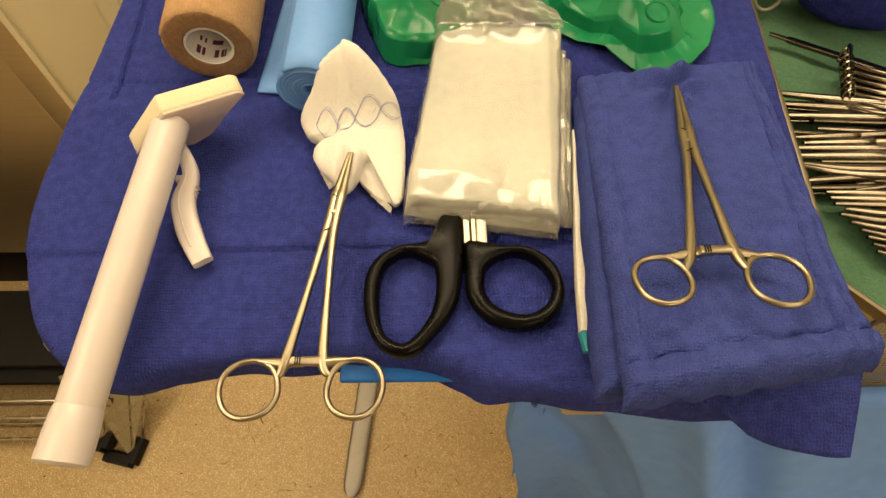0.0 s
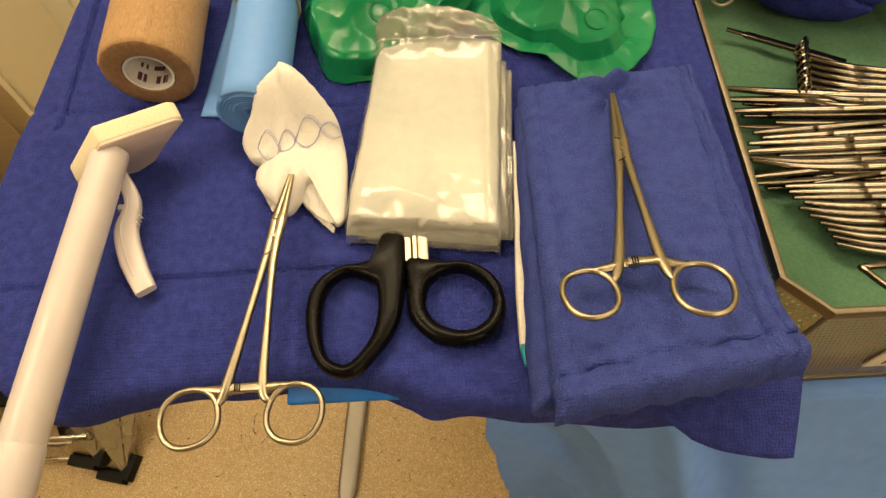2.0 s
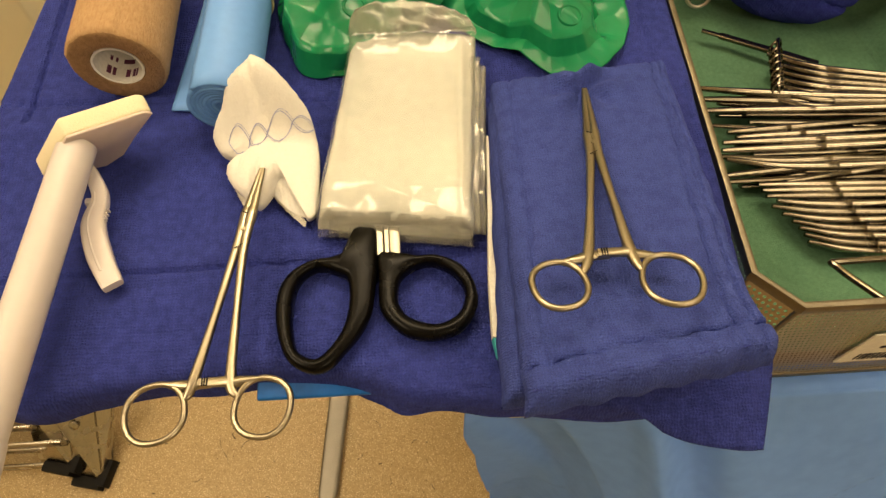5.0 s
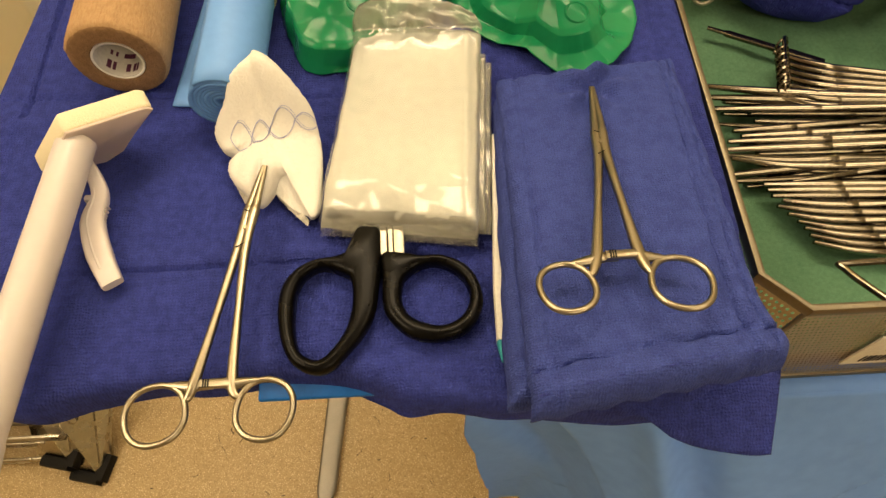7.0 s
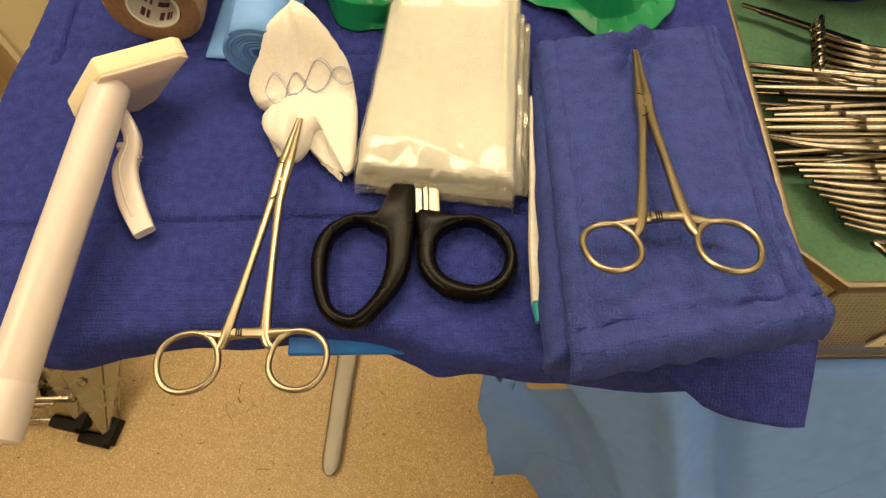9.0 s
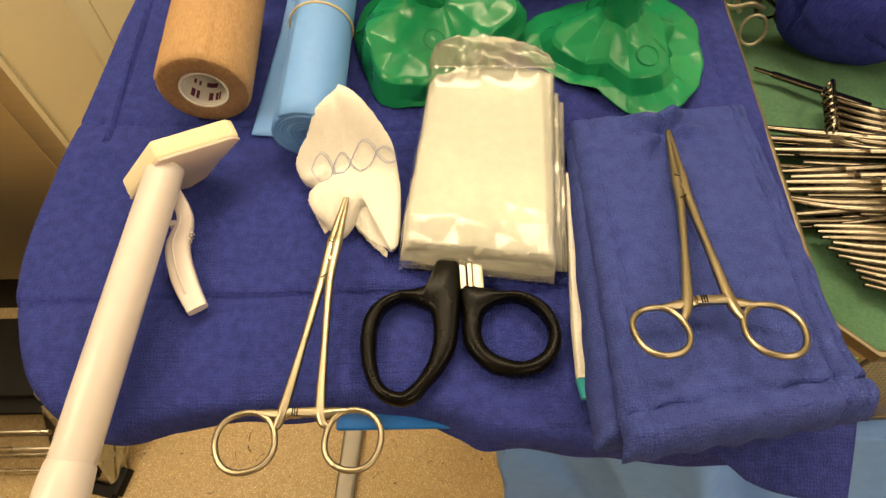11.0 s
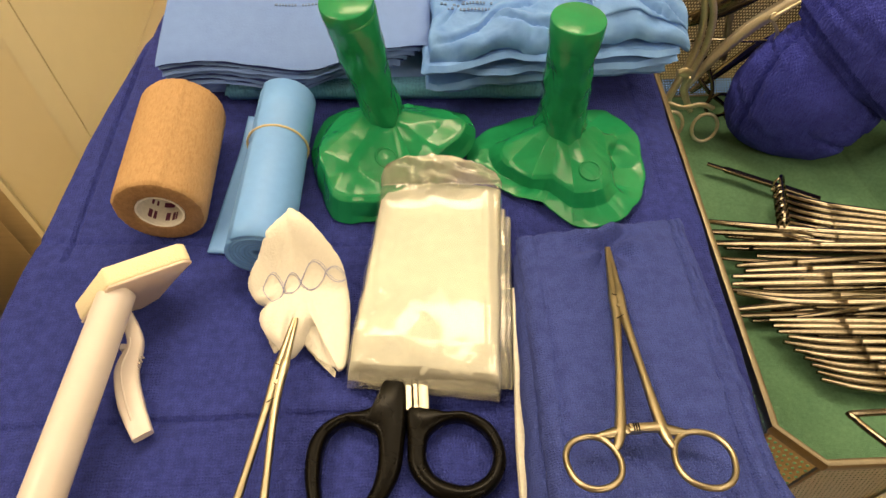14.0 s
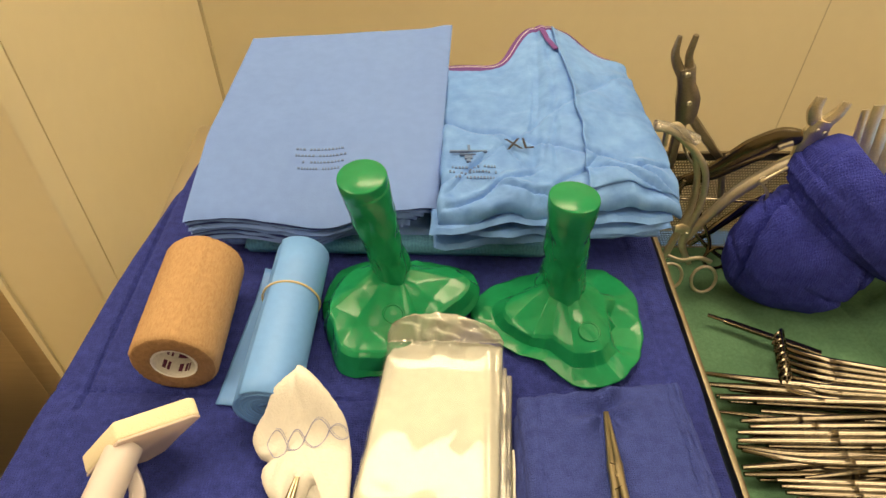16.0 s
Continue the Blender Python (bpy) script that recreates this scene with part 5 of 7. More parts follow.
# ---- green light handle covers ----
def handle_cover(base, low, head, seed, skirt, shoulder, foot, knob, twist, pinch, lean, flare, face):
    """A limp green vinyl cover: a stiff round head on a crumpled neck, its skirt spread on the table."""
    bx, by = base
    s = thing("light_handle_cover", (bx, by, TOP), "glossy green plastic light handle cover standing on its skirt", "light handle cover", "light handle covers")
    bm = bmesh.new()
    n = 208
    rings = []
    low = Vector((*low, TOP + 0.0215))
    top = Vector(head)
    tilt = (top - low).normalized()
    sx = tilt.cross(Vector((0, 1, 0))).normalized()
    sy = tilt.cross(sx) * -1
    # the free edge by angle
    edge = spline([(x - bx, y - by, 0) for x, y in skirt], 3, closed=True)
    pairs = sorted((math.atan2(p.y, p.x) % (2 * math.pi), p.length) for p in edge)
    angs, rads = [p[0] for p in pairs], [p[1] for p in pairs]

    def fold(t):
        t = t - math.floor(t)
        return 1 - abs(2 * t - 1)
    degs = [k[0] for k in shoulder]
    # flat panels that meet in ridges: each ray runs edge, foot, shoulder, neck
    for f in np.linspace(0, 1, 64):
        ring = []
        for j in range(n):
            w = 2 * math.pi * j / n
            deg = math.degrees(w)
            c, q = math.cos(w), math.sin(w)
            at, zs, lift = (float(np.interp(deg, degs, [k[i] for k in shoulder], period=360)) for i in (1, 2, 3))
            uneven = crumple(c * 1.6, q * 1.6, seed + 12, 4)
            foot_at, foot_z = at + (1 - at) * min(0.9, foot[0] * (1 + 1.3 * uneven)), zs * foot[1] * (1 + 1.6 * uneven) + lift * 0.5
            rho = float(np.interp(f, (0, 0.2, 0.5, 1), (1, foot_at, at, 0)))
            z = float(np.interp(f, (0, 0.2, 0.5, 0.94, 1), (lift, foot_z, zs, 0.0235, 0.0240)))
            inner = min(1, max(0, (f - 0.45) / 0.5))
            rad = float(np.interp(w, angs, rads, period=2 * math.pi)) * rho * (1 + 0.06 * crumple(c * 2.2, q * 2.2, seed + 9, 4))
            rad = rad * (1 - inner) + 0.0125 * rho / 0.30 * inner
            x, y = bx + (low.x - bx) * inner + rad * c, by + (low.y - by) * inner + rad * q
            dent = 0.0115 * crumple((x - bx) * 19, (y - by) * 19, seed + 2, 3) + 0.0010 * crumple((x - bx) * 60, (y - by) * 60, seed + 5, 3) + 0.0008 * nz(c * 1.6 + seed, q * 1.6, rho * 2.2)
            free = min(1, 2.5 * f + 0.40) * (1 - inner ** 4)
            ring.append(bm.verts.new((x, y, TOP + max(0.0006, z + dent * free))))
        rings.append(ring)
    dome = [v.co.copy() for ring in rings[16:52] for v in ring]
    for p, q in zip(rings, rings[1:]):
        for j in range(n):
            bm.faces.new((p[j], p[(j + 1) % n], q[(j + 1) % n], q[j]))
    part("skirt", bm, "green", s, "crumpled green skirt", smooth=9, thick=0.0005)
    bm, rings = bmesh.new(), []
    tall = (top - low).length
    for a in np.linspace(-0.14, 0.94, 40):
        ring = []
        soft = min(1, max(0, (0.97 - a) / 0.30))
        for j in range(n):
            w = 2 * math.pi * j / n
            c, q = math.cos(w), math.sin(w)
            rad = 0.0126 + flare * max(0, 1 - a / 0.45) ** 2
            # flat facets with sharp corners that twist round the limp tube
            f1, f2 = fold(w * 1.5 / math.pi + twist * a + seed), fold(w * 1.0 / math.pi - 0.8 * twist * a + seed * 2)
            rad *= 1 - soft * (pinch * (1 - a) * abs(c) ** 1.5 + 0.15 * (1 - f1) + 0.14 * (1 - f2) - 0.12) - soft * (0.26 * crumple(w * 0.8 + a, a * 3.5, seed, 3) + 0.08 * crumple(w * 2, a * 7, seed + 3, 3))
            # a crease down the front that ends in a point on the skirt
            way = math.atan2(math.sin(w - 4.71 - lean * (a - 0.5)), math.cos(w - 4.71 - lean * (a - 0.5)))
            rad *= 1 - soft * 0.15 * math.exp(-(way / 0.30) ** 2) * (0.35 + 0.65 * (1 - a)) + 0.55 * max(0, 1 - (a + 0.14) / 0.38) ** 1.5 * math.exp(-((way - 0.15) / 0.38) ** 2)
            ring.append(bm.verts.new(low + tilt * tall * a + (sx * c + sy * q) * rad))
        rings.append(ring)
    for p, q in zip(rings, rings[1:]):
        for j in range(n):
            bm.faces.new((p[j], p[(j + 1) % n], q[(j + 1) % n], q[j]))
    part("neck", bm, "green", s, "limp creased green neck", smooth=14, thick=0.0005)
    part("head", lathe(bmesh.new(), [(-0.010, 0.0), (-0.010, 0.0118), (-0.005, 0.0127), (0.0000, 0.0129), (0.0008, 0.0126), (0.0013, 0.0118), (0.0015, 0.0)], top, top + face, 48), "green", s, "flat round stiff end", smooth=35)
    # the moulded button lies in the plane of the dome round it
    kx, ky = knob
    near = np.array([(v.x, v.y, 1.0, v.z) for v in dome if math.hypot(v.x - kx, v.y - ky) < 0.007])
    fit = np.linalg.lstsq(near[:, :3], near[:, 3], rcond=None)[0]
    kz = float(fit[0] * kx + fit[1] * ky + fit[2])
    up = Vector((-float(fit[0]), -float(fit[1]), 1)).normalized()
    at = Vector((kx, ky, kz))
    part("button", lathe(bmesh.new(), [(-0.004, 0.0), (-0.004, 0.0066), (0.0005, 0.0064), (0.0010, 0.0060), (0.0010, 0.0054), (0.0004, 0.0050), (0.0005, 0.0)], at, at + up, 40), "green", s, "round moulded button", smooth=50)
    return s


# by angle: how far out the shoulder lies, its height, and how far the free edge lifts
BOXY = ((0, 0.84, 0.0215, 0.008), (14, 0.88, 0.0240, 0.015), (40, 0.72, 0.0185, 0.006), (80, 0.66, 0.0150, 0.003), (120, 0.68, 0.0140, 0.001), (165, 0.78, 0.0150, 0.001), (200, 0.88, 0.0175, 0.001), (235, 0.91, 0.0190, 0.001), (268, 0.90, 0.0165, 0.001), (300, 0.86, 0.0150, 0.001), (325, 0.70, 0.0120, 0.002), (345, 0.80, 0.0190, 0.005))
FLAT = ((20, 0.52, 0.0125, 0.004), (50, 0.48, 0.0135, 0.002), (100, 0.52, 0.0125, 0.001), (150, 0.58, 0.0120, 0.003), (185, 0.70, 0.0140, 0.003), (212, 0.66, 0.0100, 0.001), (240, 0.64, 0.0165, 0.006), (272, 0.60, 0.0130, 0.001), (305, 0.60, 0.0150, 0.004), (340, 0.56, 0.0130, 0.001))
handle_cover((-0.001, 0.293), (0.0030, 0.3150), (-0.0085, 0.3026, 1.0520), 1.3,
             ((0.053, 0.3009), (0.0385, 0.2840), (0.024, 0.2660), (0.012, 0.2570), (-0.0128, 0.2538), (-0.0256, 0.2580), (-0.0320, 0.2740), (-0.0393, 0.3010), (-0.0370, 0.3250), (-0.0265, 0.3393), (0.0, 0.3420), (0.0214, 0.3385), (0.0393, 0.3330), (0.0510, 0.3260)),
             BOXY, (0.45, 0.30), (0.0043, 0.2846), 0.55, 0.28, 1.6, 0.0010, Vector((-0.06, -0.10, 1)))
handle_cover((0.104, 0.286), (0.1035, 0.3060), (0.0966, 0.2900, 1.0490), 3.1,
             ((0.1490, 0.2769), (0.1513, 0.3040), (0.1444, 0.3245), (0.1320, 0.3345), (0.1050, 0.3340), (0.0821, 0.3282), (0.0675, 0.3214), (0.0530, 0.3080), (0.0525, 0.2890), (0.0667, 0.2740), (0.0855, 0.2607), (0.1000, 0.2505), (0.1137, 0.2453), (0.1308, 0.2496), (0.1430, 0.2620)),
             FLAT, (0.30, 0.25), (0.1145, 0.2720), 0.3, 0.10, 0.5, 0.0022, Vector((0.02, 0.02, 1)))


# ---- folded drape and folded gown at the far end of the table ----
def drape_top(u, v):
    x = u
    z = 0.9845 + 0.0165 * min(1, v / 0.35) ** 0.8 + 0.003 * v + 0.0012 * math.sin(u * 8.5 + 0.6) * max(0, 1 - v * 4)
    z += 0.004 * math.exp(-((u - 0.82) / 0.14) ** 2) * (1 - v) * 0.8 - 0.003 * math.exp(-((u - 0.55) / 0.1) ** 2) * max(0, 1 - v * 3)
    z += 0.0022 * math.exp(-((u - 0.97) / 0.06) ** 2) + crease(u - 0.6 - 0.05 * v, 0.012, 0.0006) + crease(v - 0.45, 0.008, 0.0005)
    return z + 0.0008 * nz(u * 4, v * 4)


DRAPE = ((-0.1265, 0.3420), (0.0300, 0.3500), (0.0440, 0.5660), (-0.1180, 0.5450))
pack2 = thing("folded_drape", (-0.045, 0.45, TOP), "folded periwinkle blue surgical drape, stacked layers", "drape")
# Odd layers are dark blue: shade in the gaps, put in as colour.
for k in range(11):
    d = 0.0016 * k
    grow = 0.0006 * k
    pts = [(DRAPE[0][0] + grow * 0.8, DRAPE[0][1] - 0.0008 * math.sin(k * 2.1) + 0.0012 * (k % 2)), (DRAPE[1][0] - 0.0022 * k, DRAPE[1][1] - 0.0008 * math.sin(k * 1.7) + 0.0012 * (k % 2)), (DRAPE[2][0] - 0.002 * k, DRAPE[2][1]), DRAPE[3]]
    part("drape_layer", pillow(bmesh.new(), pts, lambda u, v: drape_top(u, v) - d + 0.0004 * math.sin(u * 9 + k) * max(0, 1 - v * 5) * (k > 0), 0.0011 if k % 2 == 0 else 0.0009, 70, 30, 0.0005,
         wave=lambda u, v: (0, (0.0035 * math.sin(u * 7.5 + 0.4) + 0.001 * nz(u * 14, k)) * (1 - v))), "drape_gap_shade" if k % 2 else "drape", pack2, "dark blue layer painted as shade between folds" if k % 2 else "", smooth=60)
part("bottom_fold", pillow(bmesh.new(), ((-0.110, 0.3545), (0.028, 0.3525), (0.035, 0.54), (-0.112, 0.535)), lambda u, v: 0.9665 + 0.012 * min(1, v * 3), 0.0155, 40, 30, 0.006), "drape", pack2, smooth=60)


def on_drape(x, y):
    u = (x + 0.1235) / 0.158
    v = (y - 0.346) / 0.208
    return drape_top(u, v)


def stamp(parent, x, y, width, rows, surface, curve=0.0, slope=0.0):
    """Rows of unreadable print as small bars."""
    for r in range(rows):
        bm = bmesh.new()
        k = 0
        pos = -width / 2 * (1 - 0.12 * abs(r - 1))
        end = -pos
        while pos < end:
            step = 0.0013 + 0.0012 * random.random()
            if random.random() < 0.86:
                cx, cy = x + pos + step / 2, y - r * 0.0052 + curve * (pos / width) ** 2 + slope * pos
                box(bm, (cx, cy, surface(cx, cy) + 0.0006), (step * 0.7, 0.0013 + 0.0005 * random.random(), 0.0006))
            pos += step + 0.0003
            k += 1
        part("print_row", bm, "ink", parent, smooth=0)


stamp(pack2, -0.0475, 0.400, 0.036, 4, on_drape, 0.006, 0.05)


def gown_top(u, v):
    ridge = 0.0085 * math.exp(-((u - 0.55) / 0.16) ** 2) * min(1, v * 1.6)
    z = 0.9945 + 0.0085 * min(1, v / 0.10) ** 0.7 + ridge + 0.004 * (1 - math.exp(-(u / 0.5) ** 2)) * (1 - v)
    z += crease(u - 0.36 - 0.16 * v, 0.02, 0.0018) + crease(u - 0.47 - 0.10 * v, 0.012, 0.0014) * (1 if v > 0.25 else v / 0.25)
    z += 0.0016 * nz(u * 3, v * 4, 1)
    # sharp creases, strongest where the front is turned under
    front = math.exp(-(v / 0.16) ** 2)
    z += (0.0030 + 0.0085 * front) * crumple(u * 3.1 + 0.4 * v, v * 4.5, 1.9, 5) + 0.0035 * front * crumple(u * 7, v * 8, 4.4, 4) + 0.0018 * crumple(u * 6, v * 5, 6.1, 4)
    z += crease((u - 0.86) * 0.5 + (v - 0.12), 0.012, 0.0030) + crease((u - 0.15) - 1.4 * (v - 0.25), 0.02, 0.0016)
    for u0, v0, ang, reach, deep in ((0.22, 0.10, 20, 0.20, 0.0045), (0.40, 0.06, -12, 0.14, 0.0050), (0.55, 0.13, 35, 0.15, 0.0035), (0.78, 0.10, -20, 0.16, 0.0045), (0.90, 0.16, 10, 0.10, 0.0040), (0.12, 0.22, 55, 0.14, 0.0025), (0.30, 0.30, -60, 0.16, 0.0022), (0.42, 0.55, 80, 0.25, 0.0020), (0.50, 0.40, 70, 0.2, 0.0018)):
        c, q = math.cos(radians(ang)), math.sin(radians(ang))
        along, off = (u - u0) * c + (v - v0) * q, -(u - u0) * q + (v - v0) * c
        off += 0.02 * nz(along * 6, u0 * 9)
        z += crease(off, 0.007, 0.55 * deep) * math.exp(-(along / reach) ** 4) + 0.3 * deep * math.exp(-((off - 0.018) / 0.014) ** 2) * math.exp(-(along / reach) ** 4)
    return z - 0.008 * max(0, (u - 0.86) / 0.14) ** 2


GOWN = ((0.0300, 0.3370), (0.1830, 0.3480), (0.1790, 0.5250), (0.0370, 0.5000))


def gown_wave(u, v):
    return (0.002 * nz(u * 4, v * 9, 2), (0.004 * nz(u * 6, v, 4) + 0.004 * crumple(u * 5, 0, 2.2, 4)) * (1 - v) + (0.045 * math.exp(-((u - 0.58) / 0.22) ** 4) - 0.012 * u) * max(0, (v - 0.55) / 0.45) ** 2)


gown = thing("folded_gown", (0.105, 0.42, TOP), "folded sky blue surgical gown with purple neck binding", "gown")
part("top_fold", pillow(bmesh.new(), GOWN, gown_top, 0.0095, 170, 150, 0.0042, wave=gown_wave), "gown", gown, smooth=35)
for k, (z0, y0, y1, amp, mat) in enumerate(((0.9868, 0.3325, 0.3435, 0.0026, "gown"), (0.9805, 0.3360, 0.3400, 0.0022, "gown"), (0.9742, 0.3335, 0.3450, 0.0020, "gown"), (0.9680, 0.3440, 0.3475, 0.0014, "gown"))):
    part("under_fold", pillow(bmesh.new(), ((0.0245 + 0.0015 * k, y0), (0.1760 - 0.0012 * k, y1), (0.174, 0.50), (0.03, 0.50)),
         lambda u, v: z0 + 0.0022 * math.sin(u * 5 + 1.3 * k) * (1 - v) + amp * 1.3 * crumple(u * 4.2 + k, v * 3, 7.7 + k) + 0.004 * u, 0.0046 + 0.0030 * (k == 3), 110, 30, 0.0020,
         wave=lambda u, v: (0.002 * nz(v * 6, u, k), (0.005 * nz(u * 5, v, 9 + k) + 0.003 * crumple(u * 6, 0, k + 1.5, 4)) * (1 - v))), mat, gown, smooth=35)
part("sleeve_panel", pillow(bmesh.new(), ((-0.0950, 0.3485), (0.1000, 0.3425), (0.1, 0.48), (-0.09, 0.48)), lambda u, v: 0.9632 + 0.001 * nz(u * 7, v * 4, 2), 0.0110, 60, 30, 0.003), "gown_teal", gown, "teal reinforced panel folded underneath", smooth=70)


def on_gown(u, v, lift=0.0):
    fl, fr, br, bl = (Vector((*c, 0)) for c in GOWN)
    p = (fl * (1 - u) + fr * u) * (1 - v) + (bl * (1 - u) + br * u) * v + Vector((*gown_wave(u, v), 0))
    p.z = gown_top(u, v) + lift
    return p


def gown_z(x, y):
    return gown_top(min(max((x - 0.033) / 0.139, 0), 1), min(max((y - 0.335) / 0.17, 0), 1))


def overlap(u, v):
    """The flap that is folded over the other half, with a straight free edge."""
    uu = 0.595 + 0.03 * math.sin(v * 3.0)
    return on_gown(uu + (0.985 - uu) * u, 0.05 + 0.925 * v, 0.0013 + 0.0016 * math.exp(-(u / 0.05) ** 2) + 0.0007 * crumple(u * 3, v * 4, 9.2, 4))


part("overlap_flap", patch(bmesh.new(), overlap, 70, 110), "gown", gown, "flap folded over with a straight edge", thick=0.0012, smooth=35)
trim_run = [on_gown(u, 0.985, -0.002) for u in np.linspace(0.02, 0.9, 60)]
part("neck_binding", sweep(bmesh.new(), trim_run, (0.0042, 0.0034), 10), "purple", gown, "purple neck binding tape")
part("binding_stitch", sweep(bmesh.new(), [p + Vector((0, -0.0012, 0.0034)) for p in trim_run], (0.0003, 0.0003), 5), "pale_stitch", gown, "pale stitch line")
fold_run = [on_gown(0.53 + 0.07 * a, 0.97 - 0.11 * a, 0.0024) for a in np.linspace(0, 1, 12)]
part("fold_edge", sweep(bmesh.new(), fold_run, (0.0022, 0.0009), 8), "purple", gown)
stamp(gown, 0.052, 0.3745, 0.030, 3, gown_z, 0.0, -0.06)
# plain printed emblem: a bar through a pointed star
emblem = bmesh.new()
for cx, cy, sx, sy in ((0.050, 0.3895, 0.024, 0.0014), (0.0495, 0.3865, 0.010, 0.0010), (0.0505, 0.3930, 0.0016, 0.006), (0.0500, 0.3840, 0.0050, 0.0030), (0.0500, 0.3810, 0.0028, 0.0030)):
    box(emblem, (cx, cy, gown_z(cx, cy) + 0.0004), (sx, sy, 0.0014))
part("printed_emblem", emblem, "ink", gown, "plain grey printed emblem", smooth=0)


def lettering(text, at, size, mat, parent, name, turn=0.0, tilt=0.0):
    curve = bpy.data.curves.new(name, "FONT")
    curve.body, curve.size, curve.extrude, curve.align_x = text, size, 0.00015, "CENTER"
    tmp = bpy.data.objects.new(name, curve)
    bm = bmesh.new()
    me = bpy.data.meshes.new_from_object(tmp)
    bm.from_mesh(me)
    bm.transform(Matrix.Translation(at) @ Euler((radians(tilt), 0, radians(turn))).to_matrix().to_4x4())
    bpy.data.objects.remove(tmp)
    bpy.data.meshes.remove(me)
    return part(name, bm, mat, parent, smooth=0)


lettering("XL", (0.0835, 0.3890, gown_z(0.0835, 0.3925) + 0.0016), 0.0150, "pen", gown, "size_mark", 6, 4)


# ---- back table under its pale blue drape ----
def drape_sheet():
    bm = bmesh.new()
    n = 320

    def ease(t):
        t = min(1, max(0, t))
        return t * t * (3 - 2 * t)

    def hang(u, v):
        x = 0.062 + 1.15 * u ** 1.25
        z = 0.7905 - 0.62 * v
        d = 0.79 - z
        a = x - 0.099 - 0.36 * d              # slanting fold, the cloth behind it lies deeper
        b = x - 0.172 - 0.28 * d              # standing ridge with a trough beside it
        c = x - 0.350 + 0.9 * (d - 0.16)
        y = 0.1160 - 0.010 * v + 0.004 * math.sin(u * 21) * ease(v * 4)
        y += (0.020 * (1 - ease((a + 0.004) / 0.008)) - 0.012 * math.exp(-(b / 0.012) ** 2) + 0.016 * math.exp(-((b - 0.028) / 0.018) ** 2)) * ease(d / 0.05)
        y += (0.006 * ease((c + 0.003) / 0.006) + 0.010 * math.exp(-((a + 0.055) / 0.016) ** 2) + 0.004 * crumple(u * 7 + v, v * 2.2, 4.2, 3)) * ease(d / 0.06)
        k = ease((x - 0.13) / 0.12)
        y -= 0.20 * v * k
        x += (-0.010 * math.sin(min(1, v * 2.6) * math.pi) + 0.055 * max(0, v - 0.26)) * math.exp(-u * 12)
        x += 0.006 * nz(v * 3, 1.0) * math.exp(-u * 20)
        return Vector((x, y, z))
    return patch(bm, hang, n, 110)


back_table = thing("back_table", (0.6, 0.33, 0), "steel back table under a drape", "table")
part("top", box(bmesh.new(), (0.64, 0.326, 0.775), (1.12, 0.42, 0.024), 0.004), "brushed", back_table)
for x in (0.30, 1.15):
    for y in (0.15, 0.50):
        part("leg", lathe(bmesh.new(), [(0, 0.015), (0.765, 0.015)], (x, y, 0), (x, y, 0.765), 20), "stool_steel", back_table)
table_drape = thing("table_drape", (0.6, 0.11, 0.79), "pale blue disposable table drape hanging in folds", "drape")
part("hanging_front", drape_sheet(), "table_drape", table_drape, thick=0.0008, smooth=60)
part("top_sheet", patch(bmesh.new(), lambda u, v: Vector((0.062 + 1.15 * u, 0.1160 + 0.428 * v, 0.7905 + 0.0006 * nz(u * 30, v * 20))), 120, 60), "table_drape", table_drape, thick=0.0008, smooth=60)
part("hanging_side", patch(bmesh.new(), lambda u, v: Vector((0.085 + 0.004 * math.sin(u * 30) * v, 0.1450 + 0.420 * u, 0.7900 - 0.5 * v)), 40, 30), "table_drape", table_drape, thick=0.0008, smooth=60)

# ---- perforated basket lined with a green towel ----
X0, X1, Y0, Y1, RIM = 0.196, 0.455, 0.127, 0.512, 0.911
basket = thing("instrument_basket", (0.32, 0.32, 0.792), "perforated steel instrument basket lined with a green towel", "basket")
part("bottom", slab(bmesh.new(), (X0 + 0.006, Y0 + 0.006, 0.793), (X1 - 0.006, Y1 - 0.006, 0.796)), "rim", basket)
CH = 0.019


def wall_sheet(a, b, mat, name):
    a, b = Vector((*a, 0)), Vector((*b, 0))
    n = Vector((-(b - a).y, (b - a).x, 0)).normalized() * 0.00012
    bm = bmesh.new()
    lo, hi = 0.793, RIM
    ring = [bm.verts.new((p.x + s * n.x, p.y + s * n.y, z)) for s in (-1, 1) for p, z in ((a, lo), (b, lo), (b, hi), (a, hi))]
    for f in ((0, 1, 2, 3), (7, 6, 5, 4), (0, 4, 5, 1), (3, 2, 6, 7), (1, 5, 6, 2), (0, 3, 7, 4)):
        bm.faces.new([ring[i] for i in f])
    return part(name, bm, mat, basket, smooth=0)


corners = [(X0 + CH, Y0), (X1 - CH, Y0), (X1, Y0 + CH), (X1, Y1 - CH), (X1 - CH, Y1), (X0 + CH, Y1), (X0, Y1 - CH), (X0, Y0 + CH)]
# the back panel takes a darker steel than the other panels
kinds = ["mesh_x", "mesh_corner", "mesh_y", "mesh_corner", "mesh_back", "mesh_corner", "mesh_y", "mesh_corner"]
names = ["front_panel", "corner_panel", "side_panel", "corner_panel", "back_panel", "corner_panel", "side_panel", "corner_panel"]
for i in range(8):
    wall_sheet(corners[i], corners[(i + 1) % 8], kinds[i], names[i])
part("top_rim", sweep(bmesh.new(), [(*c, RIM) for c in corners], (0.0022, 0.0042), 10, closed=True, square=0.7), "rim", basket, "folded steel rim")
part("bottom_rim", sweep(bmesh.new(), [(*c, 0.796) for c in corners], (0.0018, 0.003), 10, closed=True, square=0.7), "rim", basket)
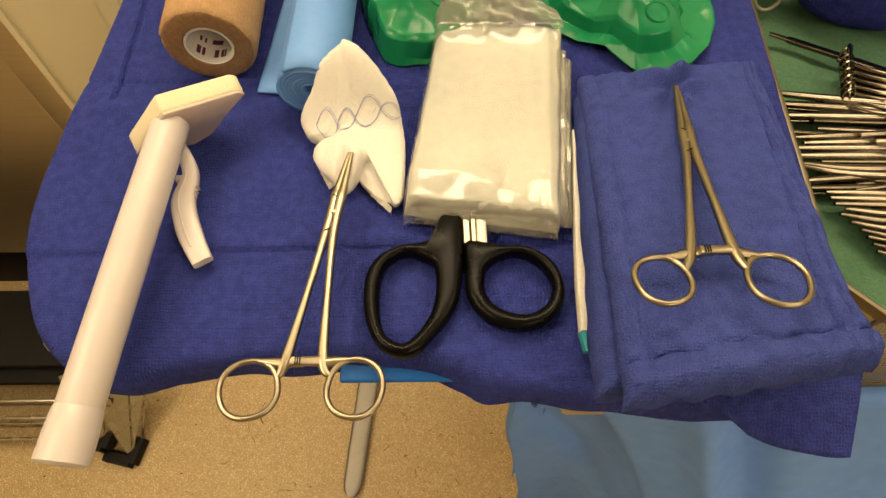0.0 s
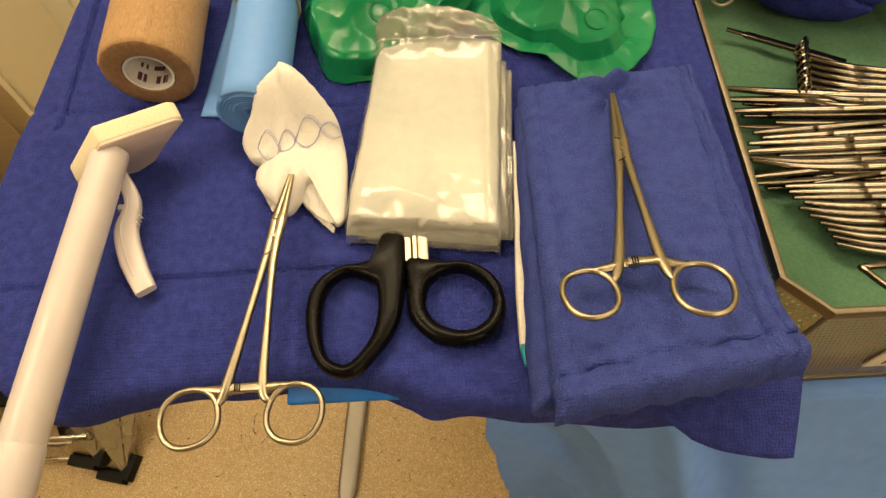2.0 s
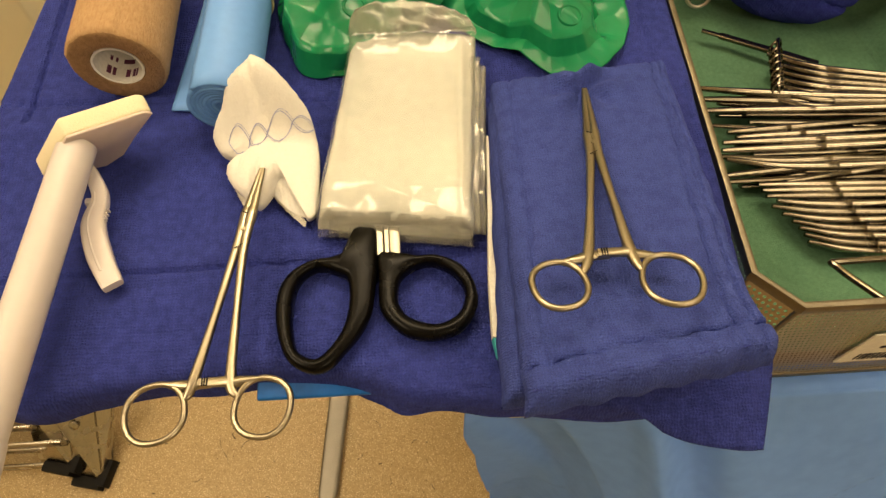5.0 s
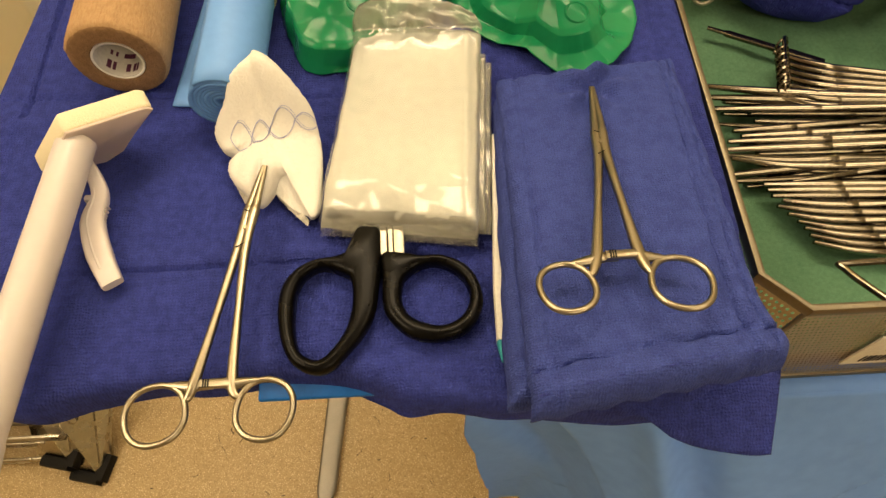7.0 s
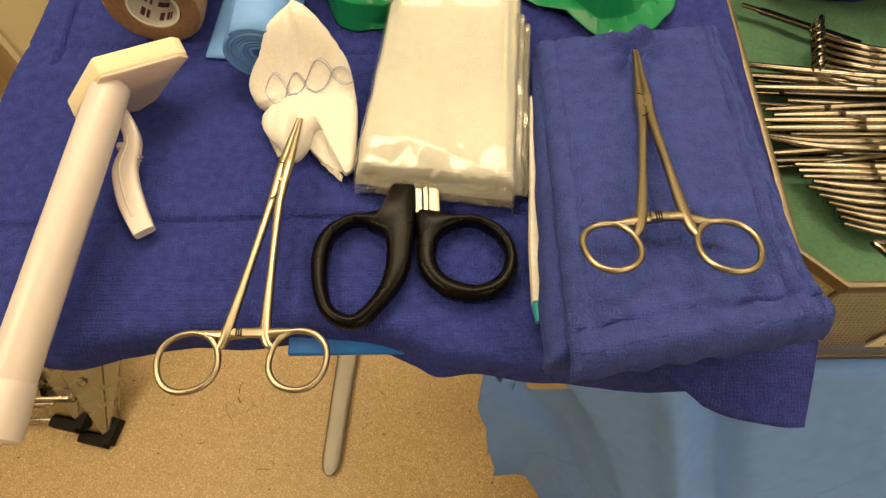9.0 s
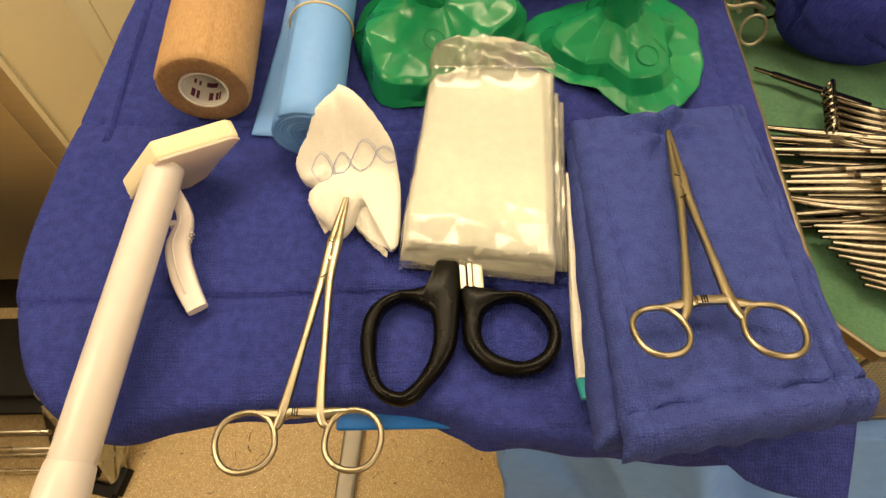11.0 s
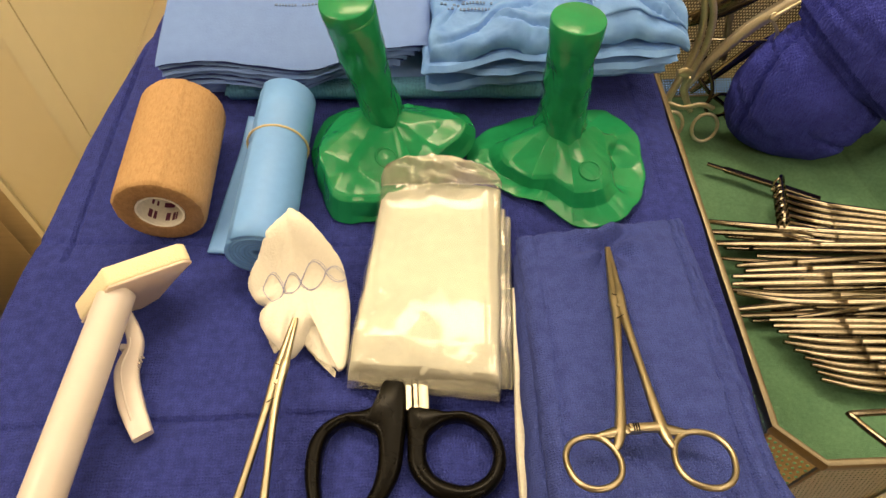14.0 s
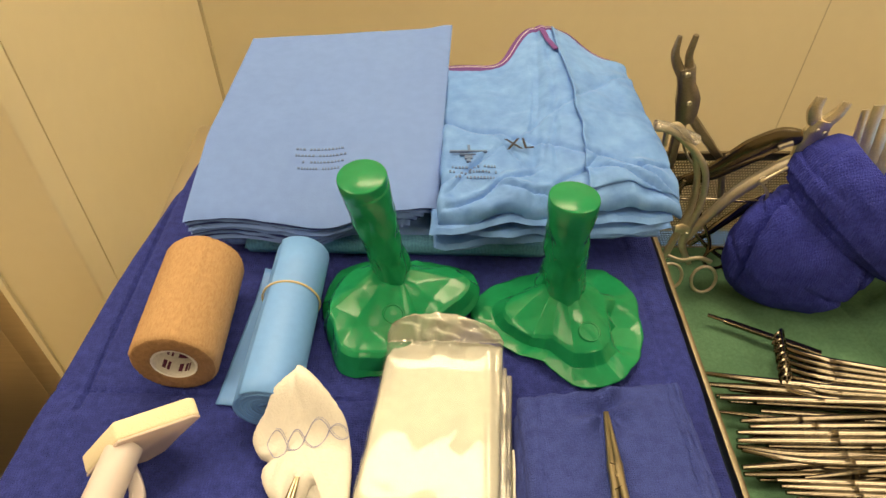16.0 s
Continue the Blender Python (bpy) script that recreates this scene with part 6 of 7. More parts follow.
for c in (corners[0], corners[7]):
    part("corner_post", sweep(bmesh.new(), [(*c, 0.794), (*c, RIM)], (0.0014, 0.0014), 8), "rim", basket)
handle = spline([(0.262, 0.1285, 0.906), (0.2495, 0.1535, 0.897), (0.256, 0.1575, 0.896), (0.33, 0.157, 0.896), (0.336, 0.1535, 0.897), (0.324, 0.1285, 0.906)], 6)
part("carry_handle", sweep(bmesh.new(), handle, (0.0019, 0.0019), 10), "steel", basket, "bent wire handle folded inward")
lab = part("paper_label", slab(bmesh.new(), (0.2760, Y0 - 0.0022, 0.822), (0.335, Y0 - 0.0012, 0.868)), "label", basket, "white label with printed bars", smooth=0)
bars = bmesh.new()
for k in range(16):
    w = 0.0006 + 0.0012 * ((k * 7) % 5) / 5
    box(bars, (0.285 + 0.0028 * k, Y0 - 0.0024, 0.832), (w, 0.0006, 0.010))
for k in range(3):
    box(bars, (0.302 + 0.004 * k, Y0 - 0.0024, 0.848 + 0.006 * k), (0.024 - 0.006 * k, 0.0006, 0.0028))
part("printed_bars", bars, "pen", lab, smooth=0)


def lining(u, v):
    x, y = X0 + 0.004 + (X1 - X0 - 0.008) * u, Y0 + 0.004 + (Y1 - Y0 - 0.008) * v
    z = BASE + 0.002 * nz(u * 5, v * 7) + 0.0022 * nz(u * 11, v * 13, 4)
    z += 0.050 * math.exp(-((1 - u) / 0.07) ** 2) * (1 if v < 0.8 else 0.4) + 0.006 * math.exp(-(u / 0.06) ** 2) + 0.03 * math.exp(-(v / 0.035) ** 2)
    z += crease(u - 0.86 + 0.25 * (v - 0.6), 0.012, 0.003)
    return Vector((x, y, z))


tagged(part("basket_towel", patch(bmesh.new(), lining, 80, 110), "green_towel", thick=0.0016, smooth=70), "green cotton towel lining the basket", "towel")


# ---- clamps and scissors in the basket ----
def basket_clamp(tip, end, z, lean, bend=0.0, hook=0.0, bar=1.0, joint=0.34, open_by=0.0016, mat="steel", label="steel clamp lying with others on a green towel"):
    """A long ring-handled instrument lying nearly on edge; lean: degrees its flat side tips from upright."""
    a, b = Vector((*tip, z)), Vector((*end, z + 0.002))
    s = thing("surgical_clamp", ((a.x + b.x) / 2, (a.y + b.y) / 2, BASE + 0.001), label, "clamp", "clamps in the basket")
    ax = (b - a).normalized()
    flat = Vector((0, 0, 1))
    side = ax.cross(flat).normalized()
    rise = (flat * math.cos(radians(lean)) + side * math.sin(radians(lean))).normalized()
    perp = ax.cross(rise).normalized()
    length = (b - a).length

    def at(t, off, out=0.0):
        return a + ax * length * t + rise * off + side * bend * 9.5 * t * (1 - t) ** 3 + side * hook * max(0, 1 - t / 0.1) ** 2 + perp * out
    for sign in (-1, 1):
        line = spline([at(0.0, sign * 0.0004), at(joint * 0.5, sign * 0.0010), at(joint, sign * 0.0002), at(joint * 1.4, -sign * open_by), at(0.72, -sign * open_by * 2.2), at(0.88, -sign * 0.0045)], 6)
        w0 = 0.0009
        part("shank", sweep(bmesh.new(), line, [(w0 * bar, w0 * bar), (0.0015 * bar, 0.0013 * bar), (0.0019 * bar, 0.0020 * bar), (0.0016 * bar, 0.0016 * bar), (0.0015 * bar, 0.0015 * bar), (0.0014 * bar, 0.0014 * bar)], 10, up=rise), mat, s)
        loop = [at(0.93, 0, 0) + ax * 0.0095 * math.cos(w) + rise * (-sign * 0.0098 + 0.0088 * math.sin(w)) for w in np.linspace(0, 2 * math.pi, 26, endpoint=False)]
        part("ring_handle", sweep(bmesh.new(), loop, (0.0013 * bar, 0.0012 * bar), 8, closed=True, up=perp), mat, s)
    part("joint_screw", lathe(bmesh.new(), [(0, 0.0), (0, 0.0014), (0.0005, 0.001), (0.0005, 0.0)], at(joint, 0, 0.0022), at(joint, 0, 0.01), 12), "steel_dark", s)
    return s


def onward(tip, via, x=0.436):
    """Prolongs the line from tip through via to the handles."""
    return (x, tip[1] + (via[1] - tip[1]) * (x - tip[0]) / (via[0] - tip[0]))


rows = []
for k in range(7):      # bunched curved clamps strung together
    tip, via = (0.3085 - 0.0009 * k, 0.3745 - 0.0073 * k), (0.386 - 0.0018 * k, 0.3470 - 0.0044 * k)
    rows.append((tip, onward(tip, via), 0.824 - 0.0004 * k, 20 + 4 * (k % 3), 0.0050, 0.0, 1.15, 0.3, 0.0016, "steel_bright" if k % 3 == 0 else "steel"))
for tip, via, z, lean, bend, hook, bar, joint, gap, mat in (
        ((0.2450, 0.3458), (0.3829, 0.3248), 0.822, 15, 0.001, 0, 1.25, 0.42, 0.0016, "steel_bright"),
        ((0.2460, 0.3375), (0.3820, 0.3225), 0.819, 65, 0, 0, 1.35, 0.42, 0.0022, "steel"),
        ((0.2496, 0.3239), (0.3795, 0.3165), 0.821, 20, 0, 0, 1.25, 0.40, 0.0016, "steel_bright"),
        ((0.2500, 0.3285), (0.3795, 0.3190), 0.816, 70, 0, 0, 1.35, 0.45, 0.0026, "steel_dark"),
        ((0.2479, 0.3145), (0.3692, 0.2960), 0.816, 65, 0, 0, 0.75, 0.45, 0.0022, "steel_dark"),
        ((0.2795, 0.3137), (0.3718, 0.3040), 0.818, 60, 0, 0, 1.0, 0.35, 0.0024, "steel"),
        ((0.2600, 0.3040), (0.3744, 0.3060), 0.820, 25, 0, 0, 1.15, 0.25, 0.0016, "steel"),
        ((0.2650, 0.2990), (0.3700, 0.2985), 0.820, 30, 0, 0, 1.15, 0.28, 0.0016, "steel_bright"),
        ((0.2530, 0.2932), (0.3675, 0.2900), 0.822, 25, 0, 0, 1.25, 0.38, 0.0018, "steel_bright"),
        ((0.2513, 0.2872), (0.3650, 0.2845), 0.821, 25, 0, 0, 1.30, 0.38, 0.0018, "steel_bright"),
        ((0.2513, 0.2840), (0.3615, 0.2775), 0.818, 70, 0.0040, 0, 1.35, 0.40, 0.0022, "steel"),
        ((0.2530, 0.2800), (0.3590, 0.2700), 0.820, 25, 0.0050, 0, 1.20, 0.40, 0.0018, "steel_bright"),
        ((0.2496, 0.2675), (0.3607, 0.2735), 0.818, 65, 0, 0, 1.30, 0.45, 0.0024, "steel"),
        ((0.2500, 0.2632), (0.3556, 0.2610), 0.816, 60, 0, 0, 1.15, 0.42, 0.0016, "steel_dark"),
        ((0.2900, 0.2580), (0.3556, 0.2640), 0.820, 30, 0, 0, 0.95, 0.30, 0.0016, "steel"),
        ((0.2690, 0.2562), (0.3521, 0.2515), 0.821, 25, 0, 0, 1.10, 0.30, 0.0016, "steel_bright"),
        ((0.2710, 0.2521), (0.3504, 0.2475), 0.820, 25, 0, 0, 1.10, 0.30, 0.0016, "steel_bright"),
        ((0.2735, 0.2479), (0.3487, 0.2435), 0.819, 30, 0, 0, 1.10, 0.30, 0.0016, "steel"),
        ((0.2790, 0.2432), (0.3462, 0.2385), 0.820, 30, 0.0030, 0, 1.05, 0.30, 0.0018, "steel_bright"),
        ((0.2750, 0.2395), (0.3436, 0.2330), 0.819, 40, 0.0035, 0, 1.15, 0.32, 0.0018, "steel"),
        ((0.2803, 0.2330), (0.3419, 0.2275), 0.819, 25, 0.0040, 0, 1.05, 0.30, 0.0016, "steel_bright"),
        ((0.2860, 0.2275), (0.3393, 0.2220), 0.818, 35, 0.0045, 0, 1.05, 0.30, 0.0018, "steel"),
        ((0.2890, 0.2220), (0.3376, 0.2165), 0.818, 25, 0.0045, 0, 1.05, 0.30, 0.0016, "steel_bright"),
        ((0.2915, 0.2170), (0.3359, 0.2110), 0.817, 30, 0.0045, 0, 1.05, 0.30, 0.0016, "steel"),
        ((0.2923, 0.2115), (0.3333, 0.2055), 0.817, 25, 0.0045, 0, 1.05, 0.30, 0.0016, "steel_bright")):
    rows.append((tip, onward(tip, via), z, lean, bend, hook, bar, joint, gap, mat))
# a second layer beneath, mostly in darker steel, seen between the upper ones
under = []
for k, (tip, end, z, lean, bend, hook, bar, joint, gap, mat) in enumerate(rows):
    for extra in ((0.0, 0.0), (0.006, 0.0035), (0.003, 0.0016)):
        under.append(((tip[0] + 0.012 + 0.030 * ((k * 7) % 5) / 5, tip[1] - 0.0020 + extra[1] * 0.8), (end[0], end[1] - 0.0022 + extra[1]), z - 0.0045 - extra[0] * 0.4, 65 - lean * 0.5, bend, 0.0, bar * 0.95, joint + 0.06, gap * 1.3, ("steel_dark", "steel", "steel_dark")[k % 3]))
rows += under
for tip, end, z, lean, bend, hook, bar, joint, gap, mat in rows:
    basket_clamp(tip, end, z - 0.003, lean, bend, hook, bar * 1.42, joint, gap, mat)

stringer = thing("instrument_stringer", (0.312, 0.36, BASE), "bent steel wire stringer through a row of clamps", "stringer")
part("wire", sweep(bmesh.new(), spline([(0.3190, 0.3830, BASE + 0.026), (0.3150, 0.3800, BASE + 0.029), (0.3115, 0.3650, BASE + 0.028), (0.3075, 0.3480, BASE + 0.027), (0.3050, 0.3360, BASE + 0.023), (0.3100, 0.3310, BASE + 0.012)], 8), (0.0016, 0.0016), 8), "steel", stringer)
for k in range(7):
    c = Vector((0.3145 - 0.0016 * k, 0.3775 - 0.0068 * k, BASE + 0.0235))
    loop = [c + Vector((0.0045 * math.cos(w), 0.0012 * math.cos(w) + 0.0022 * math.sin(w), 0.0055 * math.sin(w))) for w in np.linspace(0, 2 * math.pi, 20, endpoint=False)]
    part("loop", sweep(bmesh.new(), loop, (0.0011, 0.0011), 8, closed=True, up=(0, 1, 0)), "steel" if k % 2 else "steel_bright", stringer)

# scalpel handle lying across the green towel
knife = thing("scalpel_handle", (0.29, 0.398, BASE), "flat steel scalpel handle with a narrow blade fitting", "scalpel")
d0, d1 = Vector((0.2695, 0.4130, BASE + 0.011)), Vector((0.352, 0.3700, BASE + 0.011))
part("blade_fitting", sweep(bmesh.new(), [d0, d0 + (d1 - d0) * 0.16], [(0.0019, 0.0010), (0.0021, 0.0012)], 10, square=0.7), "steel", knife)
part("grip", sweep(bmesh.new(), [d0 + (d1 - d0) * k for k in (0.15, 0.18, 0.5, 0.75, 1.0)], [(0.0022, 0.0015), (0.0030, 0.0018), (0.0030, 0.0018), (0.0036, 0.0018), (0.0034, 0.0018)], 12, square=0.8), "steel_dark", knife)


# ---- blue towel bundle with instruments at the back of the basket ----
bundle = thing("towel_bundle", (0.36, 0.44, BASE), "rumpled blue cotton towel wrapped round standing instruments", "towel")
SACK = ((-0.050, 0.006), (-0.048, 0.022), (-0.040, 0.038), (-0.022, 0.053), (0.0, 0.061), (0.020, 0.062), (0.034, 0.057), (0.040, 0.054), (0.041, 0.060), (0.046, 0.069), (0.056, 0.074), (0.074, 0.075), (0.088, 0.069), (0.094, 0.060), (0.092, 0.044), (0.080, 0.030))


def sack(first, last):
    """Cloth wound into a sack: flat panels between long slanting folds, and the rim rolled outward."""
    bm = bmesh.new()
    mid, axis, side = Vector((0.342, 0.446, 0.852)), Vector((0.65, 0.03, 0.76)), Vector((0.76, -0.20, -0.62))
    rings, n = [], 150
    for f in np.linspace(first, last, 12 + int(6.5 * (last - first))):
        at = float(np.interp(f, range(len(SACK)), [p[0] for p in SACK]))
        wide = float(np.interp(f, range(len(SACK)), [p[1] for p in SACK]))
        collar = min(1, max(0, (f - 7.2) / 1.0))
        ring = []
        for j in range(n):
            w = 2 * math.pi * j / n
            slant = w + at * (9 if collar < 0.5 else 3)
            k = 1 + (0.26 - 0.12 * collar) * crumple(slant * 0.95, at * 9, 2.6 + 2 * (collar > 0.5), 4) + 0.03 * nz(math.cos(w) * 2, math.sin(w) * 2, at * 30)
            k -= (0.10 - 0.06 * collar) * math.exp(-((math.sin(slant * 1.5 + 0.9)) / 0.11) ** 2) - 0.04 * math.exp(-((math.sin(slant * 1.5 + 0.65)) / 0.2) ** 2)
            for level, tilt, deep in ((-0.018, 0.010, 0.07), (0.010, -0.012, 0.08), (0.027, 0.007, 0.05), (0.068, 0.009, 0.03)):
                k -= deep * math.exp(-((at - level - tilt * math.sin(w * 1.5 + level * 90)) / 0.0022) ** 2) * (0.55 + 0.45 * math.sin(w * 2 + level * 300))
            p = mid + axis * (at + 0.006 * math.sin(w + 1) * (1 - collar)) + side * math.cos(w) * wide * k + Vector((0, 1, 0)) * math.sin(w) * 0.60 * wide * k
            p.z = max(p.z, BASE + 0.002)
            ring.append(bm.verts.new(p))
        rings.append(ring)
    for a, b in zip(rings, rings[1:]):
        for j in range(n):
            bm.faces.new((a[j], a[(j + 1) % n], b[(j + 1) % n], b[j]))
    bm.faces.new(rings[0][::-1])
    bm.faces.new(rings[-1])
    return bm


part("wrap", sack(0, 7.2), "towel_rib", bundle, smooth=35)
part("collar", sack(7.2, len(SACK) - 1), "towel_rib", bundle, "towel rim rolled outward", smooth=35)

chisels = thing("bone_chisel_set", (0.385, 0.465, 0.86), "bright flat steel chisels standing in a towel bundle", "chisel", "standing instruments")
for dx, dz, w, lean in ((-0.011, 0.002, 0.0026, -0.010), (-0.004, 0.006, 0.0040, -0.008), (0.004, -0.006, 0.0050, -0.006), (0.014, -0.016, 0.0050, -0.004)):
    part("chisel", sweep(bmesh.new(), [(0.384 + dx, 0.470, 0.87), (0.384 + dx + lean * 0.5, 0.474, 0.94), (0.384 + dx + lean, 0.478, 0.978 + dz)], [(1.35 * w, 0.002), (1.35 * w, 0.0018), (1.1 * w, 0.0008)], 10, up=(0, 1, 0), square=0.9), "chisel", chisels)


def rod(parent, name, pts, size, mat, n=8, closed=False, up=(0, 0, 1), square=0.0, label=""):
    return part(name, sweep(bmesh.new(), spline(pts, n, closed), size, 10, closed=closed, up=up, square=square), mat, parent, label)


# upright bone rongeur with open jaws
r1 = thing("bone_rongeur", (0.235, 0.495, 0.82), "dull steel bone rongeur standing upright, jaws open", "rongeur", "standing instruments")
UPY = (0, 1, 0)
rod(r1, "jaw", [(0.2220, 0.499, 0.996), (0.2150, 0.500, 1.006), (0.2110, 0.500, 1.016), (0.2112, 0.500, 1.029)], [(0.0046, 0.004), (0.0040, 0.004), (0.0030, 0.0035), (0.0016, 0.002)], "grey_steel", up=UPY, square=0.3)
rod(r1, "jaw", [(0.2240, 0.499, 0.996), (0.2250, 0.500, 1.004), (0.2222, 0.500, 1.014), (0.2232, 0.500, 1.030)], [(0.0046, 0.004), (0.0038, 0.004), (0.0028, 0.003), (0.0020, 0.002)], "grey_steel", up=UPY, square=0.3)
rod(r1, "joint_block", [(0.2222, 0.499, 1.004), (0.2262, 0.499, 0.990), (0.2312, 0.499, 0.975), (0.2345, 0.499, 0.955)], [(0.0074, 0.0045), (0.0070, 0.005), (0.0100, 0.005), (0.0080, 0.0045)], "grey_steel", up=UPY, square=0.4)
for z, x in ((1.000, 0.2232), (0.975, 0.2312)):
    part("screw", lathe(bmesh.new(), [(0, 0.0), (0, 0.0026), (0.0012, 0.0018), (0.0012, 0.0)], (x, 0.4945, z), (x, 0.48, z), 16), "satin", r1)
rod(r1, "handle", [(0.2330, 0.499, 0.962), (0.2310, 0.498, 0.940), (0.2310, 0.496, 0.915), (0.2270, 0.492, 0.880), (0.2230, 0.488, 0.845)], [(0.0040, 0.004), (0.0042, 0.004), (0.0040, 0.0035), (0.0034, 0.003), (0.003, 0.003)], "grey_steel", up=UPY, square=0.4)
rod(r1, "handle", [(0.2365, 0.499, 0.962), (0.2480, 0.499, 0.948), (0.2640, 0.497, 0.930), (0.2770, 0.495, 0.912), (0.288, 0.49, 0.86)], [(0.0040, 0.004), (0.0044, 0.004), (0.0038, 0.0035), (0.0028, 0.003), (0.0024, 0.003)], "grey_steel", up=UPY, square=0.4)
rod(r1, "spring", [(0.234, 0.497, 0.945), (0.241, 0.494, 0.928), (0.252, 0.493, 0.915), (0.262, 0.493, 0.918)], (0.0012, 0.002), "satin", up=UPY)

# large bone cutter lying diagonally with open blades
r2 = thing("bone_cutter", (0.28, 0.475, 0.85), "polished double action steel bone cutter, blades open", "bone cutter", "standing instruments")
rod(r2, "blade", [(0.3335, 0.480, 0.962), (0.3275, 0.480, 0.970), (0.3245, 0.480, 0.979), (0.3255, 0.480, 0.990)], [(0.0045, 0.004), (0.0055, 0.004), (0.0054, 0.003), (0.0040, 0.0012)], "satin_light", up=UPY, square=0.5)
rod(r2, "blade", [(0.3350, 0.480, 0.962), (0.3390, 0.480, 0.968), (0.3440, 0.480, 0.975), (0.3475, 0.480, 0.985)], [(0.0045, 0.004), (0.0055, 0.004), (0.0052, 0.003), (0.0040, 0.0012)], "satin_light", up=UPY, square=0.5)
rod(r2, "joint_plate", [(0.3350, 0.479, 0.970), (0.3325, 0.479, 0.958), (0.3295, 0.479, 0.944), (0.3270, 0.479, 0.930)], [(0.0080, 0.004), (0.0105, 0.0045), (0.0080, 0.0045), (0.0055, 0.004)], "satin_light", up=UPY, square=0.4)
for x, z in ((0.3310, 0.9625), (0.3375, 0.9600), (0.3285, 0.9415)):
    part("screw", lathe(bmesh.new(), [(0, 0.0), (0, 0.0022), (0.001, 0.0016), (0.001, 0.0)], (x, 0.4747, z), (x, 0.46, z), 16), "satin", r2)
rod(r2, "handle", [(0.3300, 0.480, 0.952), (0.3100, 0.481, 0.951), (0.2900, 0.482, 0.938), (0.2650, 0.484, 0.915), (0.2350, 0.486, 0.900)], [(0.0040, 0.004), (0.0105, 0.005), (0.0125, 0.005), (0.0085, 0.004), (0.0045, 0.003)], "steel_dark", up=UPY, square=0.2)
rod(r2, "handle", [(0.3270, 0.478, 0.935), (0.3100, 0.474, 0.925), (0.2850, 0.470, 0.905), (0.2650, 0.466, 0.880), (0.2500, 0.462, 0.855)], [(0.0035, 0.004), (0.0060, 0.0045), (0.0060, 0.004), (0.0045, 0.0035), (0.003, 0.003)], "satin", up=UPY, square=0.2)
part("knurl", box(bmesh.new(), (0.3115, 0.4755, 0.948), (0.012, 0.0024, 0.0044), 0.001, (0, -25, 0)), "satin", r2)
part("end_knob", lathe(bmesh.new(), [(0, 0.0), (0, 0.0045), (0.003, 0.0048), (0.005, 0.003), (0.0052, 0.0)], (0.3010, 0.472, 0.917), (0.3010, 0.45, 0.925), 20), "satin_light", r2)
rod(r2, "spring", [(0.301, 0.468, 0.915), (0.308, 0.466, 0.906), (0.310, 0.465, 0.895), (0.312, 0.464, 0.88)], (0.0014, 0.0012), "satin", up=UPY)
rod(r2, "ratchet_bar", [(0.3010, 0.468, 0.918), (0.318, 0.47, 0.93)], (0.0014, 0.0014), "satin_light", n=4)

# self-holding retractor with ring handles and curved arms
r3 = thing("ring_retractor", (0.255, 0.455, BASE), "satin steel self-retaining retractor with ring handles", "retractor", "standing instruments")
rod(r3, "arm", [(0.1966, 0.463, 0.9744), (0.2068, 0.463, 0.9718), (0.2197, 0.463, 0.9632), (0.2385, 0.463, 0.9453), (0.2496, 0.463, 0.9248), (0.2530, 0.462, 0.8949), (0.2479, 0.459, 0.8692), (0.2470, 0.457, 0.8547), (0.2581, 0.454, 0.8340)],
    [(0.0023, 0.0020), (0.0026, 0.0020), (0.0026, 0.0020), (0.0028, 0.0022), (0.0028, 0.0022), (0.0030, 0.0022), (0.0043, 0.0022), (0.0034, 0.0022), (0.0023, 0.0020)], "satin_light", up=UPY)
rod(r3, "arm", [(0.2085, 0.465, 0.9556), (0.2077, 0.465, 0.9690), (0.2145, 0.465, 0.9744), (0.2291, 0.465, 0.9573), (0.2405, 0.465, 0.9333), (0.2460, 0.464, 0.9085), (0.2450, 0.461, 0.8860), (0.2400, 0.458, 0.8690), (0.2345, 0.454, 0.8500), (0.2325, 0.453, 0.8390)],
    [(0.0020, 0.0017), (0.0023, 0.0017), (0.0023, 0.0017), (0.0026, 0.0020), (0.0026, 0.0020), (0.0028, 0.0022), (0.0034, 0.0022), (0.0034, 0.0022), (0.0034, 0.0022), (0.0023, 0.0020)], "satin_light", up=UPY)
rod(r3, "side_arm", [(0.2479, 0.4585, 0.870), (0.2405, 0.4575, 0.874), (0.2352, 0.4570, 0.874)], [(0.0047, 0.0022), (0.0051, 0.0022), (0.0029, 0.0022)], "satin_light", up=UPY)
for cx, cz, cy in ((0.2725, 0.8215, 0.450), (0.2415, 0.8235, 0.452)):
    loop = [(cx + 0.0112 * math.cos(w), cy - 0.004 + 0.010 * math.sin(w) * 0.5, cz + 0.0115 * math.sin(w)) for w in np.linspace(0, 2 * math.pi, 30, endpoint=False)]
    part("ring_handle", sweep(bmesh.new(), loop, (0.0016, 0.0014), 10, closed=True, up=(0, 1, 0)), "satin", r3)
rod(r3, "ratchet_bar", [(0.2350, 0.452, 0.846), (0.2480, 0.449, 0.843), (0.2620, 0.449, 0.846), (0.2750, 0.45, 0.840)], (0.0022, 0.0014), "satin", up=UPY, square=0.6)
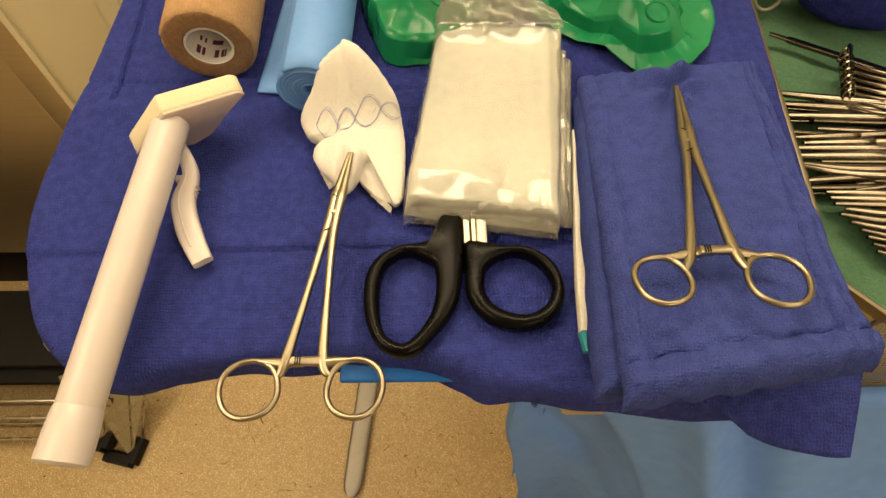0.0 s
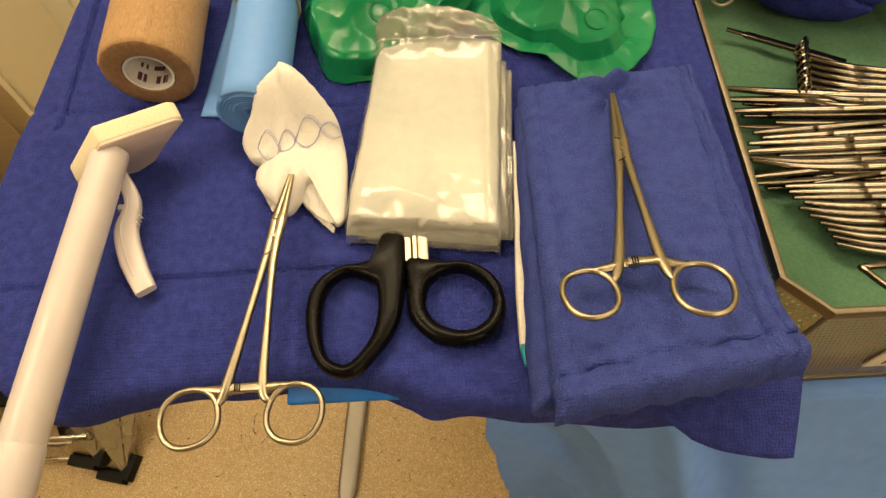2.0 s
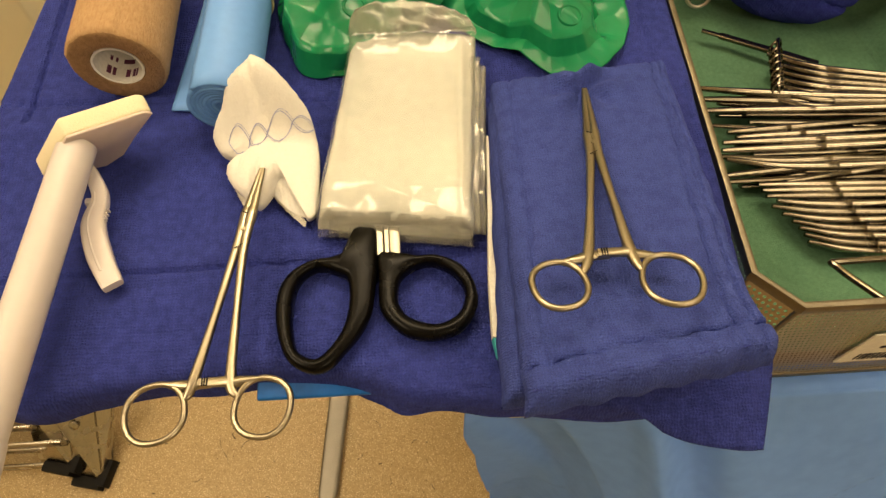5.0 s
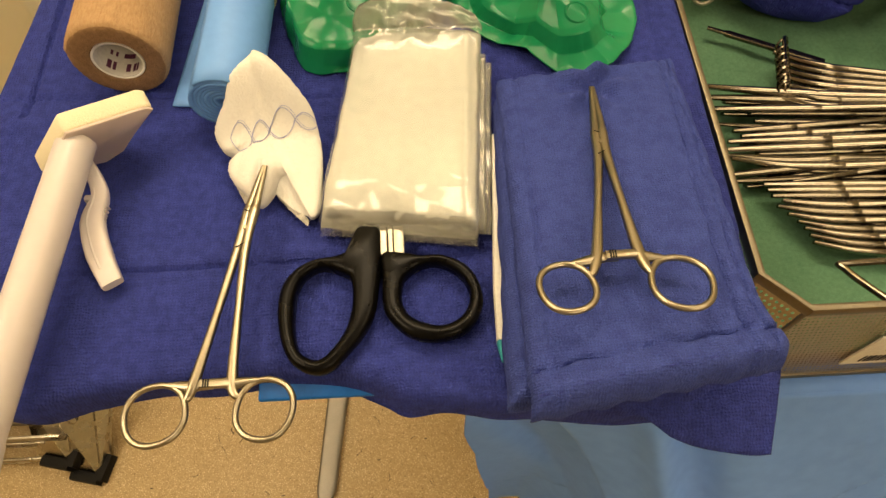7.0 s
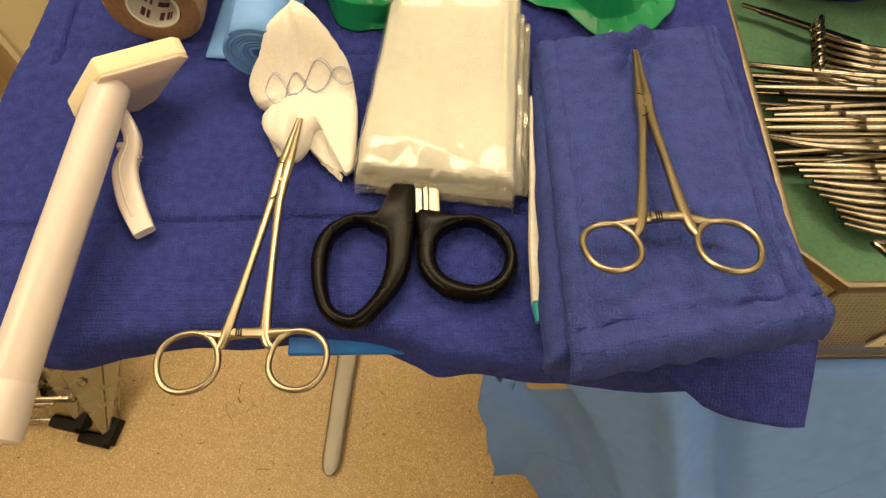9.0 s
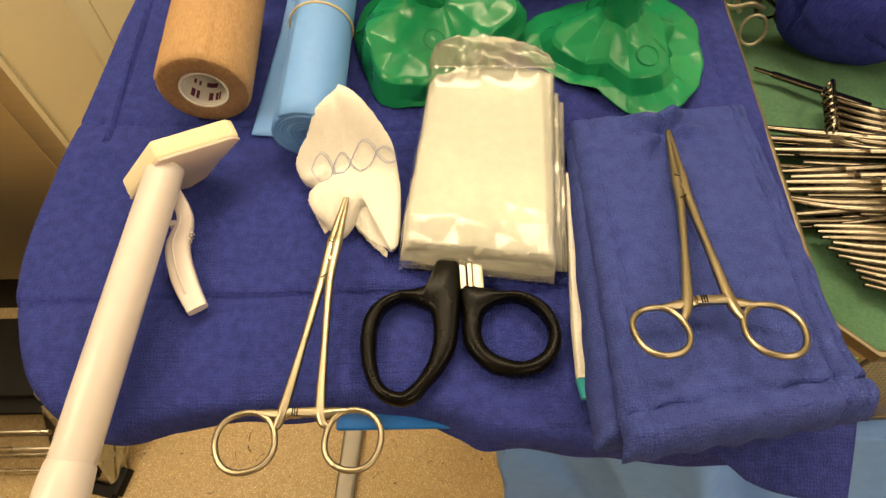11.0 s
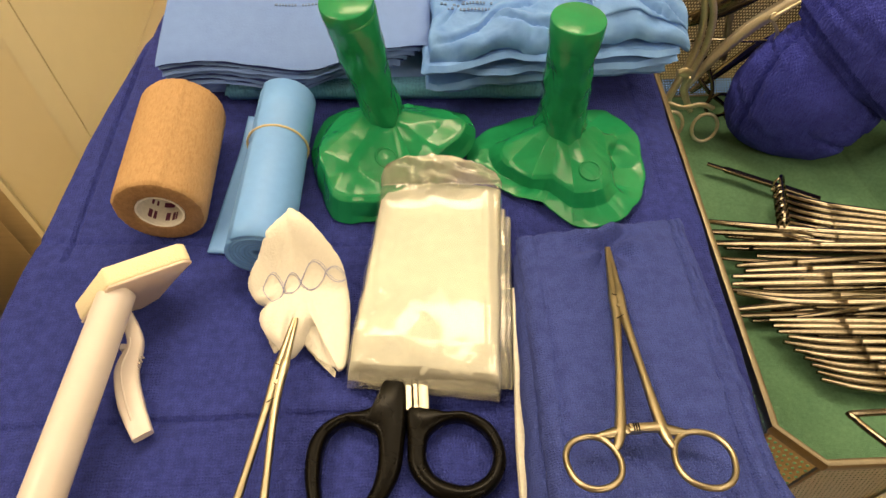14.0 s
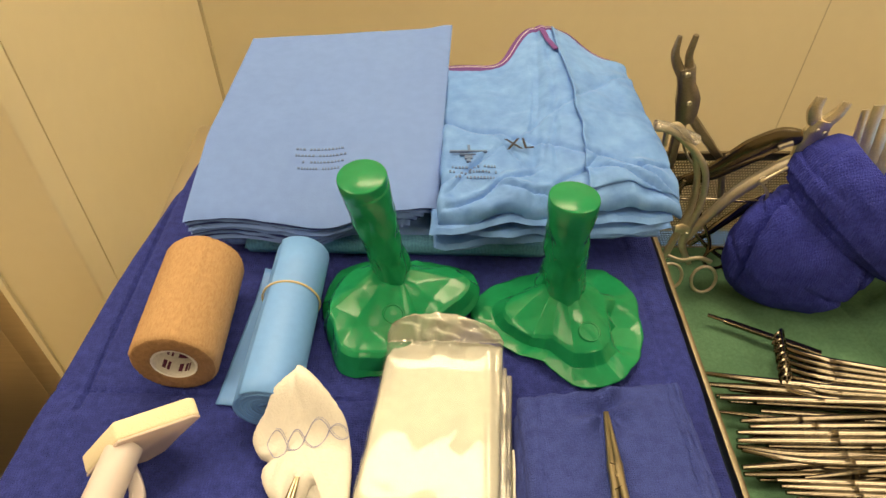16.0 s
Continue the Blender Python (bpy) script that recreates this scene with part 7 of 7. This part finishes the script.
part("pivot_screw", lathe(bmesh.new(), [(0, 0.0), (0, 0.0026), (0.0012, 0.002), (0.0012, 0.0)], (0.2470, 0.4562, 0.868), (0.2470, 0.44, 0.868), 18), "satin_light", r3)
part("tip_guard", sweep(bmesh.new(), spline([(0.196, 0.462, 0.976), (0.206, 0.462, 0.974), (0.224, 0.463, 0.966), (0.232, 0.463, 0.962)], 6), (0.0042, 0.0052), 12, up=UPY), "clear_tip", r3, "clear plastic tip guard")

# scissors and a rod tucked behind the retractor
r4 = thing("curved_scissors", (0.29, 0.475, BASE), "dull steel curved scissors leaning on the basket", "scissors", "standing instruments")
for sign in (-1, 1):
    rod(r4, "blade", [(0.332 - 0.004 * sign, 0.482, 0.892 + 0.004 * sign), (0.306, 0.480, 0.880 + 0.004 * sign), (0.280, 0.476, 0.856 + 0.002 * sign), (0.262, 0.474, 0.838)], [(0.0014, 0.0014), (0.0030, 0.002), (0.0036, 0.002), (0.0028, 0.002)], "steel_bright" if sign > 0 else "steel_dark", up=UPY)
    cx, cz = 0.296 + 0.010 * sign, 0.8285 - 0.004 * sign
    loop = [(cx + 0.0115 * math.cos(w), 0.462 + 0.003 * math.sin(w), cz + 0.010 * math.sin(w)) for w in np.linspace(0, 2 * math.pi, 28, endpoint=False)]
    part("ring_handle", sweep(bmesh.new(), loop, (0.0015, 0.0014), 10, closed=True, up=(0, 1, 0)), "steel_dark", r4)
    rod(r4, "shank", [(0.262, 0.474, 0.866 - 0.01 * sign), (0.276, 0.468, 0.846 - 0.004 * sign), (cx - 0.010, 0.463, cz + 0.004)], (0.0018, 0.0016), "steel_dark", up=UPY)
r5 = thing("bent_probe", (0.27, 0.478, 0.88), "thin bent steel probe across the basket", "probe", "standing instruments")
rod(r5, "shaft", [(0.2385, 0.474, 0.913), (0.2375, 0.474, 0.898), (0.2415, 0.474, 0.893), (0.262, 0.473, 0.894), (0.290, 0.473, 0.892), (0.318, 0.473, 0.8905)], (0.0014, 0.0014), "steel_bright", n=6)
rod(r5, "tip", [(0.318, 0.473, 0.8905), (0.3235, 0.473, 0.8965), (0.3265, 0.473, 0.880)], (0.0011, 0.0011), "steel", n=4)
